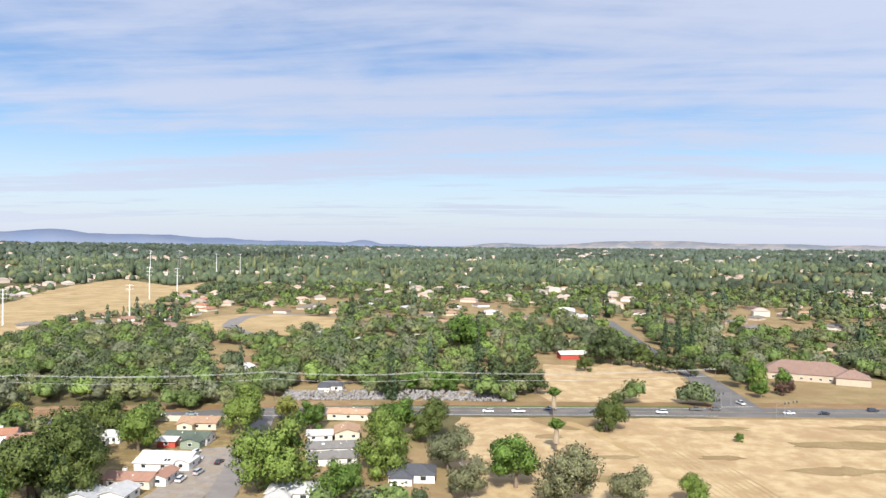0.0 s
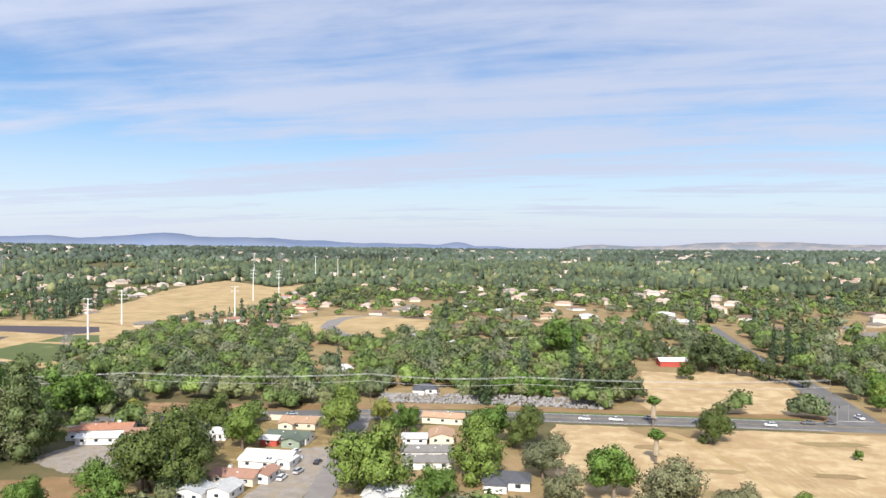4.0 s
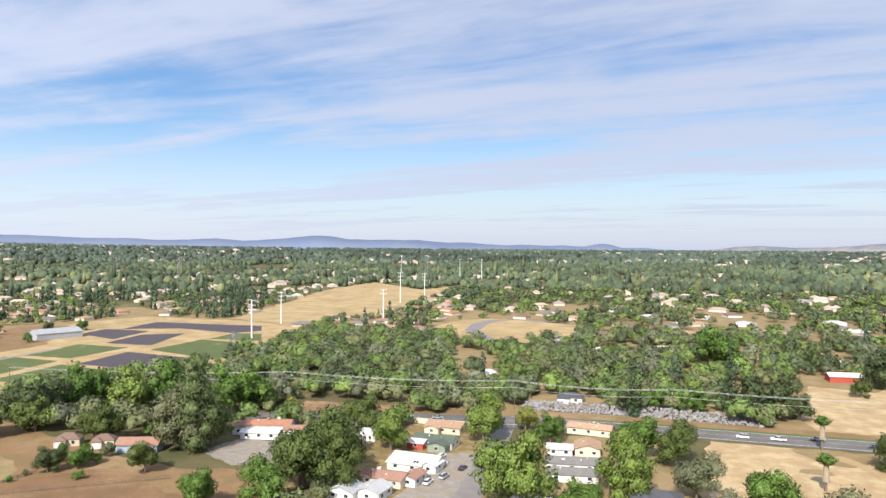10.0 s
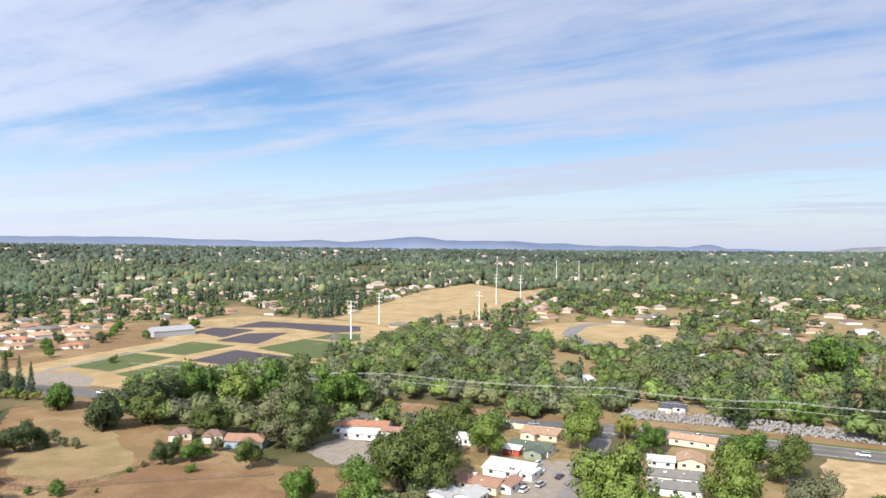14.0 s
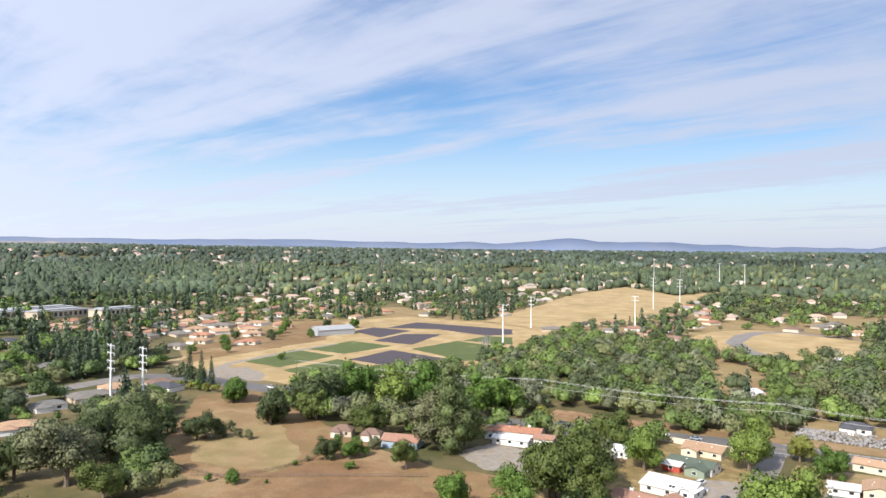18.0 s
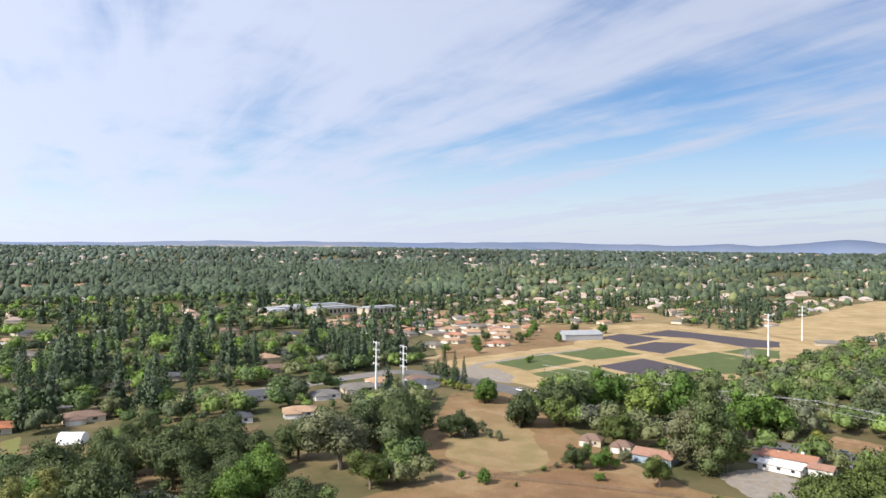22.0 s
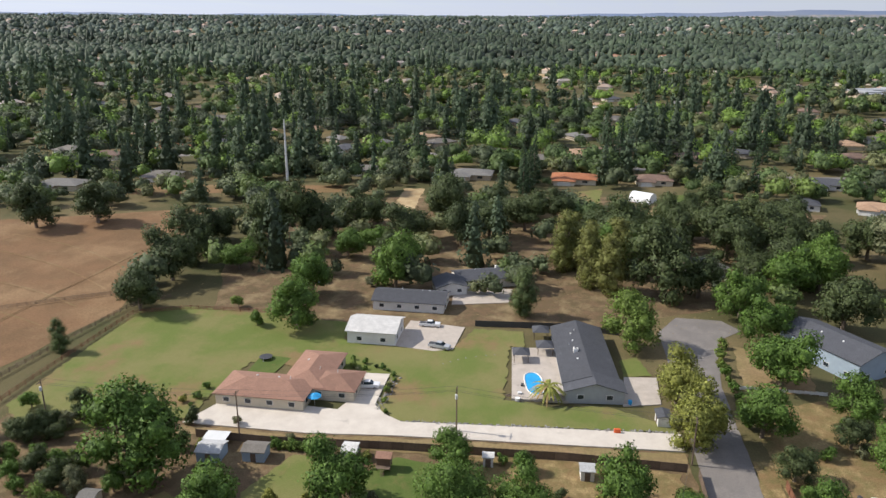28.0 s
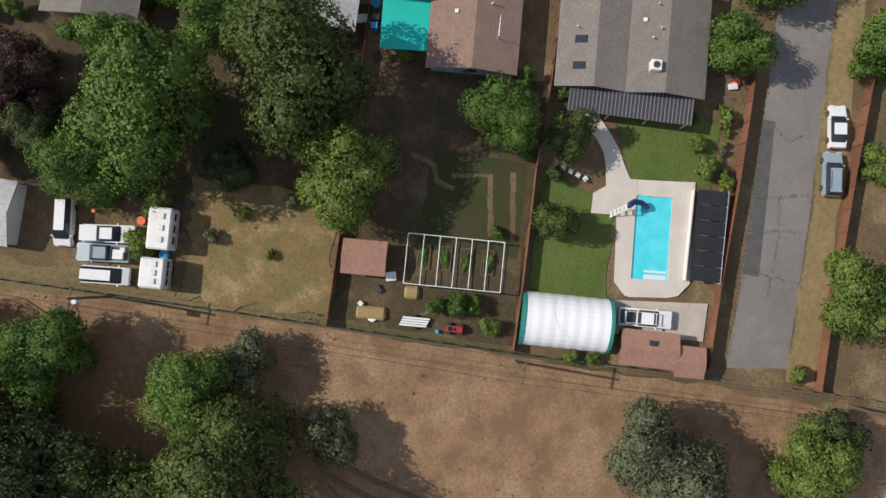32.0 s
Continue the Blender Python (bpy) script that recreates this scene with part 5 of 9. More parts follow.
taupe = near_house("house with taupe shingles and a garage", [
    (-84.6, -37.6, 8.0, 14.5, 97, "taupe", "paleblue", "y", 2.7, [("cooler", 0, 1.6), ("vent", 2, 2), ("chimney", -3, -2.4), ("pipe", -1, 2.6), ("square", 1.2, 0.9), ("square", 2.4, 1.8), ("square", 0.2, 2.6), ("square", 2.0, 0.5), ("square", -1.4, 0.9)]),
    (-77.5, -44.6, 7.8, 9.5, 97, "taupe", "paleblue", "y", 2.6, [("pipe", 1, 1.5)])])
garage_door(taupe, -72.66, -44.2, 97)
near_house("long grey-roofed house with a carport", [
    (-86.4, -22.2, 17.4, 10.4, 93, "grey", "sage", "x", 2.7, [("cooler", 4, 2.4), ("vent", -3, 1.8), ("vent", 4, -2), ("pipe", 0, 2)]),
    (-80.8, -27.2, 6, 6, 93, "grey", "sage", "y", 2.6, [])])
near_house("long house with grey-brown shingles", [(-81.6, -1.2, 17.6, 9.6, 94, "warm", "cream", "x", 2.7, [("pipe", -4, 2), ("pipe", 3, 1.8), ("vent", 5, 1.8), ("pipe", 4, 1)])])
near_house("blue house with a pale grey roof", [
    (-87.5, 22.0, 9.4, 12.6, 98, "bluegrey", "blue", "y", 2.8, [("cooler", -1, 1.4), ("cooler", -2.4, 2.2), ("vent", 0.4, 2.6)]),
    (-82.0, 15.6, 6.6, 10.6, 98, "bluegrey", "blue", "y", 2.6, [("vent", 1, 1.2)])])
near_house("low tan-roofed building beside the street", [(-79.5, 49.0, 9.0, 7.4, 95, "tan", "brown", "x", 2.6, [])])
near_house("house with a terracotta tile roof", [
    (-136.0, -58.8, 19.5, 10.0, 92, "terracotta", "cream", "X", 2.9, [("vent", -3, 2), ("vent", 2, 2), ("pipe", 5, 1)]),
    (-145.5, -51.5, 9.5, 17, 92, "terracotta", "cream", "Y", 3.0, [("vent", 2, 2), ("pipe", -2, -2)]),
    (-141.5, -45.0, 10.5, 9, 92, "terracotta", "cream", "X", 2.8, [("pipe", 0, 1.5)])])
near_house("white metal barn with a pale ribbed roof", [(-171.5, -44.5, 12.5, 10.5, 92, "white", "white", "x", 3.6, [])])
near_house("long dark-roofed white outbuilding", [(-194.5, -40.5, 20.5, 10, 92, "slate", "white", "x", 3.0, [("pipe", -3, 2), ("vent", 5, 2), ("vent", 3, 2)])])
near_house("ranch house with dark grey shingles", [
    (-218.0, -22.0, 20.0, 10, 112, "slate", "white", "x", 2.9, [("cooler", 4, 2), ("vent", -3, 2)]), (-208.5, -32.0, 9, 9, 112, "slate", "white", "y", 2.8, [])])
near_house("long house with a charcoal shingle roof beside a pool", [
    (-165.5, 8.6, 12.0, 30, 98, "slate", "grey", "y", 3.1, [("cooler", -2, 2), ("vent", 8, 2), ("vent", 4, 2), ("vent", -6, 2), ("pipe", 2, 3), ("pipe", 9, 1)]),
    (-149.5, 11.2, 12.5, 5, 98, "slate", "grey", "y", 3.0, [])])
near_house("grey two-storey house with a steep dark roof", [(-180.0, 69.0, 13.0, 22, 125, "slate", "paleblue", "y", 5.2, [("vent", 3, 2), ("vent", -3, 2)])])

# ---- houses farther off ----
PLAIN = {}


def plain_house(roof, wall, hip, w=15.0, d=10.0):
    """A house of two wings, built once for each look and then copied."""
    key = (roof, wall, hip)
    if key not in PLAIN:
        h = thing("house", f"single-storey {wall} house with a {roof} roof", "house", None, "suburb houses")
        wing(h, 0, 0, w, d, 0, roof, wall, 2.8, 0.36, hip, windows=False)
        wing(h, -w * 0.22, -d * 0.45, d * 0.7, d * 0.7, 0, roof, wall, 2.6, 0.36, hip, ridge="y", windows=False)
        part("window", boxes((w * 0.25, -d / 2 - 0.02, 1.0, 1.8, 0.06, 1.2)), M["glass"], h)
        part("garage_door", boxes((-w * 0.22, -d * 0.8 - 0.03, 0.05, 4.4, 0.08, 2.1)), M["white"], h)
        PLAIN[key] = h
        return h, True
    return PLAIN[key], False


HOUSES = []


def far_house(x, y, w, d, roof, wall="cream", turn=0.0, hip=True):
    HOUSES.append((x, y))
    h, first = plain_house(roof, wall, hip)
    m = pose(x, y, float(land(x, y)) - 0.05, 0, 0, turn)
    k = w / 15.0
    if first:
        h.matrix_basis = m @ Matrix.Diagonal((k, k, 1, 1))
        return h
    c = copy_thing(h, m)
    c.matrix_basis = m @ Matrix.Diagonal((k, k, 1, 1))
    return c


near_house("tan-roofed cream house behind the block wall", [(-94.5, 283.0, 15.0, 9.5, -3, "tan", "cream", "x", 2.8, [("vent", 3, -2), ("pipe", -3, -2)]), (-98.5, 279.0, 6.0, 6.5, -3, "tan", "cream", "y", 2.7, [])])
near_house("white house with a dark green roof and a carport", [(-91.5, 261.0, 16.0, 9.0, -3, "green", "white", "x", 2.8, [("pipe", 3, -2), ("vent", -2, -1.5)]), (-88.0, 255.5, 7.0, 7.5, -3, "green", "sage", "y", 2.7, []), (-97.0, 256.5, 6.5, 6.0, -3, "white", "red", "x", 2.4, [])])
near_house("white house with a pale flat-pitched roof", [(-89.0, 235.5, 17.0, 8.0, -4, "white", "white", "x", 2.9, [("vent", 2, -2), ("pipe", -3, -1.5)]), (-91.0, 230.0, 12.5, 5.5, -4, "white", "white", "x", 2.6, [("darklight", 4.5, -1.2), ("darklight", 3.4, -1.2)]), (-82.5, 231.5, 5.5, 7.0, -4, "white", "white", "y", 2.7, [("darklight", 1.5, 1.2)])])
near_house("long house with a brown roof and white gable", [(-92.0, 214.5, 14.0, 8.0, -4, "rusty", "cream", "x", 2.7, [("vent", 1, -2), ("cooler", -3, 1)]), (-83.8, 217.5, 5.0, 9.0, -4, "rusty", "white", "y", 2.7, [("pipe", 1, 1)])])
near_house("house with a ribbed pale roof and skylights", [(-98.5, 199.0, 9.0, 8.0, -4, "bluegrey", "white", "y", 2.7, [("skylight", 2, 2), ("skylight", 0, 2), ("skylight", -2, 2)]), (-90.5, 201.5, 8.0, 9.0, -4, "pale", "white", "y", 2.8, [("skylight", -1, 1.6), ("pipe", 2, 1.6)])])
near_house("tan-roofed house with a pale side carport", [(-35.5, 270.0, 9.0, 11.0, 8, "tan", "cream", "y", 2.9, [("vent", 1, 1.5), ("pipe", -2, 2)]), (-45.0, 266.0, 9.0, 7.5, 8, "pale", "white", "x", 2.5, [])])
near_house("low grey-roofed house with a lattice porch", [(-38.0, 249.5, 17.5, 8.5, 8, "grey", "white", "x", 2.7, [("vent", 3, -2), ("skylight", -3, -2), ("pipe", 5, -1)]), (-36.0, 238.0, 16.0, 8.0, 8, "grey", "white", "x", 2.6, [("vent", -4, -1), ("pipe", 2, -1)])])
near_house("long cream house with a faded tan roof", [(-38.0, 299.0, 17.5, 8.0, -6, "tan", "cream", "x", 2.8, [("vent", 3, -2), ("vent", -4, -2), ("pipe", 0, -1)])])
near_house("white eating house with rust-red roof and awning", [(-162.5, 257.5, 19.0, 9.0, 17, "rust", "white", "x", 3.8, [("cooler", 4, 1), ("chimney", 0, -1), ("vent", -4, -1)]), (-172.5, 252.5, 5.0, 6.0, 17, "rust", "white", "y", 3.0, []), (-160.5, 248.8, 15.0, 5.5, 12, "white", "white", "x", 2.6, []), (-150.0, 257.0, 8.0, 7.0, 17, "rusty", "white", "x", 2.9, [])])
HOUSES.extend([(-94.5, 283), (-91.5, 259), (-89, 234), (-90, 215), (-94, 200), (-38, 269), (-37, 244), (-38, 299), (-162, 255)])
for x, y, w, roof, wall, turn in ((-9, 222, 14, "slate", "white", 0), (-55, 357, 12, "slate", "white", 0),
                                  (-120, 260, 8, "pale", "white", 10), (-42, 205, 14, "pale", "white", 0), (-111, 409, 9, "pale", "white", 40), (92, 513, 8, "pale", "white", 0)):
    far_house(x, y, w, w * 0.66, roof, wall, turn)
for x, y, w, roof, wall, turn in ((-210, 219, 8, "brown", "cream", 30), (-224, 216, 9, "brown", "beige", 30), (-378, 2, 22, "orange", "cream", 90),
                                  (-382, 42, 18, "brown", "cream", 90), (-430, -25, 24, "taupe", "cream", 92), (-390, 126, 22, "slate", "white", 80), (-339, 133, 16, "tan", "white", 70), (-341, 103, 13, "slate", "white", 80), (-381, 184, 20, "taupe", "beige", 80), (-392, 204, 16, "tan", "cream", 80), (-386, 226, 14, "brown", "cream", 75), (-372, 160, 15, "grey", "white", 80)):
    far_house(x, y, w, w * 0.66, roof, wall, turn)
for x, y, w, roof, wall, turn in ((-312, -246, 22, "grey", "cream", 95), (-420, -250, 18, "orange", "cream", 95), (-341, -209, 18, "taupe", "cream", 100), (-378, -52, 22, "grey", "beige", 92), (-455, 6, 22, "tan", "cream", 92),
                                  (-443, -140, 18, "slate", "beige", 92), (-389, -275, 17, "brown", "beige", 95), (-243, 48, 13, "grey", "white", 30), (-377, -109, 16, "taupe", "beige", 95), (-455, 70, 18, "brown", "beige", 92)):
    far_house(x, y, w, w * 0.66, roof, wall, turn)
for x, y, w, roof, wall in ((84, 544, 11, "tan", "cream"), (-59, 527, 13, "pale", "white"), (-146, 835, 17, "taupe", "beige"), (-116, 765, 15, "tan", "cream"), (-197, 918, 17, "tan", "cream"), (-296, 713, 13, "tan", "white"),
                            (-338, 1373, 22, "rust", "beige"), (-368, 1366, 22, "rust", "beige"), (16, 1254, 19, "tan", "cream"), (-56, 1325, 19, "pale", "cream"), (203, 1197, 19, "tan", "cream"), (255, 1134, 19, "tan", "cream"),
                            (271, 630, 24, "taupe", "beige"), (193, 550, 15, "pale", "white"), (407, 1089, 19, "tan", "cream"), (-106, 880, 15, "tan", "cream")):
    far_house(x, y, w, w * 0.66, roof, wall, x % 40)
for i in range(34):
    far_house(-585 - (i % 7) * 33 - 9 * (i // 7 % 2), 322 + (i // 7) * 37 + (i * 5) % 9, 19 + (i * 7) % 5, 12, ("tan", "terracotta", "taupe", "rust", "tan")[i % 5], ("cream", "beige", "white")[i % 3], (i * 50) % 180)
for i in range(22):
    far_house(-1570 - (i % 4) * 32, 25 + (i // 4) * 36, 19, 12, "rust" if i % 3 else "tan", "beige", 8 * (i % 5))
# suburbs: houses among the trees, those far off joined
hr = random.Random(5)
FAR_SPOTS = []
for a0, a1, r0, r1, n in ((18, 62, 640, 1050, 70), (62, 130, 470, 800, 55), (-32, 18, 560, 950, 36), (18, 62, 900, 2000, 230), (62, 132, 780, 2000, 130), (-34, 18, 800, 2200, 190), (-36, 134, 2300, 4300, 420)):
    k = 0
    while k < n:
        a, r = radians(hr.uniform(a0, a1)), hr.uniform(r0 ** 1.3, r1 ** 1.3) ** (1 / 1.3)
        x, y = -math.sin(a) * r, math.cos(a) * r
        if not free(np.array([x]), np.array([y]), 16)[0] or any((x - p) ** 2 + (y - q) ** 2 < 25 ** 2 for p, q in HOUSES):
            k += 0.05
            continue
        if n < 100:
            roofs = ("tan", "terracotta", "taupe", "rust") if a0 == 18 else ("taupe", "brown", "slate", "grey", "tan") if a0 > 18 else ("tan", "pale", "taupe", "brown")
            far_house(x, y, hr.uniform(15, 21), 11, hr.choice(roofs), hr.choice(("cream", "beige", "white")), hr.uniform(0, 360))
        else:
            HOUSES.append((x, y))
            FAR_SPOTS.append((x, y, hr.uniform(7, 11), hr.uniform(5, 7), hr.uniform(0, 6.28), hr.random()) if r0 < 2200 else (x, y, hr.uniform(9, 18), hr.uniform(7, 11), hr.uniform(0, 6.28), 2))
        k += 1
FAR_WALL = material("far_house_walls", (0.60, 0.53, 0.45), 0.9, other=(0.52, 0.44, 0.36), scale=0.02, amount=0.4, island=0.2)
FAR_ROOF = material("far_house_roofs", (0.42, 0.29, 0.21), 0.9, other=(0.34, 0.30, 0.27), scale=0.012, amount=0.2, island=0.3)
wv, wf, rv, rf_ = [], [], [], []
for x, y, a, b, t, q in FAR_SPOTS:
    z, c, s = float(land(x, y)), math.cos(t), math.sin(t)
    h = 3.0 if q < 0.6 else 5.6 if q < 1 else 11.0

    def at(px, py, pz):
        return (x + c * px - s * py, y + s * px + c * py, z + pz)

    o = len(wv)
    wv += [at(sx * a, sy * b, pz) for pz in (-1, h) for sx, sy in ((-1, -1), (1, -1), (1, 1), (-1, 1))]
    wf += [(o, o + 1, o + 5, o + 4), (o + 1, o + 2, o + 6, o + 5), (o + 2, o + 3, o + 7, o + 6), (o + 3, o, o + 4, o + 7)]
    o = len(rv)
    A, B, k = a + 0.6, b + 0.6, a - b * 0.8
    rv += [at(-A, -B, h), at(A, -B, h), at(A, B, h), at(-A, B, h), at(-k, 0, h + b * 0.5), at(k, 0, h + b * 0.5)]
    rf_ += [(o, o + 1, o + 5, o + 4), (o + 2, o + 3, o + 4, o + 5), (o + 1, o + 2, o + 5, o + 5), (o + 3, o, o + 4, o + 4)]
fbm = bmesh.new()
for vs_, fs_, mi in ((wv, wf, 0), (rv, rf_, 1)):
    bv = [fbm.verts.new(p) for p in vs_]
    for f in fs_:
        fbm.faces.new([bv[i] for i in dict.fromkeys(f)]).material_index = mi
tagged(new("distant_houses", to_mesh(fbm, "distant_houses", [FAR_WALL, FAR_ROOF])), "distant suburban houses with tan and brown roofs", "houses", kind="stuff")

# ---- wild trees ----
wr = np.random.default_rng(11)
HX = np.array(HOUSES, float)


def clear_of_houses(x, y, gap):
    ok = np.ones(len(x), bool)
    for px, py in HX:
        ok &= (x - px) ** 2 + (y - py) ** 2 > gap ** 2
    return ok


def clump_field(x, y, scale, seed):
    return np.array([noise.noise((float(a) / scale, float(b) / scale, seed)) for a, b in zip(x, y)])


def scatter(a0, a1, r0, r1, n):
    a = np.radians(wr.uniform(a0, a1, n))
    r = np.sqrt(wr.uniform(r0 ** 2, r1 ** 2, n))
    return -np.sin(a) * r, np.cos(a) * r


def toned(name):
    """Foliage whose tone is given tree by tree."""
    m = leaf_material(name, (0.1, 0.1, 0.1), (0.1, 0.1, 0.1), 0.16, 1.3)
    n, l = m.node_tree.nodes, m.node_tree.links
    at = n.new("ShaderNodeAttribute")
    at.attribute_name = "tone"
    hs = next(x for x in n if x.type == "HUE_SAT")
    l.new(at.outputs["Color"], hs.inputs["Color"])
    return m


WOODS = toned("woodland_leaves")
# f, k and h are greens with some haze of distance mixed in
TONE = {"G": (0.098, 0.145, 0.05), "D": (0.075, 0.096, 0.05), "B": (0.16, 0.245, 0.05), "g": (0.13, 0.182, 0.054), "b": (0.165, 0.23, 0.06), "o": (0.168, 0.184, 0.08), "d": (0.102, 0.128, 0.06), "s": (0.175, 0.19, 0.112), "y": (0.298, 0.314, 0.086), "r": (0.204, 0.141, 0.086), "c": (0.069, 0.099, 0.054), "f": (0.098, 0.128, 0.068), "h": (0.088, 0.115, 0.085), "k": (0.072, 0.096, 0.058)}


def woods(name, a0, a1, r0, r1, n, size, quads, tones, conifers, seed, label, gap=10.0, open_=-0.42, only=None, front=15.0):
    """Joined trees: every one a crown of several lobes set with leaf clumps, in a tone of its own."""
    r = np.random.default_rng(seed)
    x, y = scatter(a0, a1, r0, r1, n)
    ok = free(x, y, 11)
    if r0 < 1600:
        ok &= clear_of_houses(x, y, gap)
        # front gardens stay open
        ok &= clear_of_houses(x * (1 + front / np.hypot(x, y)), y * (1 + front / np.hypot(x, y)), gap * 0.85)
    ok &= clump_field(x, y, 90 if r1 < 1300 else 260, seed) > open_
    if only is not None:
        ok &= only(x, y)
    x, y = x[ok], y[ok]
    n = len(x)
    rad = size * r.uniform(0.5, 1.4, n) * (1 + 0.15 * clump_field(x, y, 30, seed + 3))
    # conifers stand in groups and overtop the rest
    con = r.random(n) < conifers * np.clip(1 + 5 * clump_field(x, y, 60, seed + 7.5), 0, 2.4)
    rad = np.where(con, rad * 1.22, rad)
    k = quads
    at = np.stack([x, y, land(x, y) + rad * 0.74], 1)
    lobes = 5 if r1 < 700 else 3 if r1 < 1300 else 1
    if lobes > 1:
        lc = r.normal(0, 1, (n, lobes, 3))
        lc /= np.linalg.norm(lc, axis=2)[..., None]
        lc[..., 2] = np.abs(lc[..., 2]) - 0.35
        lc *= r.uniform(0.3, 0.58, (n, lobes, 1))
        lr = r.uniform(0.42, 0.66, (n, lobes))
    else:
        lc, lr = np.zeros((n, 1, 3)), np.ones((n, 1))
    cz = (np.arange(lobes) + 0.5) / lobes
    lc[con] = np.stack([0 * cz, 0 * cz, -0.5 + 2.2 * cz], 1) if lobes > 1 else (0, 0, 0.7)
    lr[con] = 0.74 * (1 - cz) ** 0.6 + 0.14
    shape = np.where(con[:, None, None], np.array([0.85, 0.85, 1.5 if lobes > 1 else 2.2]), np.array([1, 1, 0.9])) * lr[..., None]
    v, f, face = lumps((at[:, None] + lc * rad[:, None, None]).reshape(-1, 3), (shape * rad[:, None, None] * (0.74 if k else 1.0)).reshape(-1, 3), r, 6 if lobes > 1 else 5, np.repeat(con, lobes))
    per = np.repeat(np.arange(n), lobes * len(v) // (n * lobes))
    if k:
        d = r.normal(0, 1, (n, k, 3))
        d /= np.linalg.norm(d, axis=2)[..., None]
        d[..., 2] = np.where(d[..., 2] < -0.5, -d[..., 2], d[..., 2])
        which = r.integers(0, lobes, (n, k))
        row = np.arange(n)[:, None]
        p = (lc[row, which] + d * shape[row, which] * r.uniform(0.86, 1.12, (n, k, 1))) * rad[:, None, None]
        t = r.uniform(0, 1, (n, k)) ** 1.1
        an = r.uniform(0, 2 * math.pi, (n, k))
        w = ((1 - t) ** 0.85 * 0.86 * r.uniform(0.7, 1.12, (n, k)) + 0.03) * rad[:, None]
        pc = np.stack([np.cos(an) * w, np.sin(an) * w, rad[:, None] * (-0.8 + 3.1 * t)], 2)
        p = np.where(con[:, None, None], pc, p) + at[:, None]
        nn = np.where(con[:, None, None], np.stack([np.cos(an), np.sin(an), 0.3 + 0 * an], 2), d).reshape(-1, 3)
        v2, f2 = cards(p.reshape(-1, 3), nn, (0.16 if r1 < 700 else 0.28) * np.repeat(rad, k)[:, None], r, 0.4)
        f = np.concatenate([f, f2 + len(v)])
        v = np.concatenate([v, v2])
        face = np.concatenate([face, np.repeat(nn + [0, 0, 0.15] + r.normal(0, 0.26, nn.shape), 3, 0)])
        per = np.concatenate([per, np.repeat(np.arange(n), k * 3)])
    me = shaded(raw_mesh(name, v, f, WOODS), face)
    pick = np.array([TONE[c] for c in tones])[r.integers(0, len(tones), n)]
    pick = np.where(con[:, None] & (r1 < 2300), np.array(TONE["c"]) * r.uniform(0.8, 1.5, (n, 1)), pick * r.uniform(*((0.75, 1.3) if r1 < 1300 else (0.88, 1.14)), (n, 1)))
    if r1 > 1300:
        # stands of lighter and darker woods
        pick = pick * (1 + 0.55 * clump_field(x, y, 170, seed + 1.5) + 0.35 * clump_field(x, y, 520, seed + 4.5))[:, None]
    col = np.ones((len(v), 4), np.float32)
    col[:, :3] = pick[per]
    me.attributes.new("tone", "FLOAT_COLOR", "POINT").data.foreach_set("color", col.ravel())
    return tagged(new(name, me), label, "woods", kind="stuff")


def outside_block(x, y):
    """Away from the hand-placed oaks of the northern paddocks, but for one tree in four."""
    return ~((x > -345) & (x < -195) & (y > -135) & (y < 130)) | (wr.random(len(x)) < np.where(y < -10, 0.6, 0.22))


# near woods
woods("woods", -40, 20, 185, 640, 2300, 6.2, 220, "ggbodosgdd", 0.005, 31, "mixed green trees along the road", 12, -0.34)
woods("woods", 18, 62, 185, 640, 1800, 6.0, 220, "ggodosgdb", 0.0, 32, "mixed green trees beside the farm", 11, -0.5)
woods("woods", 58, 84, 200, 400, 200, 5.6, 220, "ogGbd", 0.05, 35, "mixed trees among the houses", 12, -0.45, outside_block)
woods("woods", 84, 140, 200, 400, 470, 5.8, 220, "ddogd", 0.05, 36, "dark oaks among the houses", 12, -0.55, outside_block)
woods("woods", 58, 84, 380, 660, 560, 6.6, 240, "GGBBoGD", 0.16, 34, "green trees and redwoods among the houses", 12, -0.45, None, 17)
woods("woods", 84, 140, 380, 660, 1000, 7.0, 240, "DDGGDGBB", 0.2, 37, "oaks and redwoods among the houses", 12, -0.5, None, 17)
woods("woods", 86, 118, 285, 430, 190, 5.6, 220, "DDdGD", 0.04, 39, "dark oaks and redwoods behind the paddocks", 10, -0.6, None, 9)
woods("woods", -40, 22, 630, 1250, 3000, 6.4, 70, "ggbodosgdd", 0.03, 21, "mixed green woods between the houses", 11, -0.16)
woods("woods", 20, 64, 630, 1250, 2900, 4.6, 70, "ggbdos", 0.2, 28, "garden trees and conifers between the houses", 10, -0.25, None, 8)
woods("woods", 60, 142, 640, 1250, 3300, 7.4, 70, "GGDoDGBB", 0.14, 23, "redwoods and green trees between the houses", 14, -0.22)
# far woods, the haze of distance carried by their tones
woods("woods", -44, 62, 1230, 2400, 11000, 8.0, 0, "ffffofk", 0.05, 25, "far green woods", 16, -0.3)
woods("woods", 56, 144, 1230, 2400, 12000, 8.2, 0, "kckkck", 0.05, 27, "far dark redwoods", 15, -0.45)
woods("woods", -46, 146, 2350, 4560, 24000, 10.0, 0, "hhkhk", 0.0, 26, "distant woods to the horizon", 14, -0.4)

# ---- yards, drives and pools of the near streets ----
def lawn(pts, mat="lawn_lush", label="mown green lawn", edge=0.25):
    return patch("lawn", pts, mat, label, "lawn", edge=edge, step=1.2)


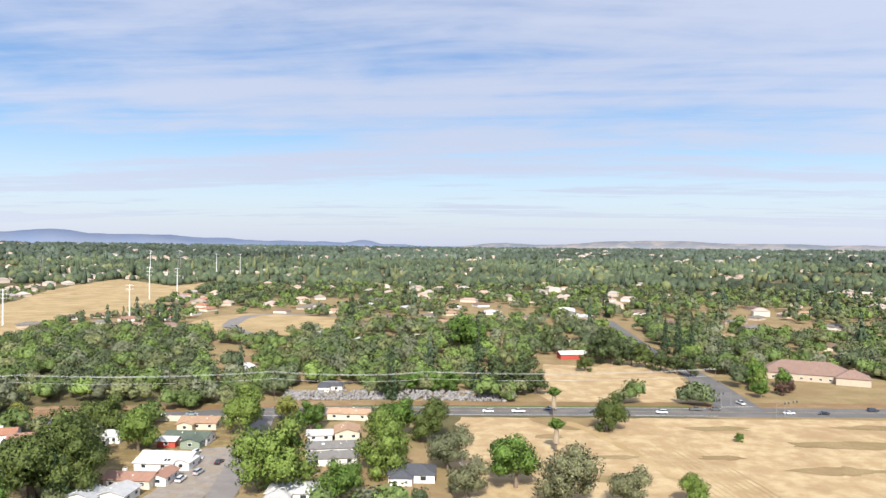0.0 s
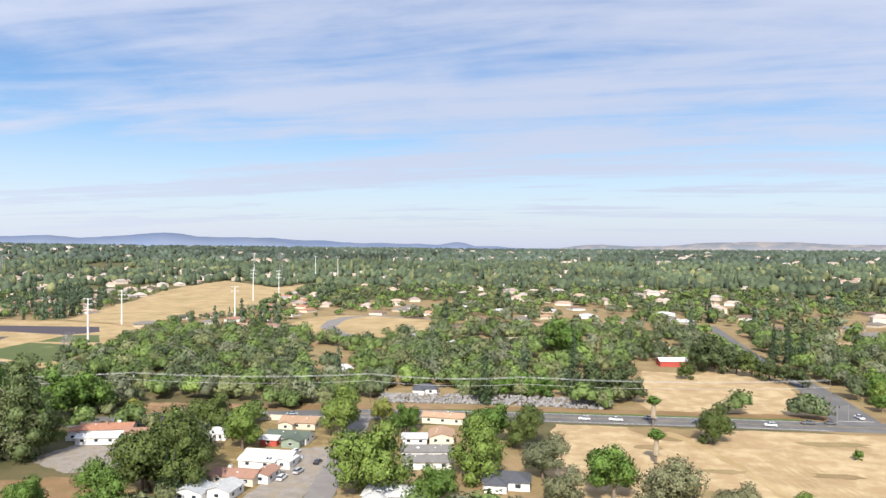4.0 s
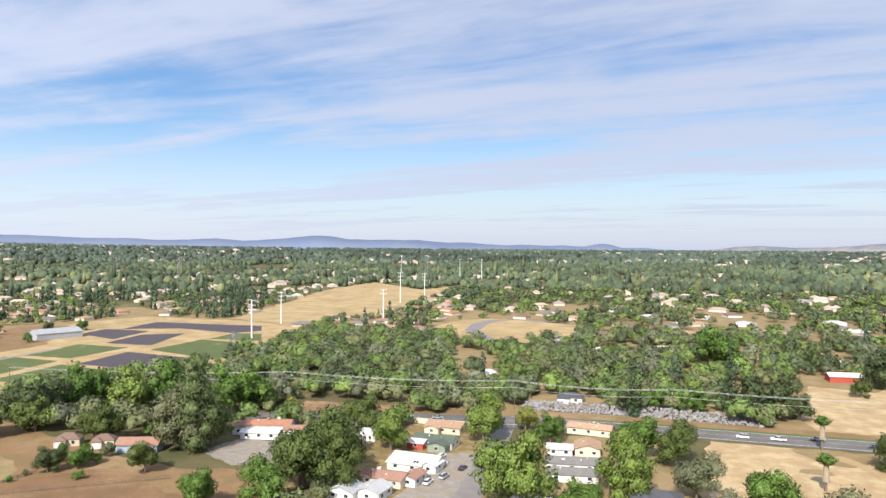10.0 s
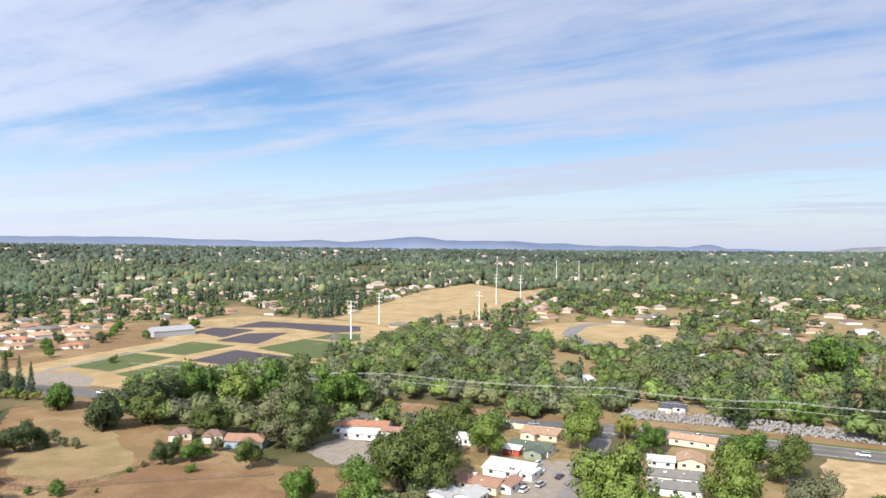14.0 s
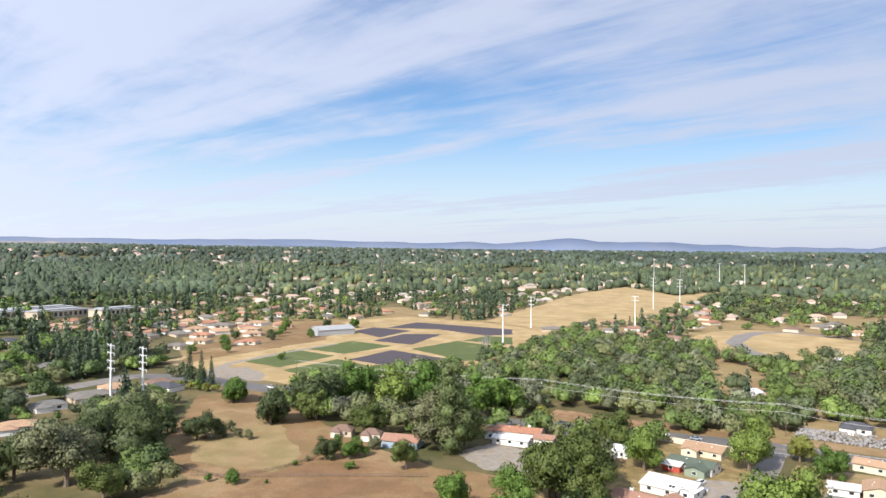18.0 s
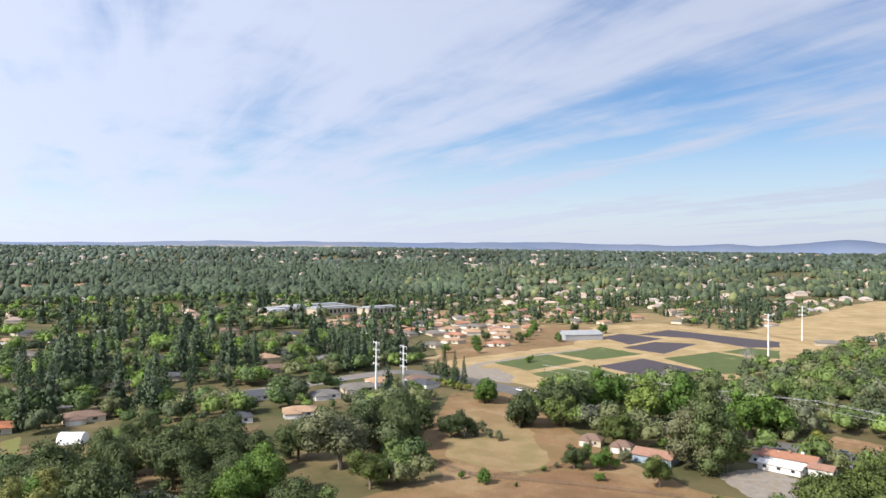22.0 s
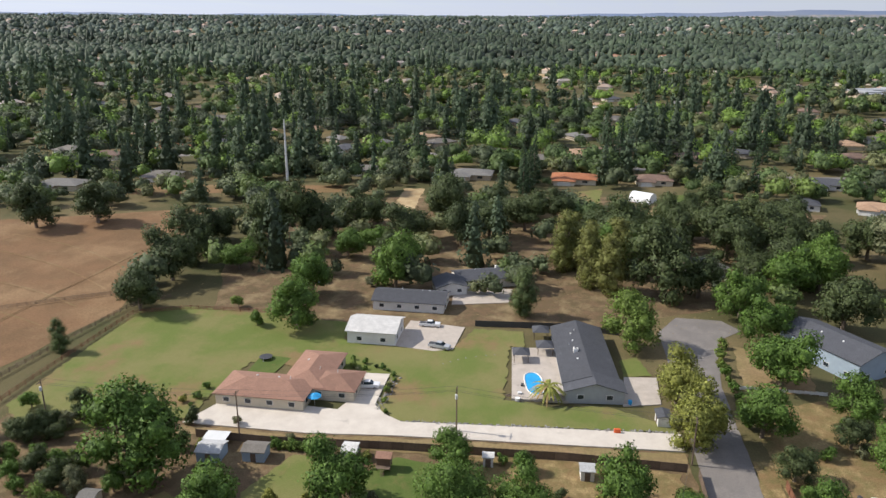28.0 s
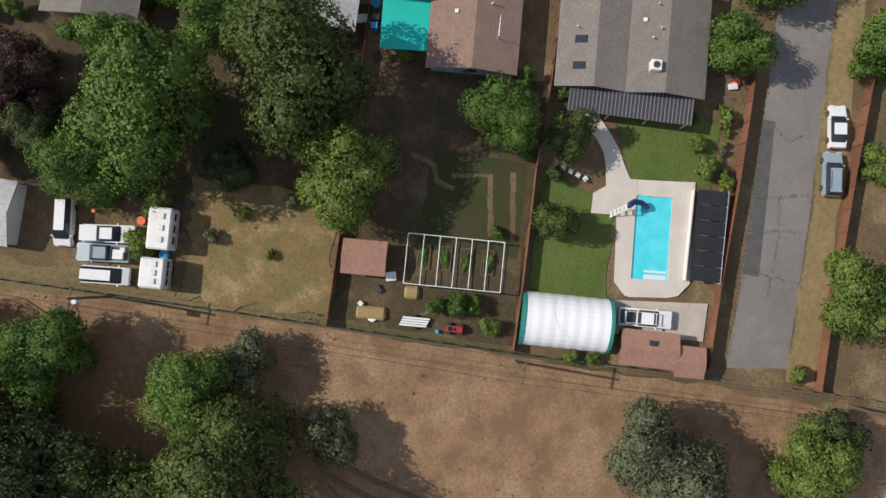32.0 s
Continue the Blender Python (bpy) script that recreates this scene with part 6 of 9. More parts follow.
def slab(pts, mat="drive", label="concrete driveway", cat="driveway", thick=0.05):
    return patch("driveway" if cat == "driveway" else cat, pts, mat, label, cat, edge=0, thick=thick)


# under the yard trees part of the shade comes from the soil colour
patch("garden_soil", [(-26, -7), (-26, 12.3), (3, 13.2), (3.6, -6.4)], "shade_yard", "trodden garden soil with leaf litter, darkened as in shade", "garden", edge=0.3)
patch("garden_soil", [(-31, -50), (-31, -8), (-7, -7), (-5, -40), (-5, -55)], "shade_yard", "leaf litter under the yard trees, darkened as in shade", "garden", edge=0.5)
patch("yard_grass", [(-9, -24), (-9, -8), (3.2, -6.8), (4.4, -22)], "dry_yard", "patchy dry ground in a back yard", "yard", edge=0.8, step=1.5)
patch("garden_soil", [(-126, -16), (-96, -16), (-96, 26), (-124, 27)], "dry_yard", "dry leaf-strewn back yard", "garden", edge=0.5)
# the shade over this grass is in its dark colour
lawn([(-16.5, 1.5), (-16.8, 11.6), (-6.2, 12.2), (-5.4, 1.0)], "shade_grass", "back garden grass with tree shade in its colour")
for line in ([(-14.0, 3.7), (-14.7, 7.8), (-8.2, 9.0)], [(-15.6, -1.0), (-14.8, 1.6), (-13.2, 2.2), (-12.6, 4.2)], [(-15.5, 10.2), (-8.0, 11.4)]):
    patch("garden_path", ribbon(line, 0.3), "yard", "narrow trodden path edged with stones", "path", edge=0.08, step=0.8)
lawn([(-24.2, 19.6), (-24.5, 31.5), (-17.4, 31.5), (-17.2, 22.6), (-20.5, 21.2)], "lawn_lush", "mown lawn beside a swimming pool")
lawn([(-17, 13.4), (-14.5, 19), (-12.6, 21.8), (-6, 22.0), (-3.6, 22.6), (-3.4, 13.9)], "lawn_lush", "shaded lawn beside a swimming pool")
lawn([(-47.7, -2.3), (-48.9, 10.5), (-40.9, 11.2), (-40.7, 5.8), (-39.8, -0.9)], "lawn_lush", "green front lawn with worn edges")
lawn([(-49.2, 19.0), (-50.0, 29.3), (-41.4, 29.8), (-38.5, 29.0), (-38.5, 20.8), (-43.5, 19.2)], "lawn_lush", "green front lawn")
lawn([(-47.3, -19.8), (-48.3, -10.3), (-36.8, -8.9), (-38.1, -14.3), (-40.3, -18.7)], "lawn_lush", "green front lawn with dry edges")
lawn([(-43, -57), (-43, -49.5), (-37, -49.5), (-36.7, -57)], "lawn", "small patchy front lawn")
lawn([(-79.1, -23.2), (-78.3, -20.8), (-64.1, -17.8), (-64.3, -22.8)], "lawn_lush", "strip of green lawn beside a driveway")
lawn([(-69.5, -61.5), (-69.0, -54.3), (-64.7, -52.6), (-62.5, -60.8)], "lawn_lush", "small green front lawn")
lawn([(-93.0, -69.0), (-101, -62.5), (-96, -50.0), (-83.6, -54.5), (-84, -64)], "lawn", "shaded back lawn")
lawn([(-103.3, -49.3), (-116, -44.6), (-116, -36), (-104.0, -34.9), (-90.3, -34.6), (-91.0, -46.5)], "lawn", "dry yellowing back lawn")
lawn([(-112.0, -30.8), (-119.0, -25.3), (-118, -15), (-99.3, -14.3), (-94.2, -28.4)], "lawn_lush", "green back lawn")
lawn([(-121, -112), (-137, -113), (-174, -115), (-180, -104), (-180.5, -77), (-178, -52), (-168, -52), (-166, -24), (-181, -20), (-182, -7), (-172, -6), (-172, -9.5), (-144.5, -8), (-143.8, 4), (-146, 14), (-140, 27.6), (-138.2, 27.6), (-131.5, -28.5), (-136, -34), (-150, -35), (-151, -70), (-124, -72), (-112, -100)], "lawn", "wide lawn, green with browned patches", 0.5)
lawn([(-169.4, 17.6), (-171.8, 21.7), (-162.6, 24.7), (-160.5, 18.2)], "lawn", "small side lawn")
lawn([(-160, 44.5), (-160, 60), (-178, 62), (-183, 46)], "paddock", "dry front lawn", 0.4)
slab([(-122.3, -71.5), (-133.8, -67.0), (-133.7, -49.8), (-133.5, -42.0), (-139.6, -40.3), (-150.7, -41.4), (-151.2, -35.3), (-137, -34.8), (-133.5, -31.5), (-131.4, -27.5), (-137.8, 28.3), (-131.6, 28.5), (-126, -28), (-123.5, -45)], "concrete", "long pale concrete driveway", thick=0.1)
patch("verge_drive", [(-121.5, -71), (-122.8, -45), (-125.2, -28), (-131, 28.4), (-126, 28.2), (-120.5, -28), (-118.5, -52), (-118.5, -71)], "paddock", "strip of dry grass along the driveway", "verge", edge=0.4)
slab([(-166.5, -38.8), (-183.2, -38.0), (-181.4, -22.6), (-167.5, -23.2), (-165.4, -27.9)], "drive", "tan concrete parking pad")
slab([(-160.5, 18.2), (-161.7, 25.7), (-149.3, 25.6), (-146.8, 17.5)], "drive", "concrete driveway beside the house")
slab([(-212, -31), (-213, -13), (-201.8, -13), (-196.9, -29.1)], "drive", "worn concrete forecourt")
slab([(-49.5, 11.6), (-49.4, 18.6), (-41.4, 19.1), (-41.2, 12.0)], "drive", "concrete driveway with two cars")
slab([(-47.9, -10.0), (-48.1, -2.6), (-40.4, -1.8), (-40.2, -8.8)], "drive", "tan concrete driveway")
slab([(-69.9, -49.5), (-71.2, -45.0), (-64.1, -43.6), (-63.8, -48.7)], "drive", "pinkish concrete driveway")
patch("front_bed", [(-71.2, -44.6), (-74.2, -35.4), (-66.5, -34.8), (-63.6, -37), (-63.6, -43.4)], "shade_yard", "bare brown front garden bed", "garden bed", edge=0.1)
slab([(-80.8, -31.9), (-80.6, -24.3), (-64.9, -23.6), (-64.5, -27.8), (-72, -30.5)], "drive", "concrete driveway with parked cars")
slab([(-76, 12.6), (-76, 18.4), (-66.2, 18.2), (-66, 12.6)], "drive", "concrete driveway")
patch("dirt_drive", [(-46.9, -27.4), (-46.9, -20.0), (-40.1, -18.9), (-39.7, -27.0)], "gravel", "gravel driveway", "driveway", edge=0.3)
patch("gravel_strip", [(-52.2, 0), (-52.7, 10.5), (-50.6, 11.5), (-50.0, 0)], "gravel", "pale gravel strip beside the street", "road shoulder", edge=0.3)
slab(ribbon([(-23.4, 17.2), (-22.4, 17.9), (-21.2, 19.1), (-19.8, 20.2), (-18.2, 20.9), (-16.6, 21.5), (-15.4, 22.2)], [0.9, 0.85, 0.8, 0.85, 1.0, 1.3, 1.8]), "concrete", "curved concrete garden path", "path")
deck = pose(-11.1, 26.1, 0, 0, 0, 95.6)


def deck_piece(pts):
    slab([tuple((deck @ Vector((px, py, 0)))[:2]) for px, py in pts], "concrete", "tan concrete pool deck", "pool deck", 0.12)


deck_piece([(-1.95, -4.5), (-1.95, 4.5), (-2.0, 6.2), (-3.9, 6.2), (-6.6, 4.4), (-6.7, 2.2), (-3.9, 2.2), (-3.7, -5.0), (-2.5, -6.4), (-1.95, -6.5)])
deck_piece([(1.95, -6.3), (3.2, -6.0), (4.4, -4.6), (4.3, 6.4), (1.95, 6.3)])
deck_piece([(-1.95, 4.5), (1.95, 4.5), (1.95, 6.3), (-1.95, 6.2)])
deck_piece([(-1.95, -6.5), (1.95, -6.3), (1.95, -4.5), (-1.95, -4.5)])
slab([(-3.8, 23.0), (-5.2, 33.2), (-1.1, 33.3), (-0.3, 23.6)], "drive", "worn concrete pad behind the tent", "parking pad")
slab([(-39.6, 20.8), (-39.2, 30.2), (-38.2, 30.2), (-38.4, 20.8)], "concrete", "narrow concrete walk", "path")

# swimming pool set into the deck
def pool(name, x, y, w, d, turn, mat, label, coping=True, tall=0.0):
    ob = thing(name, label, "pool", pose(x, y, 0, 0, 0, turn))
    bm = boxes((0, 0, 0.02, w, d, 0.10 + tall))
    part("water", bm, M[mat], ob, "clear bright water")
    if coping:
        e = 0.35
        part("coping", boxes((0, d / 2 + e / 2, 0.02, w + 2 * e, e, 0.14 + tall), (0, -d / 2 - e / 2, 0.02, w + 2 * e, e, 0.14 + tall), (w / 2 + e / 2, 0, 0.02, e, d, 0.14 + tall), (-w / 2 - e / 2, 0, 0.02, e, d, 0.14 + tall)), M["concrete"], ob)
    return ob


p1 = pool("swimming_pool", -11.1, 26.1, 3.9, 9.0, 95.6, "pool", "turquoise rectangular swimming pool in a concrete deck")
part("steps", boxes((0.6, -4.2, 0.115, 2.4, 0.5, 0.012), (0.6, -3.6, 0.115, 2.4, 0.25, 0.010)), M["skylight"], p1, "pale pool steps")
sl = thing("pool_slide", "white pool slide with a dark blue chute", "pool slide", pose(-13.5, 22.4, 0.12, 0, 0, 100))
bm = bmesh.new()
chute = [Vector((2.7, 0.2, 0.5)), Vector((2.0, 0.7, 0.9)), Vector((1.1, 0.8, 1.4)), Vector((0.3, 0.3, 1.9))]
for a, b in zip(chute, chute[1:]):
    tube(bm, a, b, 0.32, 0.32, 8)
part("chute", bm, material("dark_blue_plastic", (0.02, 0.03, 0.12), 0.35, other=(0.03, 0.04, 0.15), scale=2), sl)
for sy in (-0.3, 0.3):
    part("ladder_rail", tube(bmesh.new(), (-1.3, sy - 0.5, 0), (0.2, sy + 0.2, 2.1), 0.04), M["white"], sl)
for i in range(5):
    k = (i + 0.5) / 5
    part("rung", boxes((-1.3 + 1.5 * k, -0.5 + 0.7 * k, 2.1 * k, 0.22, 0.66, 0.05)), M["white"], sl)
tc = thing("teal_canopy", "flat teal cloth canopy over a patio", "canopy", pose(-28.8, -3.8, 0, 0, 0, 95.8))
part("cloth", boxes((0, 0, 2.3, 5.4, 5.6, 0.05), bevel=0.02), M["teal"], tc)
for sx in (-2.6, 2.6):
    for sy in (-2.7, 2.7):
        part("post", tube(bmesh.new(), (sx, sy, 0), (sx, sy, 2.3), 0.05), M["steel"], tc)
bp = thing("backyard_pool", "blue oval pool in a raised wooden deck", "pool", pose(-152.6, -1.9, 0, 0, 0, 12))
oval = [(math.cos(i * math.pi / 14) * 5.2, math.sin(i * math.pi / 14) * (2.3 + 0.35 * math.cos(i * math.pi / 7))) for i in range(28)]
part("water", prism(bmesh.new(), oval, 0.02, 0.60), M["deep_pool"], bp, "clear blue water")
bm = bmesh.new()
for (ax, ay), (bx, by) in zip(oval, oval[1:] + oval[:1]):
    tube(bm, (ax * 1.03, ay * 1.05, 0.6), (bx * 1.03, by * 1.05, 0.6), 0.16, 0.16, 6)
part("coping", bm, M["white"], bp, "pale rounded pool rim")
slab([(-170.7, -8.8), (-172.5, 3), (-146.0, 6), (-144.9, -6.2)], "drive", "brown deck round a blue pool", "deck", 0.35)

# fabric garage: a ribbed tunnel with open gable ends
tn = thing("fabric_garage", "white arched fabric garage with green end trim", "garage tent", pose(-0.6, 18.3, 0, 0, 0, 94.2))


def tunnel(half, height, x0, x1, nx, sag, cap=False):
    bm, na = bmesh.new(), 14
    rows = []
    for i in range(nx + 1):
        x = x0 + (x1 - x0) * i / nx
        puff = 1 - sag * (1 if i % 2 else 0)
        rows.append([bm.verts.new((x, -math.cos(math.pi * j / na) * half * puff, (math.sin(math.pi * j / na) ** 0.8) * height * puff)) for j in range(na + 1)])
    for p, q in zip(rows, rows[1:]):
        for j in range(na):
            bm.faces.new((p[j], q[j], q[j + 1], p[j + 1]))
    if cap:
        for rw in (rows[0], rows[-1]):
            bm.faces.new(rw)
    return bm


part("cover", tunnel(2.9, 3.3, -4.4, 4.4, 14, 0.012, True), M["tentcloth"], tn)
for x0 in (-4.75, 4.4):
    part("end_trim", tunnel(2.95, 3.34, x0, x0 + 0.38, 1, 0, True), M["trimteal"], tn, "dark green end band")
tagged(tn, group="")

# patio roof of ribbed metal
pr = thing("patio_cover", "ribbed dark metal patio roof on posts", "patio roof", pose(-24.6, 21.0, 0, 0, 0, 92.7))
part("sheet", boxes((0, 0, 2.5, 13.2, 3.3, 0.04)), M["dark"], pr)
rib = to_mesh(boxes((0, 0, 0, 0.1, 3.3, 0.06)), "rib", material("grey_roof_rib", (0.22, 0.21, 0.22), 0.5, other=(0.16, 0.15, 0.16), scale=2))
for i in range(33):
    part("rib", rib, None, pr, m=Matrix.Translation((-6.5 + i * 13 / 32, 0, 2.54)))
for i in range(4):
    part("post", boxes((-6.2 + i * 4.1, -1.5, 0, 0.1, 0.1, 2.5)), M["white"], pr)
# black solar panels on a low frame beside the pool
BLACK_PANEL = material("black_solar_panel", (0.012, 0.012, 0.014), 0.55, other=(0.02, 0.02, 0.022), scale=1.5, amount=0.5)
sp = thing("solar_rack", "row of black solar pool panels on a low frame", "solar panels", pose(-12.2, 31.6, 0, 0, 0, 93.5))
part("frame", boxes((-1.75, 0, 0, 0.12, 9.8, 1.0), (1.6, 0, 0, 0.12, 9.8, 1.9)), M["white"], sp)
for i in range(6):
    part("panel", boxes((-0.05, -4.05 + i * 1.62, 1.9, 3.2, 1.54, 0.06)), BLACK_PANEL, sp)

# sheds and small outbuildings


def shed(x, y, w, d, turn, roof, wall, label, h=2.2, name="shed"):
    s = thing(name, label, "shed", pose(x, y, 0, 0, 0, turn))
    wing(s, 0, 0, w, d, 0, roof, wall, h, 0.3, over=0.25, windows=False)
    part("door", boxes((0, -d / 2 - 0.03, 0.05, 1.0, 0.06, 1.85)), M["wood"], s)
    return s


s = shed(0.6, 27.2, 5.6, 3.3, 94, "rusty", "brown", "brown shingled shed with a skylight", 2.2)
part("skylight", boxes((0.3, 0.6, 2.62, 0.9, 0.7, 0.12)), M["glass"], s)
shed(1.2, 31.6, 2.6, 2.8, 94, "rusty", "brown", "small brown shingled shed by the fence")
shed(-3.6, -3.8, 4.2, 3.2, 95, "rusty", "brown", "brown wooden workshop shed with tools")
shed(-1.5, -43.5, 4.5, 6.5, 92, "pale", "white", "pale metal-roofed shed beside parked cars")
shed(-112.5, -59.5, 4.5, 4, 95, "pale", "paleblue", "weathered blue-white shed by the fence")
shed(-114.0, -51.3, 4.2, 3.4, 95, "taupe", "paleblue", "pale blue garden shed by the fence")
shed(-117.4, -33.8, 2.6, 3.2, 95, "white", "white", "white garden shed by the board fence")
shed(-95.2, -72.7, 2.8, 2.6, 95, "grey", "cream", "small grey-roofed garden shed on a lawn")
shed(-86.0, -82.5, 5, 6, 95, "grey", "grey", "grey shed beside the trees")
shed(-120.0, -8.0, 1.8, 1.6, 95, "white", "white", "small white garden shed under trees")
shed(-119.6, 10.0, 2.4, 2.4, 95, "pale", "white", "small pale shed by the fence")
shed(-96.5, 28.0, 3.2, 3.8, 95, "red", "white", "red-roofed white garden shed by the street")
shed(-99.8, 18.4, 3.4, 2.6, 95, "bluegrey", "paleblue", "pale blue lean-to behind the house")
shed(-90.3, 10.7, 2.2, 3, 95, "grey", "white", "narrow grey shed beside the house")
shed(-141.6, 25.2, 3.4, 2.6, 5, "slate", "white", "black and white garden shed by the drive")
shed(-207.5, -74, 3, 3, 95, "grey", "paleblue", "small blue-grey shed under the trees")
cp = thing("carport", "white metal carport over two parked cars", "carport", pose(-66.3, -66.2, 0, 0, 0, 95))
for sy in (-1, 1):
    for i in range(9):
        part("sheet", boxes((0, sy * (0.2 + i * 0.34), 2.75 - i * 0.06, 6.4, 0.335, 0.05)), M["white"], cp)
for sx in (-2.9, 0, 2.9):
    for sy in (-2.7, 2.7):
        part("post", boxes((sx, sy, 0, 0.08, 0.08, 2.3)), M["white"], cp)
cp2 = thing("carport", "grey lean-to carport beside a house", "carport", pose(-77.0, -72.6, 0, 0, 0, 95))
part("sheet", boxes((0, 0, 2.3, 4.6, 6.5, 0.08)), M["steel"], cp2)
for sx in (-2.1, 2.1):
    for sy in (-3, 3):
        part("post", boxes((sx, sy, 0, 0.09, 0.09, 2.3)), M["wood"], cp2)
for x, y, w in ((-164.3, -6.0, 4.0), (-169.5, -0.6, 4.2), (-178.5, -2.2, 4.2)):
    gz = thing("gazebo", "dark grey pyramid-roofed garden gazebo", "gazebo", pose(x, y, 0.3, 0, 0, 98), "gazebos by the pool")
    bm = bmesh.new()
    bmesh.ops.create_cone(bm, cap_ends=True, segments=4, radius1=w * 0.74, radius2=0.3, depth=1.1, matrix=Matrix.Translation((0, 0, 2.9)) @ Matrix.Rotation(radians(45), 4, "Z"))
    part("roof", bm, ROOF["slate"], gz)
    for sx in (-1, 1):
        for sy in (-1, 1):
            part("post", boxes((sx * w * 0.42, sy * w * 0.42, 0, 0.14, 0.14, 2.4)), M["wood"], gz)
um = thing("patio_umbrella", "bright blue patio umbrella beside the house", "umbrella", pose(-134.6, -47.5, 0))
bm = bmesh.new()
bmesh.ops.create_cone(bm, cap_ends=True, segments=8, radius1=1.6, radius2=0.08, depth=0.6, matrix=Matrix.Translation((0, 0, 2.5)))
part("canopy", bm, M["blue"], um)
part("pole", tube(bmesh.new(), (0, 0, 0), (0, 0, 2.8), 0.04), M["steel"], um)
tp = thing("tarp_cover", "white and blue tarps stretched over a patio", "tarp", pose(-86.0, -46.6, 0, 0, 0, 97))
part("white_tarp", boxes((-1.6, 0, 2.2, 2.6, 5.0, 0.04)), M["tentcloth"], tp)
part("blue_tarp", boxes((1.0, -0.8, 2.26, 2.4, 3.6, 0.04)), M["blue"], tp)
for sx in (-2.7, 2.1):
    for sy in (-2.3, 2.3):
        part("post", boxes((sx, sy, 0, 0.09, 0.09, 2.25)), M["wood"], tp)
wt = thing("awning", "white awning beside the blue house", "awning", pose(-89.6, 14.9, 0, 0, 0, 98))
part("sheet", boxes((0, 0, 2.3, 3.4, 6.2, 0.06)), M["white"], wt)
for sx in (-1.6, 1.6):
    for sy in (-3, 3):
        part("post", boxes((sx, sy, 0, 0.08, 0.08, 2.3)), M["white"], wt)
# timber lattice over vegetable beds
pg = thing("pergola", "white pipe pergola over vegetable beds", "garden frame", pose(-4.7, 5.6, 0, 0, 0, 94.5))
for i in range(7):
    x = -5.1 + i * 1.7
    part("crossbar", tube(bmesh.new(), (x, -2.65, 2.0), (x, 2.65, 2.0), 0.05), M["white"], pg)
    for sy in (-2.65, 2.65):
        part("post", tube(bmesh.new(), (x, sy, 0), (x, sy, 2.0), 0.04), M["white"], pg)
for sy in (-2.65, 2.65):
    part("rail", tube(bmesh.new(), (-5.1, sy, 2.0), (5.1, sy, 2.0), 0.05), M["white"], pg)
for i in range(4):
    bx = -3.3 + i * 2.3
    bed = thing("raised_bed", "raised timber bed with leafy vegetables", "garden bed", pose(-4.7, 5.6, 0, 0, 0, 94.5) @ pose(bx, 0.4, 0), "vegetable beds")
    part("frame", boxes((0, 1.3, 0, 1.3, 0.08, 0.35), (0, -1.3, 0, 1.3, 0.08, 0.35), (0.65, 0, 0, 0.08, 2.6, 0.35), (-0.65, 0, 0, 0.08, 2.6, 0.35)), M["wood"], bed)
    part("soil", boxes((0, 0, 0.02, 1.22, 2.5, 0.28)), M["shade_yard"], bed)
    part("plants", crown_mesh("plants", "broad", 700, 0.17, 50 + i, LEAF["g"]), None, bed, m=Matrix.Translation((0, 0, 0.4)) @ Matrix.Diagonal((0.6, 1.2, 0.35, 1)))
for x, y, r in ((0.2, 4.6, 1.1), (-0.2, 6.6, 1.4), (-0.6, 8.4, 1.2), (1.4, 10.6, 1.2), (-8.8, 9.5, 0.9), (3.0, 19.5, 0.9), (2.8, 22.0, 0.9), (-21.8, 29.2, 1.0), (-19.6, 30.4, 1.3), (-24.6, 28, 0.9), (-14.5, 32.6, 0.8), (-18, 33.0, 0.9), (-26, -3.5, 1.0), (0.5, 43.6, 1.1), (-0.8, -27.5, 1.6), (-5, -26.5, 1.8), (-63, -58, 0.9), (-63.5, -55, 0.9), (-63.2, -53.4, 0.7), (-71.5, 22.5, 1.3), (-80, 28.6, 1.4)):
    tree(x, y, r, "g" if (x * 7) % 3 > 1 else "b", 2, "garden shrubs")

# fences


def fence(line, label, h=1.8, mat="wood", rail=False, step=2.4, group="fences"):
    """Posts with board panels, or with open rails."""
    total = thing("fence", label, "fence", None, group)
    i = 0
    for (ax, ay), (bx, by) in zip(line, line[1:]):
        ln = math.hypot(bx - ax, by - ay)
        n = max(1, round(ln / step))
        ang = math.atan2(by - ay, bx - ax)
        w = ln / n
        post = to_mesh(boxes((0, 0, 0, 0.12, 0.12, h + 0.06)), "post", M[mat])
        if rail:
            bar = to_mesh(boxes((w / 2, 0, 0, w, 0.05, 0.13)), "rail", M[mat])
        else:
            # one sheet of overlapping boards with an uneven top
            nb, pm = max(4, int(w / 0.3)), bmesh.new()
            ring = []
            for j in range(nb):
                o, t = 0.012 * (j % 2), h - 0.03 * ((j * 7 + i) % 3)
                for x in (j * w / nb, (j + 1) * w / nb):
                    ring.append([pm.verts.new((x, y + o, z)) for y, z in ((-0.014, 0.04), (0.014, 0.04), (0.014, t), (-0.014, t))])
            for p, q in zip(ring, ring[1:]):
                for e in range(4):
                    pm.faces.new((p[e], p[(e + 1) % 4], q[(e + 1) % 4], q[e]))
            pm.faces.new(ring[0])
            pm.faces.new(ring[-1][::-1])
            pm = to_mesh(pm, "panel", M[mat])
        for k in range(n):
            m = Matrix.Translation((ax + (bx - ax) * k / n, ay + (by - ay) * k / n, 0)) @ Matrix.Rotation(ang, 4, "Z")
            if rail:
                for z in (0.4, 0.78, 1.16):
                    if z < h:
                        part("rail", bar, None, total, m=m @ Matrix.Translation((0, 0, z)))
            else:
                part("panel", pm, None, total, m=m)
            part("post", post, None, total, m=m @ Matrix.Translation((0, 0.07, 0)))
            i += 1
    return total


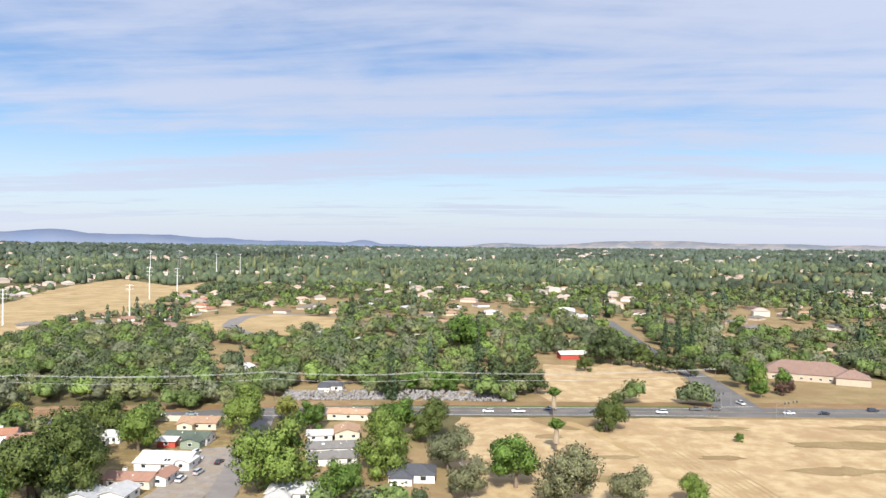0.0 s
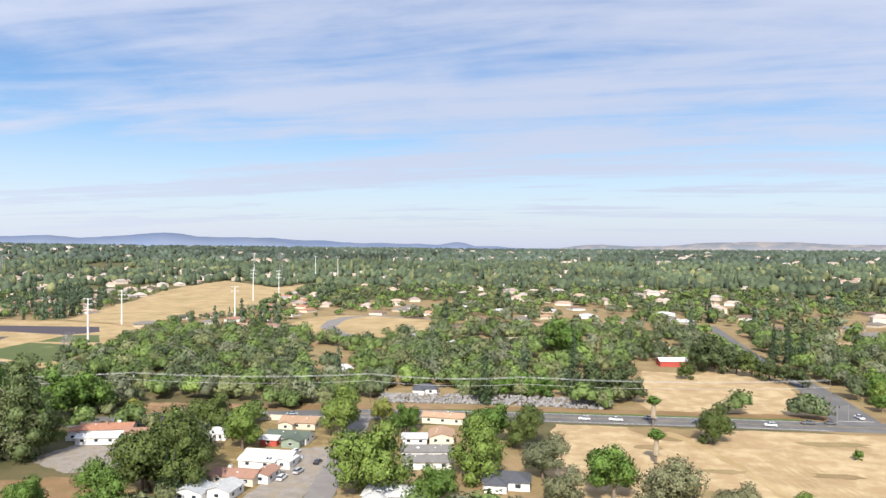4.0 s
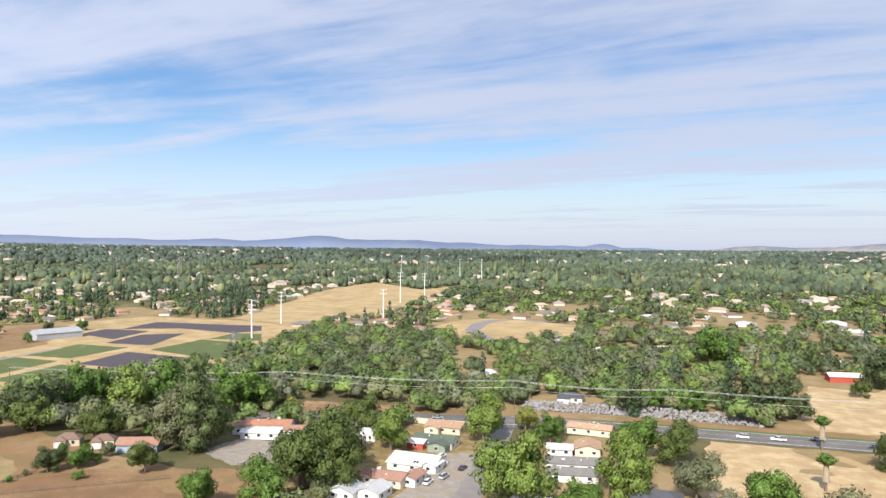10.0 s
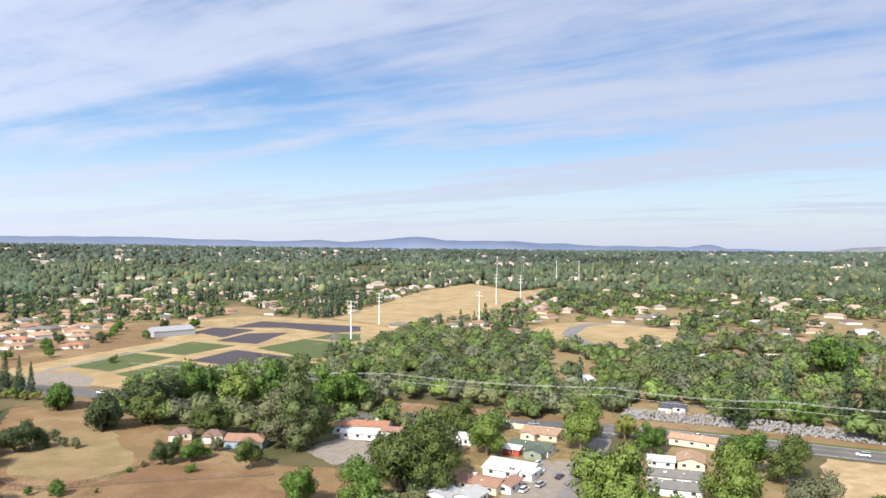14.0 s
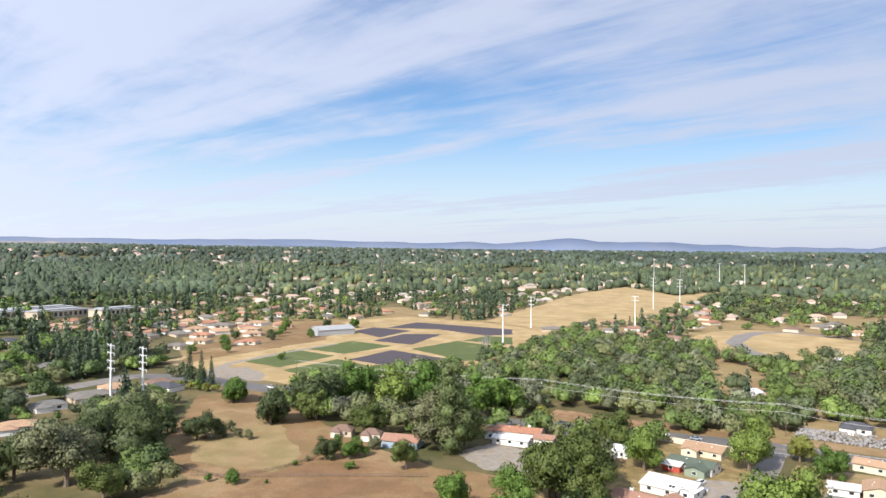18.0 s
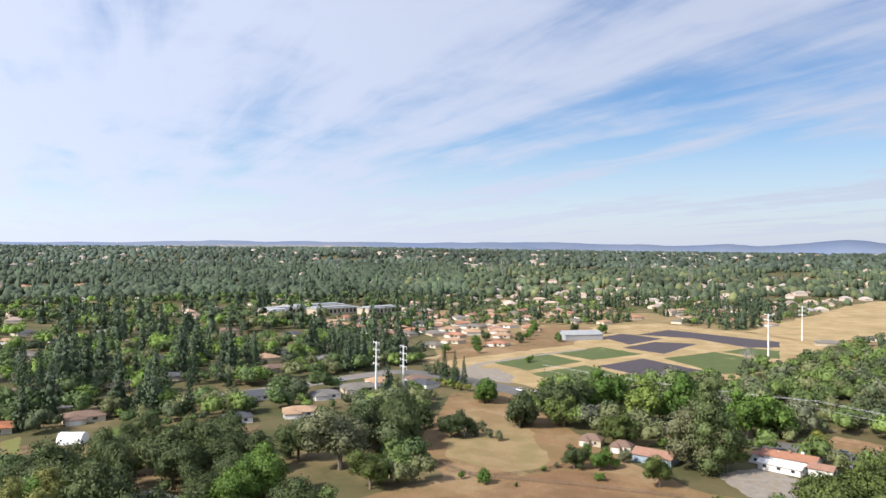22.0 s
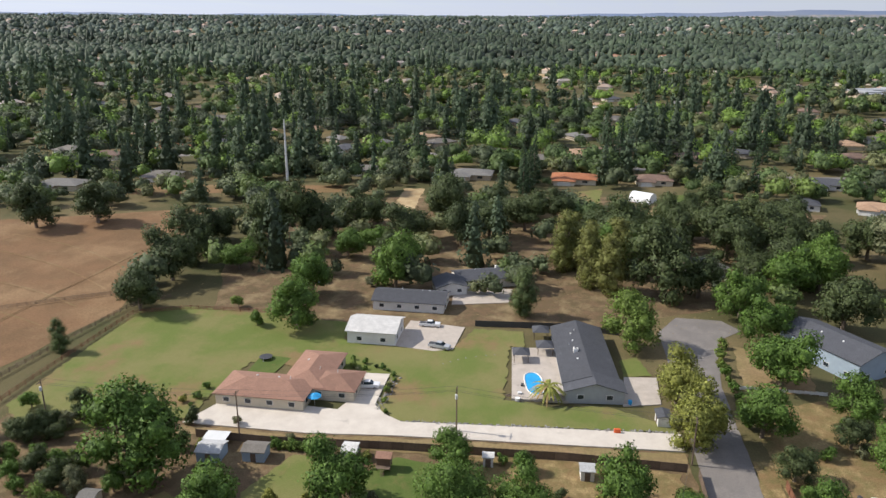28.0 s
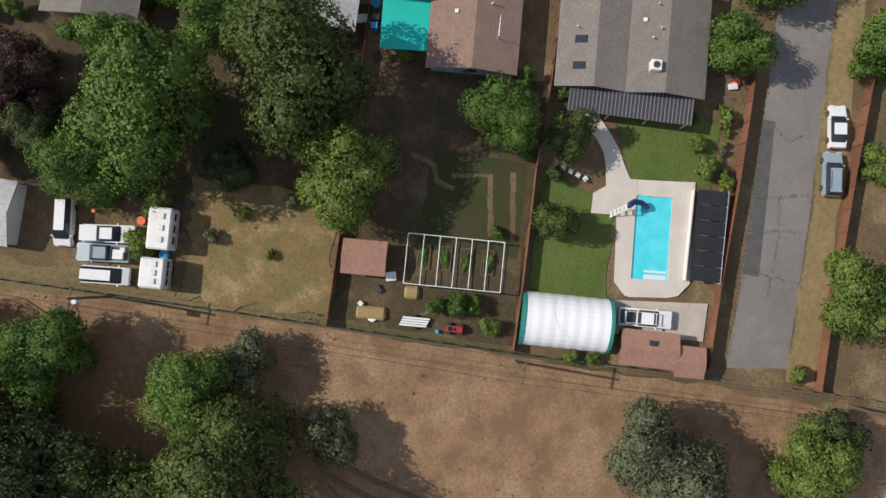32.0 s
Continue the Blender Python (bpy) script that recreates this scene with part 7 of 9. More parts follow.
fence([(6.3, -60), (5.6, -42), (4.3, -6.6), (3.7, 13.4), (2.4, 35.6)], "grey wire and timber fence along the bare field", 1.3, "dark", True)
fence([(2.2, 43), (1.8, 54), (1.0, 90)], "low timber fence along the field", 1.3, "wood", True)
fence([(3.4, 13.4), (-4.0, 13.2), (-16.3, 12.5), (-25.7, 12.5), (-49.0, 11.3)], "red-brown board fence between gardens", 1.7, "redwood")
fence([(1.6, 33.9), (-7.6, 33.8), (-18.2, 34.0), (-27.5, 33.9), (-31, 33.8)], "weathered board fence along the street", 1.8, "redwood")
fence([(1.9, 45.9), (-6.0, 45.8), (-12.8, 45.9), (-20.3, 46.0), (-33.8, 46.4)], "dark red-brown board fence", 1.8, "redwood")
fence([(4.2, -6.5), (-8.5, -7.0)], "rusty red-brown garden fence", 1.6, "redwood")
fence([(-23, -7.8), (-33.2, -8.4), (-42.6, -9.2)], "orange-brown board fence between gardens", 1.7, "redwood")
fence([(-118.1, -66.0), (-118.4, -52.0), (-121.3, -26.9), (-124.2, 6.5), (-124.8, 28)], "dark brown board fence behind the yards", 1.9, "wood")
fence([(-124.0, 29.9), (-93.9, 30.8)], "weathered board fence along the street", 1.9, "wood")
fence([(-74.7, 45.9), (-89.2, 45.3), (-107.8, 45.0), (-123.5, 44.6)], "orange-brown board fence along the street", 1.9, "redwood")
fence([(-183.0, -20), (-186, 5), (-184.5, 18)], "black garden wall behind the lawn", 1.8, "dark")
fence([(-110, -125), (-130.1, -123.1), (-155.7, -121.4), (-175.2, -119.6), (-186, -112)], "dark brown rail fence along a paddock", 1.45, "wood", True)
fence([(-150, -178), (-168.7, -153.0), (-177.4, -141.3), (-187, -127)], "dark brown rail fence across the pasture", 1.45, "wood", True)
fence([(-108, -114), (-137.7, -115), (-172.2, -115.5), (-178.7, -101.7), (-180.5, -77)], "brown rail fence round a lawn", 1.35, "redwood", True)
fence([(-83, -34.2), (-104, -34.0), (-118, -32)], "dark board fence between yards", 1.7, "wood")
fence([(-76, -12.5), (-100, -12.8), (-120, -12)], "dark board fence between yards", 1.7, "wood")
fence([(-160, 43.6), (-160.5, 62)], "low white picket fence beside the street", 0.9, "white", False)
fence([(-250, 146), (-215, 150), (-190, 172), (-160, 195)], "wire fence across the pasture", 1.2, "wood", True)

# riprap wall along the main road, border stones along the drive
def rocks(name, n, place, lo, hi, label, seed):
    r = np.random.default_rng(seed)
    ico = bmesh.new()
    bmesh.ops.create_icosphere(ico, subdivisions=1, radius=1.0)
    bv = np.array([v.co[:] for v in ico.verts])
    bf = np.array([[v.index for v in f.verts] for f in ico.faces])
    ico.free()
    vs, fs = [], []
    for i in range(n):
        x, y, z = place(r)
        s = r.uniform(lo, hi)
        v = bv * (1 + r.normal(0, 0.16, bv.shape)) * s * r.uniform(0.7, 1.2, 3) + (x, y, z + s * 0.3)
        vs.append(v)
        fs.append(bf + i * len(bv))
    ob = new(name, raw_mesh(name, np.concatenate(vs), np.concatenate(fs), M["rock"]))
    return tagged(ob, label, "rocks", kind="stuff")


def riprap(r):
    k, h = r.uniform(0, 1), r.uniform(0, 1)
    return -74 + 104 * k, 331 + 9 * h + 3 * math.sin(k * 3), 0.1 + 2.6 * h


rocks("riprap", 1500, riprap, 0.35, 0.75, "bank of pale grey boulders along the road", 3)


def border(r):
    k = r.uniform(0, 1)
    if r.random() < 0.7:
        return -131.6 - 6.6 * k + r.normal(0, 0.25), -27 + 55 * k, 0.05
    return -134.5 - 15 * k + r.normal(0, 0.4), -33.6 + r.normal(0, 0.5), 0.05


rocks("border_stones", 420, border, 0.12, 0.34, "grey stones edging the lawn beside the driveway", 4)


def rubble(r):
    return -50.9 + r.normal(0, 0.6), r.uniform(1, 10), 0.02


rocks("gravel_heap", 200, rubble, 0.05, 0.13, "pale gravel along the street edge", 6)

# pale block wall along the main road
bw = thing("block_wall", "pale cream block wall along the main road", "wall", pose(-98, 291.5, 0))
for i in range(8):
    part("wall_panel", boxes((-20.5 + i * 5.6, 0, 0, 5.3, 0.2, 2.3)), WALL["cream"], bw)
    part("pier", boxes((-23.3 + i * 5.6, 0, 0, 0.45, 0.4, 2.5), bevel=0.03), WALL["cream"], bw)

fw = thing("block_wall", "long cream garden wall among the trees", "wall", pose(3, 571, 0, 0, 0, 13))
for i in range(9):
    part("wall_panel", boxes((-26 + i * 6.6, 0, 0, 6.2, 0.25, 2.4)), WALL["cream"], fw)
    part("pier", boxes((-29.3 + i * 6.6, 0, 0, 0.5, 0.5, 2.7), bevel=0.03), WALL["cream"], fw)
gt = thing("white_fence", "white solid board fence beside the car park", "fence", pose(-148, 272, 0, 0, 0, 25))
for i in range(6):
    part("panel", boxes((-5 + i * 2.1, 0, 0.05, 2.0, 0.06, 1.7)), M["white"], gt)


def bare_tree(x, y, h, seed):
    """A dead tree: a forked trunk with bare grey limbs and twigs."""
    q = random.Random(seed)
    b = thing("dead_tree", "bare grey dead tree among green ones", "tree", pose(x, y, 0, 0, 0, q.uniform(0, 360)), "dead trees")
    part("trunk", tube(bmesh.new(), (0, 0, -0.1), (0.3, 0, h * 0.55), h * 0.028, h * 0.014, 7), M["rock"], b)
    for i in range(9):
        z = h * q.uniform(0.25, 0.55)
        a = i * 2.4
        e = Vector((math.cos(a) * h * 0.24, math.sin(a) * h * 0.24, z + h * q.uniform(0.2, 0.42)))
        bm = tube(bmesh.new(), (0.3 * z / h, 0, z), e, h * 0.012, h * 0.005, 5)
        for j in range(4):
            st = Vector((0.3 * z / h, 0, z)).lerp(e, 0.45 + 0.15 * j)
            tube(bm, st, st + Vector((q.uniform(-1, 1), q.uniform(-1, 1), q.uniform(0.6, 1.4))) * h * 0.09, h * 0.005, h * 0.002, 4)
        part("limb", bm, M["rock"], b)


for i, (x, y, h) in enumerate(((-318, 452, 17), (-309, 446, 15), (8, 207, 13), (-262, 178, 9), (-186, 560, 15), (-205, 545, 16))):
    bare_tree(x, y, h, 80 + i)

patch("dry_strip_front", [(-48.1, -19.6), (-49.4, -17.0), (-49.9, -10.5), (-48.2, -10.0), (-47.2, -18.6)], "gold", "strip of dead golden grass beside the street", "verge", edge=0.2, step=0.8)
# plants along the garden fences and weeds in the street's cracks
gr = random.Random(77)
for i in range(9):
    tree(-26.4 + i * 1.0 + gr.uniform(-0.3, 0.3), 31.4 + i * 0.13 + gr.uniform(-0.4, 0.4), gr.uniform(0.45, 0.95), gr.choice("gbys"), 1, "garden shrubs")
for x, y, r, tone in ((-17.5, 11.2, 0.8, "g"), (-16.2, 14.6, 1.1, "d"), (-24.8, 14.2, 0.9, "g"), (-25.6, 9.5, 1.2, "g"), (-25.8, 3.0, 0.8, "b"), (-3.0, -20.5, 0.9, "s"), (-6.0, -17.5, 0.8, "y"), (-2.2, -14.0, 0.7, "y"), (-8.2, -12.6, 0.9, "s"),
                      (-124, -60, 1.2, "s"), (-121, -77, 1.8, "g"), (-117, -80, 2.4, "d"), (-111, -76, 1.7, "g"), (-118, -88, 2.1, "g"), (-106, -84, 1.5, "b"), (-112, -92, 2.2, "d"), (-103, -95, 2.0, "g"), (-96, -88, 1.6, "g"), (-108, -70, 1.4, "g"), (-114, -63, 1.2, "y")):
    tree(x, y, r, tone, 2, "garden shrubs")
for x, y, r, tone in ((-11, -40.5, 3.2, "d"), (-8.5, -45.5, 3.6, "d"), (-14.5, -48, 4.2, "d"), (-10.5, -19.5, 3.0, "d"), (-27.5, -13.5, 2.6, "g")):
    tree(x, y, r, tone, 3, "yard trees")
wp, wq = [], np.random.default_rng(5)
for line in ([(-13.5, 36.6), (-13.9, 38.0), (-14.6, 40.6), (-14.2, 42.4)], [(-17.6, 36.4), (-17.9, 39.0), (-18.8, 42.4)], [(-18.0, 39.0), (-13.0, 39.6), (-7.0, 39.4)], [(-25.5, 41.2), (-24.0, 39.0), (-26.0, 36.6)], [(-9.5, 36.6), (-9.0, 42.4)], [(-40, 42.0), (-20, 42.6), (0, 42.8)], [(-38, 35.6), (-14, 36.4), (1, 36.2)]):
    for (ax, ay), (bx, by) in zip(line, line[1:]):
        n = int(math.hypot(bx - ax, by - ay) * 14)
        k = wq.random((n, 1))
        wp.append(np.array([[ax, ay, 0.10]]) * (1 - k) + np.array([[bx, by, 0.10]]) * k + wq.normal(0, 1, (n, 3)) * [0.12, 0.12, 0.01])
wp = np.concatenate(wp)
wv_, wf_ = cards(wp, np.tile([0, 0, 1.0], (len(wp), 1)), 0.14, wq)
tagged(new("street_weeds", raw_mesh("street_weeds", wv_, wf_, LEAF["s"])), "dry green weeds in the cracks of the street", "weeds", kind="stuff")
# tufts of dry grass over the bare yards and field edges
tp = []
for x0, x1, y0, y1, n in ((-9, 4, -24, -7, 900), (5, 40, -70, 60, 900), (-120, -92, -110, -66, 900), (-130, -66, 44, 75, 1500), (-50, 2, 46, 60, 700), (-240, -180, -130, 100, 2500)):
    q = wq.uniform((x0, y0), (x1, y1), (n, 2))
    keep = np.array([noise.noise((float(a) * 0.22, float(b) * 0.22, 3.0)) > 0.02 for a, b in q])
    tp.append(q[keep])
tp = np.concatenate(tp)
tp = np.repeat(tp, 3, 0) + wq.normal(0, 0.16, (len(tp) * 3, 2))
tv, tf = cards(np.c_[tp, np.full(len(tp), 0.09)], wq.normal(0, 0.5, (len(tp), 3)) + [0, 0, 1.0], 0.2, wq)
tagged(new("dry_grass_tufts", raw_mesh("dry_grass_tufts", tv, tf, leaf_material("dry_tufts", (0.30, 0.22, 0.10), (0.30, 0.22, 0.10), 0.4))), "scattered tufts of dry grass on bare earth", "grass", kind="stuff")

# planting round the terracotta house and its drive
pr_ = random.Random(31)
for x, y in ((-128.9, -73.4), (-132.2, -73.5), (-136.6, -73.6), (-152.9, -44.6), (-152.5, -41.7), (-154.0, -39.3), (-152.6, -36.1), (-148.2, -33.4), (-142.7, -33.6), (-138.5, -33.2), (-134.2, -31.6), (-130.0, -75.8), (-156.8, -45.9), (-151.6, -43.2), (-153.4, -37.6), (-150.6, -34.2), (-145.2, -33.6), (-155.4, -42.6)):
    tree(x, y, pr_.uniform(0.5, 1.15), pr_.choice("ggsybd"), 1, "flower border shrubs")
for x, y in ((-181.4, 43.4), (-178.2, 42.2), (-175.0, 41.6), (-172.1, 41.0), (-169.2, 41.2), (-166.2, 41.4), (-162.4, 41.6), (-158.8, 42.0), (-154.6, 42.2), (-150.8, 42.0), (-146.6, 42.4), (-143.0, 42.0)):
    tree(x, y, pr_.uniform(0.9, 1.5), pr_.choice("gby"), 1, "hedge shrubs")
patch("artificial_lawn", [(-146.1, -68.5), (-155.3, -68.9), (-154.7, -61.2), (-146.4, -62.0)], "lawn_lush", "bright green play lawn behind the house", "lawn", edge=0)
tm = thing("trampoline", "round dark trampoline on the play lawn", "trampoline", pose(-153.1, -67.0, 0))
part("mat", tube(bmesh.new(), (0, 0, 0.8), (0, 0, 0.84), 1.6, 1.6, 20), M["dark"], tm)
for i in range(4):
    a = i * math.pi / 2
    part("leg", tube(bmesh.new(), (math.cos(a) * 1.5, math.sin(a) * 1.5, 0), (math.cos(a) * 1.5, math.sin(a) * 1.5, 0.8), 0.05), M["steel"], tm)
for i, (x, y) in enumerate(((-159.1, -24.2), (-160.5, -22.6), (-161.9, -21.0), (-163.2, -19.3), (-164.4, -17.0), (-165.5, -14.6), (-166.4, -12.6))):
    st = thing("edging_stone", "small white edging stone on the lawn", "stone", pose(x, y, 0, 0, 0, i * 37), "lawn edging stones")
    part("stone", boxes((0, 0, 0, 0.5, 0.34, 0.22), bevel=0.08), M["rock"], st)

# thicket in the corner behind the northern yards
tk = random.Random(63)
for i in range(26):
    x, y = tk.uniform(-123, -97), tk.uniform(-108, -66)
    tree(x, y, tk.uniform(1.5, 2.9), tk.choice("dggds"), 1, "thicket shrubs")
# dry bushes in the eastern yard of the side street
for i in range(12):
    tree(tk.uniform(-150, -75), tk.uniform(52, 78), tk.uniform(0.8, 1.8), tk.choice("gsyg"), 1, "yard shrubs")

# trees and bushes round the pasture and the farm gate
for x, y, r, tone in ((-408, 247, 3.6, "s"), (-403, 250, 4.2, "s"), (-397, 252, 4.0, "s"), (-390, 251, 3.6, "s"), (-384, 252, 3.4, "s"), (-368, 229, 2.6, "y"), (-363, 232, 2.6, "y"), (-357, 233, 2.8, "b"), (-351, 234, 2.6, "y"), (-346, 237, 2.6, "y"), (-319, 233, 5.5, "g"),
                      ):
    tree(x, y, r, tone, 1, "pasture trees")
for x, y, r, tone in ((-268, 216, 6.2, "d"), (-272, 219, 4.6, "d"), (-285, 172, 5.0, "d"), (-275, 177, 4.0, "d"), (-268, 179, 4.6, "d"), (-261, 181, 3.8, "d"), (-266, 190, 2.6, "s"), (-255, 186, 2.2, "s"), (-249, 187, 2.0, "s"), (-259, 145, 7.5, "d"), (-268, 153, 6.5, "d"), (-250, 136, 5.5, "d"),
                      (-232, 143, 1.3, "g"), (-215, 145, 1.5, "g"), (-206, 149, 2.6, "g"), (-187, 185, 1.7, "g"), (-198, 156, 0.8, "g"), (-206, 175, 1.1, "g"), (-207, 182, 1.1, "s"), (-204, 189, 3.2, "g"), (-209, 198, 3.0, "g"), (-200, 199, 2.6, "g"), (-195, 200, 2.2, "g"), (-198, 208, 2.6, "s"),
                      ):
    tree(x, y, r, tone, 1, "pasture trees")
for x, y, r, tone in ((-411, 333, 2.4, "g"), (-414, 338, 2.6, "g"), (-493, 434, 4.0, "g"), (-519, 513, 5.2, "g"), (-520, 420, 4.0, "g"), (-505, 400, 4.5, "d"), (-540, 440, 4.5, "g"), (-470, 330, 4.0, "g"), (-500, 350, 5.0, "g"), (-485, 310, 4.2, "b"), (-530, 380, 5.0, "d"), (-560, 460, 5.0, "g"), (-545, 500, 4.5, "d")):
    tree(x, y, r, tone, 1, "pasture trees")
for x, y, roof, wall, turn in ((-500, 372, "rust", "cream", 30), (-535, 350, "tan", "cream", 20), (-545, 410, "tan", "beige", 40), (-520, 320, "taupe", "cream", 10), (-575, 430, "tan", "cream", 35), (-570, 375, "rust", "beige", 20), (-372, 222, "slate", "white", 15), (-590, 480, "tan", "cream", 40), (-600, 340, "taupe", "beige", 10)):
    far_house(x, y, 17, 11, roof, wall, turn)
fence([(-225, 145), (-211, 154), (-207, 169), (-206, 186)], "weathered rail fence across the pasture", 1.2, "wood", True)

# darker earth colour laid in for the shade under the field trees
patch("damp_soil", [(8, -80), (7.5, -48), (9, -28), (13, -20), (15, -6), (22, -2), (34, -6), (45, -20), (45, -80)], "umber", "red-brown earth under the field trees, darkened for shade", "ground", edge=1.2, step=2.5)

# low bushes among the northern back yards and along the side street
lb = random.Random(91)
for x0, x1, y0, y1, n in ((-123, -96, -12, 26, 12), (-122, -100, -48, -18, 8), (-120, -68, 27.2, 29.6, 12), (-130, -70, 48, 56, 8), (-93, -88, -70, 25, 9), (-31, -22, -52, -10, 8)):
    for i in range(n):
        tree(lb.uniform(x0, x1), lb.uniform(y0, y1), lb.uniform(0.6, 1.4), lb.choice("ggsdy"), 2, "yard shrubs")

# hedges along fences, a playhouse, patio roofs and tarps of the near yards
for ax, ay, bx, by, n, r0 in ((-117.4, -49.5, -117.8, -41.5, 9, 0.9), (-90.3, -55.8, -72.5, -54.3, 16, 0.95), (-68.5, 48.5, -64.5, 52, 5, 0.8)):
    for i in range(n):
        k = (i + 0.5) / n
        tree(ax + (bx - ax) * k, ay + (by - ay) * k + lb.uniform(-0.3, 0.3), r0 * lb.uniform(0.8, 1.3), lb.choice("gbg"), 1, "hedge shrubs")
ph = thing("playhouse", "small wooden playhouse on stilts with a ladder", "playhouse", pose(-115.3, -26.6, 0, 0, 0, 95))
wing(ph, 0, 0, 2.6, 2.0, 0, "rusty", "brown", 1.5, 0.6, over=0.2, windows=False, base=1.3)
for sx in (-1.2, 1.2):
    for sy in (-0.9, 0.9):
        part("leg", boxes((sx, sy, 0, 0.12, 0.12, 1.3)), M["wood"], ph)
part("deck", boxes((0, -1.5, 1.2, 2.6, 1.2, 0.08)), M["wood"], ph)
for i in range(5):
    part("rung", boxes((0, -2.2 - 0.12 * i, 1.0 - 0.22 * i, 0.8, 0.1, 0.06)), M["wood"], ph)


def patio_roof(x, y, w, d, turn, mat, label, h=2.4):
    """A lean-to roof of overlapping sheets on posts."""
    c = thing("patio_roof", label, "patio roof", pose(x, y, 0, 0, 0, turn))
    n = max(2, int(w / 1.1))
    for i in range(n):
        part("sheet", boxes((-w / 2 + (i + 0.5) * w / n, 0, h + 0.015 * (i % 2), w / n + 0.05, d, 0.04)), M[mat], c)
    for sx in (-1, 1):
        for sy in (-1, 1):
            part("post", boxes((sx * (w / 2 - 0.15), sy * (d / 2 - 0.15), 0, 0.1, 0.1, h)), M["wood"], c)


patio_roof(-83.4, -68.6, 4.2, 6.5, 95, "skylight", "pale sheet roof beside the navy-roofed house")
patio_roof(-91.0, -23.5, 9.0, 3.4, 93, "steel", "grey sheet patio roof behind the house")
patio_roof(-102.0, 18.7, 2.6, 2.4, 95, "blue", "faded blue tarp stretched over yard goods", 1.6)
patio_roof(-99.0, 14.0, 3.0, 2.8, 95, "redwood", "rusty brown sheet roof over a yard store", 1.7)
patio_roof(-116.0, -60.6, 4.6, 4.4, 95, "steel", "pale sheet roof over stored goods", 2.0)
# boxes, pallets, tubs and stored goods in the yards
JUNK = {"white": "white plastic tub", "wood": "stack of weathered boards", "blue": "blue plastic barrel", "dark": "dark storage crate", "steel": "pale metal bin", "orange": "orange plastic bucket"}
jr = random.Random(19)
for x0, x1, y0, y1, n in ((-112, -98, 10, 24, 6), (-126, -118, 52, 66, 4), (-96, -90, -72, -60, 5), (-8, 3, -34, -22, 7), (-3, 3, -6, 12, 6), (-24, -18, -30, -14, 4), (-80, -76, -36, -32, 4), (-34, -26, -9.5, -7, 4), (-31, -27, 30.5, 33, 4), (-152, -140, -7, -3, 5)):
    for i in range(n):
        kind = jr.choice(list(JUNK))
        w, d, h = jr.uniform(0.4, 1.3), jr.uniform(0.4, 1.0), jr.uniform(0.3, 0.9)
        g = thing("stored_goods", JUNK[kind] + " kept in a back yard", "yard clutter", pose(jr.uniform(x0, x1), jr.uniform(y0, y1), 0.02, 0, 0, jr.uniform(0, 180)), "yard clutter")
        if kind in ("blue", "orange", "white"):
            part("body", tube(bmesh.new(), (0, 0, 0), (0, 0, h), w * 0.4, w * 0.45, 10), M[kind], g)
            part("rim", tube(bmesh.new(), (0, 0, h - 0.06), (0, 0, h + 0.02), w * 0.48, w * 0.48, 10), M[kind], g)
        elif kind == "wood":
            for j in range(4):
                part("board", boxes((0, -0.3 + 0.2 * j, 0.05 * j, 1.8 + 0.15 * j, 0.16, 0.05)), M["wood"], g)
        else:
            part("body", boxes((0, 0, 0, w, d, h), bevel=0.04), M[kind], g)
            part("lid", boxes((0, 0, h, w + 0.06, d + 0.06, 0.06), bevel=0.02), M[kind], g)

# ---- vehicles ----
CARPAINT = {k: material(k + "_car_paint", c, 0.3, other=tuple(v * 0.92 for v in c), scale=0.8, amount=0.6, coat=0.6) for k, c in {
    "white": (0.78, 0.78, 0.77), "silver": (0.42, 0.43, 0.44), "grey": (0.13, 0.135, 0.14), "black": (0.02, 0.021, 0.024), "darkblue": (0.03, 0.045, 0.07), "green": (0.015, 0.075, 0.055), "lime": (0.10, 0.55, 0.06), "palegreen": (0.22, 0.36, 0.13), "red": (0.35, 0.03, 0.03), "covered": (0.28, 0.34, 0.38)}.items()}


def side_solid(pts, half, tuck, belt):
    """A body from its side outline (x, z), narrower above the belt line."""
    bm = bmesh.new()
    rows = []
    for sgn in (-1, 1):
        rows.append([bm.verts.new((x, sgn * (half - (tuck * max(0, z - belt))), z)) for x, z in pts])
    n = len(pts)
    bm.faces.new(rows[0])
    bm.faces.new(rows[1][::-1])
    for i in range(n):
        j = (i + 1) % n
        bm.faces.new((rows[0][i], rows[1][i], rows[1][j], rows[0][j]))
    long_ = [e for e in bm.edges if abs(e.verts[0].co.y + e.verts[1].co.y) > 0.2]
    bmesh.ops.bevel(bm, geom=long_, offset=0.07, segments=2, affect="EDGES")
    return bm


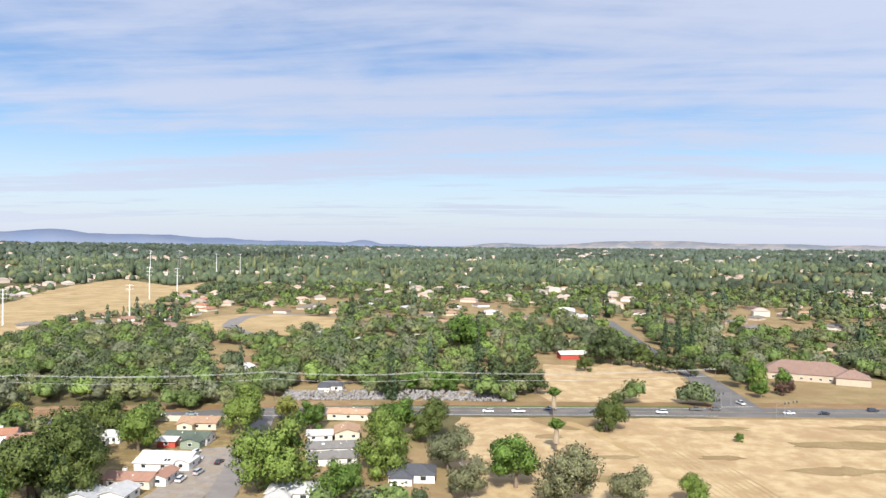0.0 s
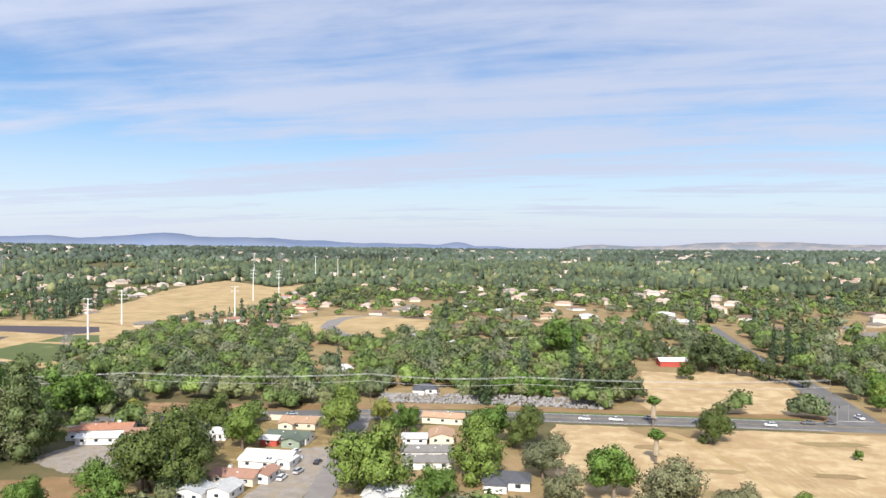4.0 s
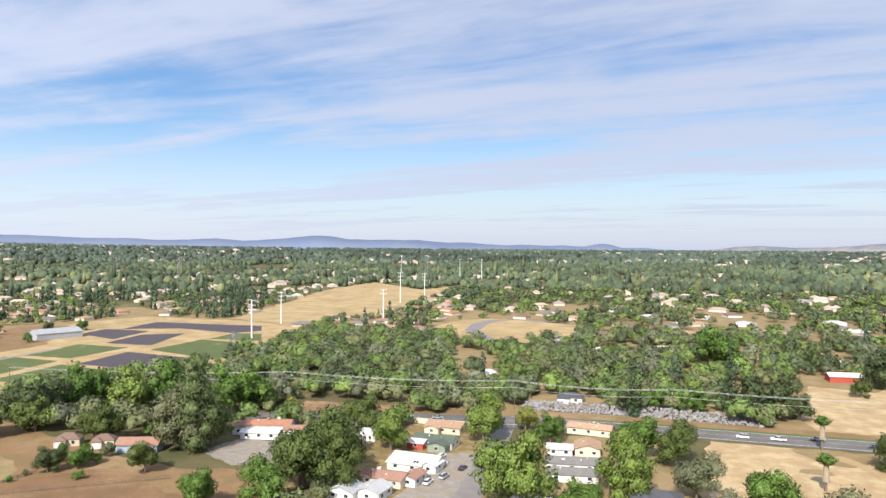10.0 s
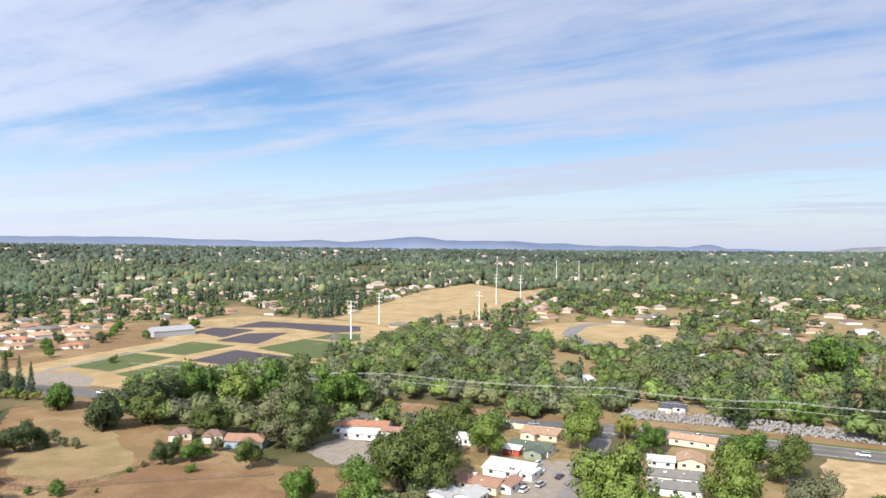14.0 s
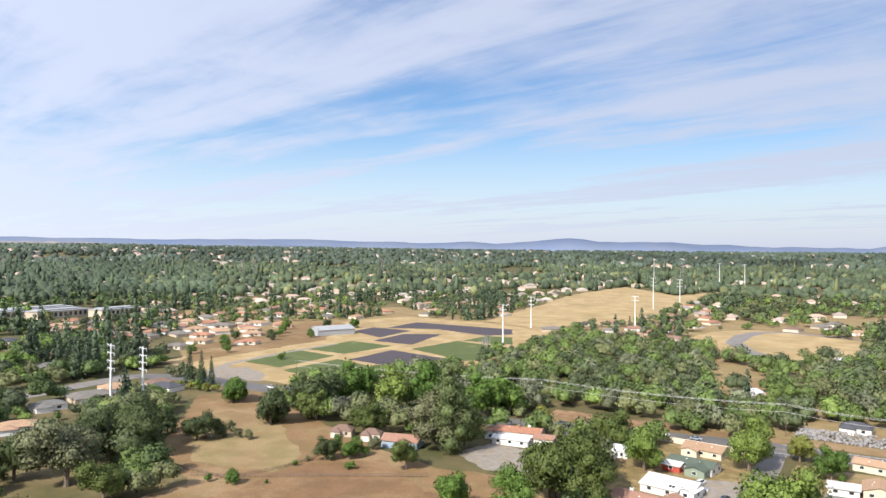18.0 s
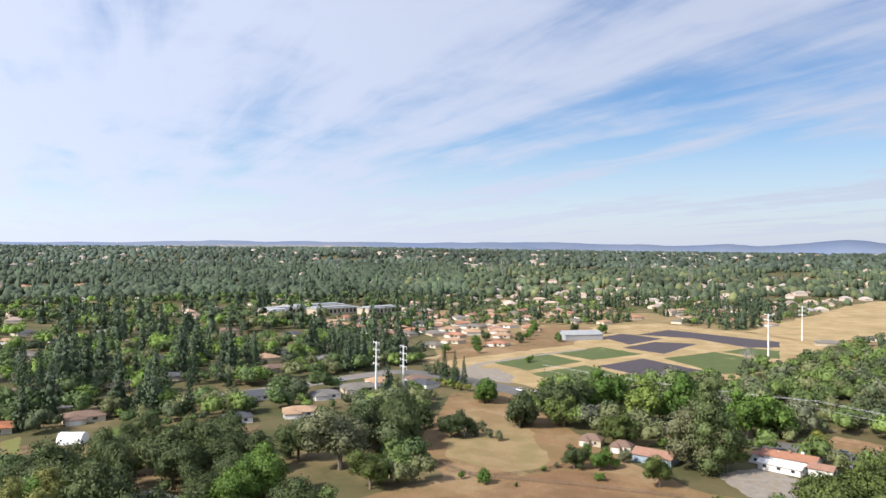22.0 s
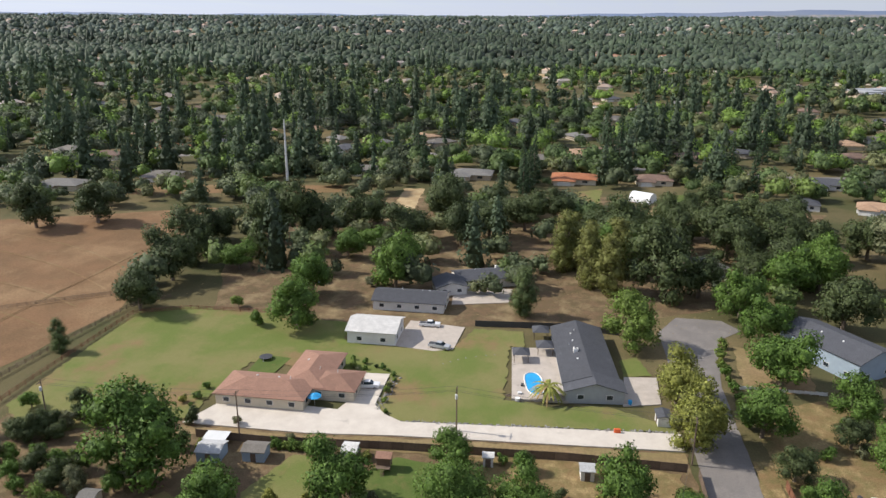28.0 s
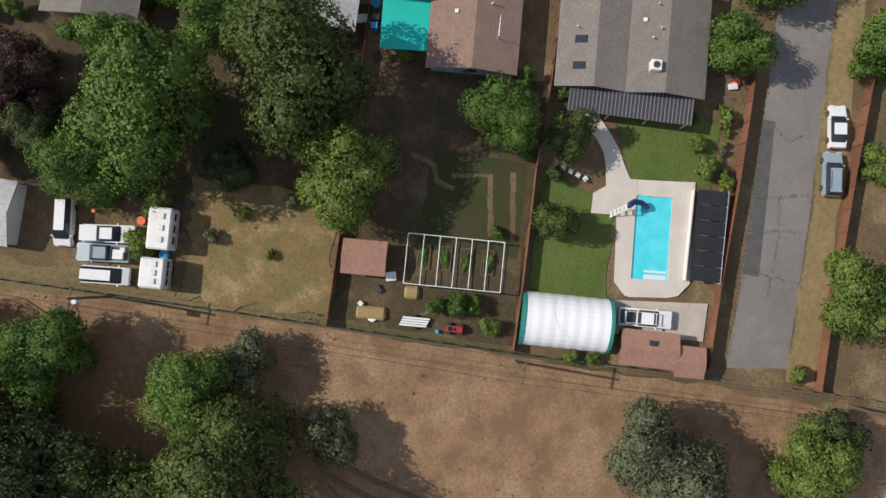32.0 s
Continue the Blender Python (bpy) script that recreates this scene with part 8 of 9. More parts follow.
BODY = {
    "sedan": ([(-2.3, 0.3), (2.25, 0.3), (2.35, 0.55), (2.25, 0.72), (1.1, 0.92), (-1.6, 0.98), (-2.25, 0.95), (-2.35, 0.6)], [(1.15, 0.9), (0.35, 1.38), (-0.9, 1.42), (-1.75, 0.96)], (0.3, -0.95, 1.40), 0.9, 1.45),
    "suv": ([(-2.35, 0.38), (2.3, 0.38), (2.4, 0.65), (2.3, 0.95), (1.2, 1.1), (-2.25, 1.12), (-2.4, 0.7)], [(1.25, 1.08), (0.6, 1.66), (-2.0, 1.70), (-2.3, 1.1)], (0.55, -2.0, 1.69), 0.95, 1.5),
    "pickup": ([(-2.85, 0.48), (2.75, 0.48), (2.85, 0.8), (2.75, 1.08), (1.35, 1.2), (-2.8, 1.18), (-2.9, 0.8)], [(1.4, 1.16), (0.75, 1.78), (-0.65, 1.80), (-0.85, 1.18)], (0.7, -0.62, 1.79), 0.98, 1.75),
    "van": ([(-2.6, 0.35), (2.45, 0.35), (2.6, 0.7), (2.5, 1.0), (1.8, 1.2), (-2.55, 1.2), (-2.65, 0.7)], [(1.85, 1.18), (1.0, 1.9), (-2.35, 1.95), (-2.6, 1.2)], (0.95, -2.3, 1.94), 0.97, 1.6),
}
tyre_bm = bmesh.new()
tube(tyre_bm, (0, -0.11, 0), (0, 0.11, 0), 0.36, 0.36, 14)
TYRE = to_mesh(tyre_bm, "tyre", M["tyre"])
RIM = to_mesh(tube(bmesh.new(), (0, -0.125, 0), (0, 0.125, 0), 0.2, 0.2, 10), "rim", M["chrome"])
CARS = {}


def car(kind, paint, x, y, turn, label, group="parked cars", bed="", z=0.05):
    """A vehicle facing along its local x."""
    key = (kind, paint, bed)
    m = pose(x, y, z + float(land(x, y)), 0, 0, turn)
    if key in CARS:
        c = copy_thing(CARS[key], m)
        return tagged(c, label)
    low, cab, top, half, axle = BODY[kind]
    c = thing({"sedan": "car", "suv": "suv", "pickup": "pickup_truck", "van": "van"}[kind], label, "truck" if kind == "pickup" else "car", m, group)
    pm = CARPAINT[paint]
    part("body", side_solid(low, half, 0.12, 0.8), pm, c)
    part("cabin_glass", side_solid(cab, half - 0.06, 0.35, 1.0), M["glass"], c, "dark glass")
    tuck = half - 0.06 - 0.35 * (top[2] - 1.0)
    part("roof", boxes(((top[0] + top[1]) / 2, 0, top[2] - 0.01, top[0] - top[1], 2 * tuck - 0.06, 0.045), bevel=0.02), pm, c)
    for sx in (-axle, axle):
        for sy in (-half + 0.1, half - 0.1):
            w = part("wheel", TYRE, None, c, m=Matrix.Translation((sx, sy, 0.36)))
            part("rim", RIM, None, w)
    fx, rx = low[2][0], low[-1][0]
    for sy in (-0.62, 0.62):
        part("headlight", boxes((fx - 0.06, sy, low[2][1] + 0.02, 0.14, 0.36, 0.16)), M["skylight"], c)
        part("taillight", boxes((rx + 0.04, sy * 1.15, low[-1][1] + 0.02, 0.12, 0.2, 0.26)), M["lamp"], c)
    for sy in (-half - 0.06, half + 0.06):
        part("mirror", boxes((cab[0][0] - 0.35, sy, cab[0][1] + 0.02, 0.14, 0.2, 0.14)), pm, c)
    if kind == "pickup":
        part("truck_bed", boxes((-1.85, 0, 1.12, 1.75, 1.5, 0.085)), M["dark"], c, "dark open bed")
        if bed == "rack":
            part("ladder_rack", boxes((-0.6, -0.6, 1.95, 3.6, 0.05, 0.05), (-0.6, 0.6, 1.95, 3.6, 0.05, 0.05), (-2.3, 0, 1.2, 0.05, 1.2, 0.8), (0.9, 0, 1.85, 0.05, 1.2, 0.12), (-1.2, 0, 1.95, 0.05, 1.2, 0.05)), M["steel"], c)
        elif bed == "load":
            part("load", boxes((-1.8, 0.1, 1.2, 1.1, 1.0, 0.35), (-2.3, -0.4, 1.2, 0.5, 0.5, 0.45)), M["white"], c, "pale load in the bed")
        elif bed == "cap":
            part("bed_cap", boxes((-1.85, 0, 1.2, 1.9, 1.7, 0.6), bevel=0.06), pm, c)
    if kind == "suv":
        for sy in (-0.55, 0.55):
            part("roof_rail", boxes((-0.7, sy, top[2] + 0.05, 2.0, 0.05, 0.05)), M["dark"], c)
    CARS[key] = c
    return c


car("suv", "white", -45.3, -7.4, 5, "white sport utility vehicle in a driveway")
car("suv", "black", -45.7, -4.3, 185, "black sport utility vehicle in a driveway")
car("pickup", "grey", -44.2, -22.6, 10, "grey pickup truck with a covered bed", bed="cap")
car("suv", "silver", -49.0, -31.6, 92, "silver sport utility vehicle at the kerb")
car("van", "palegreen", -48.2, -45.3, 10, "pale green van beside the street")
car("pickup", "silver", -45.1, 14.2, 186, "silver open off-road truck in a driveway", bed="rack")
car("suv", "white", -45.6, 17.2, 3, "white sport utility vehicle with a sunroof")
car("pickup", "white", -51.8, 23.5, 93, "white work pickup with a ladder rack", bed="rack")
car("sedan", "grey", -64.4, 25.1, -86, "grey sedan at the kerb")
car("sedan", "lime", -49.1, 48.1, 170, "bright lime green car on the dirt")
car("sedan", "white", -26.4, 43.7, 188, "white sports car parked on the verge")
car("suv", "covered", -21.2, 43.9, 187, "car under a grey-blue cover")
car("pickup", "white", -2.5, 26.6, 95, "white pickup with a rack behind the tent", bed="rack")
car("pickup", "white", -1.3, -31.2, 98, "old white pickup in a back yard", bed="cap")
car("sedan", "silver", -46.2, -33.9, 8, "pale silver car under the trees")
car("pickup", "covered", 0.8, -31.4, 277, "old grey pickup in a back yard", bed="load")
car("van", "white", 3.1, -30.7, 96, "old white van in a back yard")
car("van", "white", -1.7, -36.2, 8, "white van with a blue tarp in a back yard")
car("pickup", "green", -63.0, -18.0, 95, "dark green pickup beside the street")
car("pickup", "darkblue", -74.1, -31.1, 5, "dark blue pickup truck on the gravel", bed="")
car("pickup", "grey", -64.8, -30.2, 8, "grey pickup with a loaded bed", bed="load")
car("suv", "silver", -76.3, -27.1, 186, "silver sport utility vehicle in a driveway")
car("sedan", "white", -79.4, -34.9, 8, "white sedan beside the house")
car("van", "grey", -84.0, -35.2, 8, "grey van beside the house")
car("suv", "grey", -69.3, 16.2, 4, "dark sport utility vehicle in a driveway")
car("suv", "white", -77.5, 33.0, 186, "white sport utility vehicle at the roadside")
car("pickup", "white", -144.2, -38.6, 100, "white pickup on the concrete drive")
car("pickup", "white", -180.4, -32.0, 95, "white pickup beside the barn")
car("pickup", "silver", -167.6, -26.8, 80, "silver pickup on the parking pad")
car("sedan", "silver", -64.6, -67.2, 5, "silver car under the carport")
car("sedan", "red", -64.4, -64.0, 5, "red car under the carport")
for x, y, turn, kind, paint in ((20, 311, 180, "suv", "white"), (33, 311, 180, "pickup", "white"), (48, 317, 0, "sedan", "silver"), (66, 311, 180, "sedan", "black"), (95, 311, 180, "suv", "white"), (112, 317, 0, "pickup", "grey"), (121, 318, 0, "sedan", "grey"),
                                (150, 311, 180, "sedan", "white"), (165, 311, 180, "sedan", "black"), (190, 317, 0, "suv", "darkblue"), (137, 330, 95, "pickup", "white"), (-118, 299, 15, "pickup", "white"), (-105, 302, 12, "sedan", "covered")):
    car(kind, paint, x, y, turn, f"{paint} {kind} driving on the main road", "cars on the road")
for x, y, turn, kind, paint in ((-38, 312, 3, "sedan", "white"), (-20, 313, 3, "sedan", "black"), (-330, 262, 0, "pickup", "white"), (-322, 266, 180, "suv", "white"), (-84, 246, 80, "suv", "white"), (-79, 218, 85, "suv", "white"), (-73, 236, 85, "sedan", "black"),
                                (-82, 240, 10, "sedan", "white"), (-76, 225, 80, "suv", "silver"), (-160, 290, 18, "suv", "grey"), (-150, 293, 18, "sedan", "red"), (-412, 188, 95, "suv", "white")):
    car(kind, paint, x, y, turn, f"{paint} {kind} beside the main road", "cars on the road")


def camper(x, y, turn, ln, label, drivable=False, wide=2.4):
    c = thing("motorhome" if drivable else "travel_trailer", label, "camper", pose(x, y, 0.05, 0, 0, turn), "campers")
    part("body", boxes((0, 0, 0.55, ln, wide, 2.35), bevel=0.18), M["white"], c)
    part("stripe", boxes((0, 0, 1.1, ln * 0.9, wide + 0.02, 0.18)), M["dark"], c)
    if drivable:
        part("hood", boxes((ln / 2 + 0.55, 0, 0.5, 1.4, wide * 0.8, 0.9), bevel=0.12), M["white"], c)
        part("windscreen", boxes((ln / 2 + 0.05, 0, 1.3, 0.2, wide * 0.8, 0.7)), M["glass"], c)
    for i in range(3):
        part("roof_vent", boxes((-ln * 0.3 + i * ln * 0.28, 0.2, 2.9, 0.6, 0.55, 0.16), bevel=0.03), M["steel"], c)
        for sy in (-1, 1):
            part("window", boxes((-ln * 0.3 + i * ln * 0.28, sy * wide / 2, 1.6, 0.8, 0.04, 0.55)), M["glass"], c)
    for sx in (-ln * 0.22, ln * 0.3 if drivable else -ln * 0.05):
        for sy in (-wide / 2 + 0.1, wide / 2 - 0.1):
            w = part("wheel", TYRE, None, c, m=Matrix.Translation((sx, sy, 0.36)))
            part("rim", RIM, None, w)
    return c


camper(-105.5, 16.3, 88, 6.6, "white motorhome parked in a dirt yard", True)
camper(-118.1, 60.0, 88, 7.0, "white travel trailer on bare dirt")
camper(-44.0, -48.6, 185, 7.4, "white motorhome between trees", True, 2.6)
camper(-2.8, -25.3, 5, 4.4, "rusty white utility trailer in a back yard", False, 2.5)
camper(1.9, -25.2, 5, 3.2, "white box trailer in a back yard", False, 2.6)

# ---- poles, wires and signs ----


def steel_pole(x, y, h, arms, label, z=None):
    p = thing("transmission_pole", label, "power pole", pose(x, y, float(land(x, y)) if z is None else z), "transmission poles")
    part("shaft", tube(bmesh.new(), (0, 0, 0), (0, 0, h), 0.75, 0.35, 10), M["steel"], p)
    for k in range(arms):
        zz = h - 1.2 - k * h * 0.115
        for sx in (-1, 1):
            bm = bmesh.new()
            tube(bm, (0, 0, zz), (sx * 3.4, 0, zz + 0.7), 0.26, 0.14, 6)
            a = part("crossarm", bm, M["steel"], p)
            part("insulator", tube(bmesh.new(), (sx * 3.4, 0, zz + 0.7), (sx * 3.4, 0, zz - 0.9), 0.13, 0.1, 6), M["skylight"], a)
    return p


for x, y, h, arms in ((-346, 178, 32.5, 4), (-338, 190, 30.5, 4), (-331, 498, 34, 3), (-380, 622, 32, 3), (-374, 918, 42, 3), (-350, 949, 40, 3), (-291, 669, 34, 2), (-447, 1422, 50, 1), (-400, 1421, 50, 1), (-650, 1600, 50, 2)):
    steel_pole(x, y, h, arms, "tall white steel transmission pole with crossarms")
steel_pole(-350, -144, 31.5, 0, "tall plain white steel transmission pole")


def lattice(x, y, h):
    t = thing("lattice_tower", "grey steel lattice transmission tower", "power tower", pose(x, y, float(land(x, y)), 0, 0, 30), "lattice towers")
    bm = bmesh.new()
    for sx in (-1, 1):
        for sy in (-1, 1):
            tube(bm, (sx * 4, sy * 4, 0), (sx * 0.8, sy * 0.8, h), 0.3, 0.2, 4)
    for k in range(6):
        z, w = h * k / 6, 4 - 3.2 * k / 6
        z2, w2 = h * (k + 1) / 6, 4 - 3.2 * (k + 1) / 6
        for s in (-1, 1):
            tube(bm, (-w, s * w, z), (w2, s * w2, z2), 0.14, 0.14, 4)
            tube(bm, (s * w, -w, z), (s * w2, w2, z2), 0.14, 0.14, 4)
    part("frame", bm, M["rock"], t)
    for z in (0.72, 0.84, 0.96):
        part("crossarm", tube(bmesh.new(), (-7, 0, h * z), (7, 0, h * z), 0.25, 0.25, 4), M["rock"], t)


for x, y, h in ((-825, 1480, 46), (-1104, 1367, 44), (-1293, 1377, 44), (-1500, 1130, 44), (-1460, 1060, 44), (-600, 1640, 46), (120, 2100, 46), (-1900, 700, 46), (-1850, 820, 46), (-1800, 420, 44)):
    lattice(x, y, h)


def utility_pole(x, y, h, turn, transformer=False):
    p = thing("utility_pole", "weathered wooden utility pole with a crossarm", "utility pole", pose(x, y, 0, 0, 0, turn), "utility poles")
    part("shaft", tube(bmesh.new(), (0, 0, 0), (0, 0, h), 0.17, 0.11, 8), M["wood"], p)
    part("crossarm", boxes((0, 0, h - 0.6, 2.4, 0.12, 0.12)), M["wood"], p)
    for sx in (-1.1, -0.5, 0.5, 1.1):
        part("insulator", tube(bmesh.new(), (sx, 0, h - 0.48), (sx, 0, h - 0.28), 0.05, 0.04, 6), M["dark"], p)
    if transformer:
        part("transformer", tube(bmesh.new(), (0.35, 0, h - 2.4), (0.35, 0, h - 1.5), 0.25, 0.25, 10), M["steel"], p)
    return p


def wire(a, b, sag, r=0.022, mat=None):
    """A hanging cable."""
    cu = bpy.data.curves.new("cable", "CURVE")
    cu.dimensions, cu.bevel_depth, cu.bevel_resolution = "3D", r, 0
    s = cu.splines.new("POLY")
    s.points.add(14)
    for i in range(15):
        k = i / 14
        p = Vector(a).lerp(Vector(b), k)
        s.points[i].co = (p.x, p.y, p.z - 4 * sag * k * (1 - k), 1)
    cu.materials.append(mat or M["dark"])
    return tagged(new("cable", cu), "thin hanging power cable between poles", "cable", "cables")


for line, h, side in (([(-116.9, -98.4), (-120.2, -57.8), (-130.2, -15.8), (-127.5, 29.2)], 10, 0), ([(2.9, 50.0), (4.5, 13.9), (5.3, -30.0), (6.5, -62)], 9.5, 0)):
    for i, (x, y) in enumerate(line):
        utility_pole(x, y, h, 0, i % 2 == 0)
    for (ax, ay), (bx, by) in zip(line, line[1:]):
        for o in (-1.1, 0.5, 1.1):
            wire((ax + o, ay, h - 0.3), (bx + o, by, h - 0.3), 0.7)
PALE_WIRE = material("pale_cable", (0.45, 0.45, 0.45), 0.4)
road_poles = [(-330, 280), (-187, 316), (-77, 330), (-7, 332), (131, 345)]
for i, (x, y) in enumerate(road_poles):
    utility_pole(x, y, 14, 90 - 10 * (i < 2), i % 2 == 1)
for (ax, ay), (bx, by) in zip(road_poles, road_poles[1:]):
    for o, z in ((-1.1, 13.7), (1.1, 13.7), (0, 10.5)):
        wire((ax, ay + o, z), (bx, by + o, z), 1.6, 0.06, PALE_WIRE)
for a, b in (((-341, 175), (-331, 498)), ((-331, 498), (-374, 918)), ((-329, 186), (-380, 622)), ((-341, 175), (-349, -144)), ((-329, 186), (-349, -144))):
    for o in (-3.2, 3.2):
        for z in (33, 29):
            wire((a[0] + o, a[1], z), (b[0] + o, b[1], z + 1), 6, 0.03)
for (ax, ay), (bx, by), z in (((4.5, 13.9), (-21, 4), 4.0), ((-127.5, 29.2), (-92, 21), 4.2), ((5.3, -30), (-24, -38), 4.0)):
    wire((ax, ay, 9.0), (bx, by, z), 0.6, 0.015)
for x, y in ((125, 322), (146, 306), (131, 326), (141, 303)):
    sg = thing("traffic_signal", "grey traffic signal mast at the crossroads", "traffic signal", pose(x, y, 0, 0, 0, 200 if y > 314 else 20), "traffic signals")
    part("mast", tube(bmesh.new(), (0, 0, 0), (0, 0, 7), 0.12, 0.09, 8), M["rock"], sg)
    part("arm", tube(bmesh.new(), (0, 0, 6), (6.4, 0, 6.7), 0.06, 0.045, 6), M["rock"], sg)
    for k in (4.5, 6.5):
        part("signal_head", boxes((k, 0, 5.6, 0.35, 0.3, 1.0)), M["dark"], sg)

# ---- small things ----


def cone(x, y):
    c = thing("traffic_cone", "orange traffic cone on the asphalt", "traffic cone", pose(x, y, 0.05), "traffic cones")
    bm = bmesh.new()
    bmesh.ops.create_cone(bm, cap_ends=True, segments=10, radius1=0.2, radius2=0.04, depth=0.7, matrix=Matrix.Translation((0, 0, 0.4)))
    part("body", bm, M["orange"], c)
    part("foot", boxes((0, 0, 0, 0.45, 0.45, 0.05)), M["orange"], c)


cone(-66.3, 42.2)
cone(-64.1, 44.9)


def wheelie_bin(x, y, mat, label):
    b = thing("rubbish_bin", label, "bin", pose(x, y, 0.05, 0, 0, 10), "bins")
    part("body", boxes((0, 0, 0, 0.65, 0.7, 1.0), bevel=0.04), M[mat], b)
    part("lid", boxes((0, 0, 1.0, 0.7, 0.76, 0.08), bevel=0.03), M[mat], b)


for i in range(2):
    wheelie_bin(-43.6 + 0.9 * i, 12.2, "blue", "blue wheeled rubbish bin by the fence")
    wheelie_bin(-29.4 + 0.9 * i, -7.4, "blue" if i else "dark", "wheeled rubbish bin beside the house")
wheelie_bin(-148, 19, "blue", "blue wheeled rubbish bin by the house")


def mailbox(x, y):
    b = thing("mailbox", "white mailbox on a wooden post", "mailbox", pose(x, y, 0), "mailboxes")
    part("post", boxes((0, 0, 0, 0.1, 0.1, 1.0)), M["wood"], b)
    part("box", boxes((0, 0, 1.0, 0.5, 0.2, 0.24), bevel=0.05), M["white"], b)


for p in ((-49.8, -2.3), (-50.2, 12.0), (-63.4, -52), (-63.8, -35.2), (-64.3, 12.2)):
    mailbox(*p)
hy = thing("fire_hydrant", "white fire hydrant on the verge", "hydrant", pose(-68.3, 47.1, 0))
part("barrel", tube(bmesh.new(), (0, 0, 0), (0, 0, 0.65), 0.14, 0.12, 10), M["white"], hy)
part("cap", tube(bmesh.new(), (0, 0, 0.65), (0, 0, 0.8), 0.15, 0.05, 10), M["white"], hy)
ss = thing("street_sign", "green street sign on a post at the corner", "street sign", pose(-68.4, 31.8, 0, 0, 0, 20))
part("post", tube(bmesh.new(), (0, 0, 0), (0, 0, 2.6), 0.04), M["steel"], ss)
part("blade", boxes((0, 0, 2.45, 0.9, 0.03, 0.2)), M["trimteal"], ss)
rc = thing("red_barrier", "red plastic barrier on the driveway", "barrier", pose(-135.9, 15.9, 0.1, 0, 0, 95))
part("body", boxes((0, 0, 0, 1.3, 0.5, 1.0), bevel=0.1), M["orange"], rc)
tr = thing("garden_tractor", "small red garden tractor by the fence", "tractor", pose(2.2, 6.9, 0, 0, 0, 95))
part("body", boxes((0, 0, 0.45, 1.8, 0.7, 0.6), (0.5, 0, 0.9, 0.7, 0.6, 0.25), bevel=0.06), CARPAINT["red"], tr)
part("seat", boxes((-0.5, 0, 1.0, 0.45, 0.45, 0.12), (-0.7, 0, 1.1, 0.1, 0.45, 0.35)), M["dark"], tr)
part("steering_wheel", tube(bmesh.new(), (0.0, 0, 1.25), (0.03, 0, 1.28), 0.18, 0.18, 10), M["dark"], tr)
for sx, sy in ((-0.6, 0.5), (-0.6, -0.5), (0.7, 0.45), (0.7, -0.45)):
    part("wheel", TYRE, None, tr, m=Matrix.Translation((sx, sy, 0.36)))
ut = thing("boat_trailer", "loaded utility trailer with pale boards", "trailer", pose(2.2, 2.6, 0, 0, 0, 95))
part("bed", boxes((0, 0, 0.45, 2.6, 1.1, 0.12)), M["dark"], ut)
for i in range(4):
    part("board", boxes((-0.2 + 0.1 * i, -0.4 + 0.26 * i, 0.57 + 0.02 * i, 2.9, 0.2, 0.05), bevel=0.01), M["white"], ut)
for sy in (-0.65, 0.65):
    part("wheel", TYRE, None, ut, m=Matrix.Translation((0, sy, 0.36)))
HAY = material("hay", (0.42, 0.30, 0.14), 0.95, other=(0.3, 0.21, 0.1), scale=3, amount=0.5, fine=0.4, bump=0.8, bump_scale=12)
for x, y, w in ((2.1, -2.2, 3.2), (-0.8, 1.7, 1.6)):
    hb = tagged(new("hay_pile", to_mesh(boxes((0, 0, 0, w, 1.4, 0.7), bevel=0.25), "hay_pile", HAY)), "heap of pale straw on the dirt", "hay", "straw heaps")
    hb.matrix_basis = pose(x, y, 0, 0, 0, 95)
for i in range(4):
    ch = thing("patio_chair", "white plastic patio chair beside the pool", "chair", pose(-16.9 + 0.25 * i, 15.4 + 0.85 * i, 0.03, 0, 0, 175 - 12 * i), "patio chairs")
    part("seat", boxes((0, 0, 0.4, 0.5, 0.5, 0.05)), M["white"], ch)
    part("backrest", boxes((-0.24, 0, 0.45, 0.05, 0.5, 0.45)), M["white"], ch)
    for sx in (-0.2, 0.2):
        for sy in (-0.2, 0.2):
            part("leg", boxes((sx, sy, 0, 0.05, 0.05, 0.4)), M["white"], ch)
pb = thing("pool_float", "yellow inflatable on the fence corner", "pool toy", pose(-17.6, 32.9, 0.02))
part("body", boxes((0, 0, 0, 0.7, 0.5, 0.45), bevel=0.12), M["yellow"], pb)
DEAD_FROND = material("dead_fronds", (0.36, 0.30, 0.22), 0.95, other=(0.24, 0.19, 0.13), scale=2, amount=0.5, bump=0.8, bump_scale=6, stretch=(3, 3, 0.4))
for x, y, h in ((40, 252, 9), (47, 303, 10)):
    pl = thing("palm_tree", "tall fan palm with a skirt of dead fronds", "palm tree", pose(x, y, 0), "palms")
    part("trunk", tube(bmesh.new(), (0, 0, 0), (0.2, 0, h), 0.4, 0.3, 8), M["bark"], pl)
    part("dead_skirt", tube(bmesh.new(), (0.1, 0, h - 6), (0.2, 0, h), 1.15, 0.7, 9), DEAD_FROND, pl, "skirt of dead straw-coloured fronds")
    part("crown", crown_mesh("crown", "broad", 420, 0.34, 71, LEAF["g"], 0.5), None, pl, m=Matrix.Translation((0.2, 0, h + 0.6)) @ Matrix.Diagonal((2.7, 2.7, 1.9, 1)))
pl = thing("date_palm", "date palm with long arching fronds beside the pool", "palm tree", pose(-146.2, 1.5, 0.02))
part("trunk", tube(bmesh.new(), (0, 0, 0), (0, 0, 3.6), 0.5, 0.45, 9), M["bark"], pl)
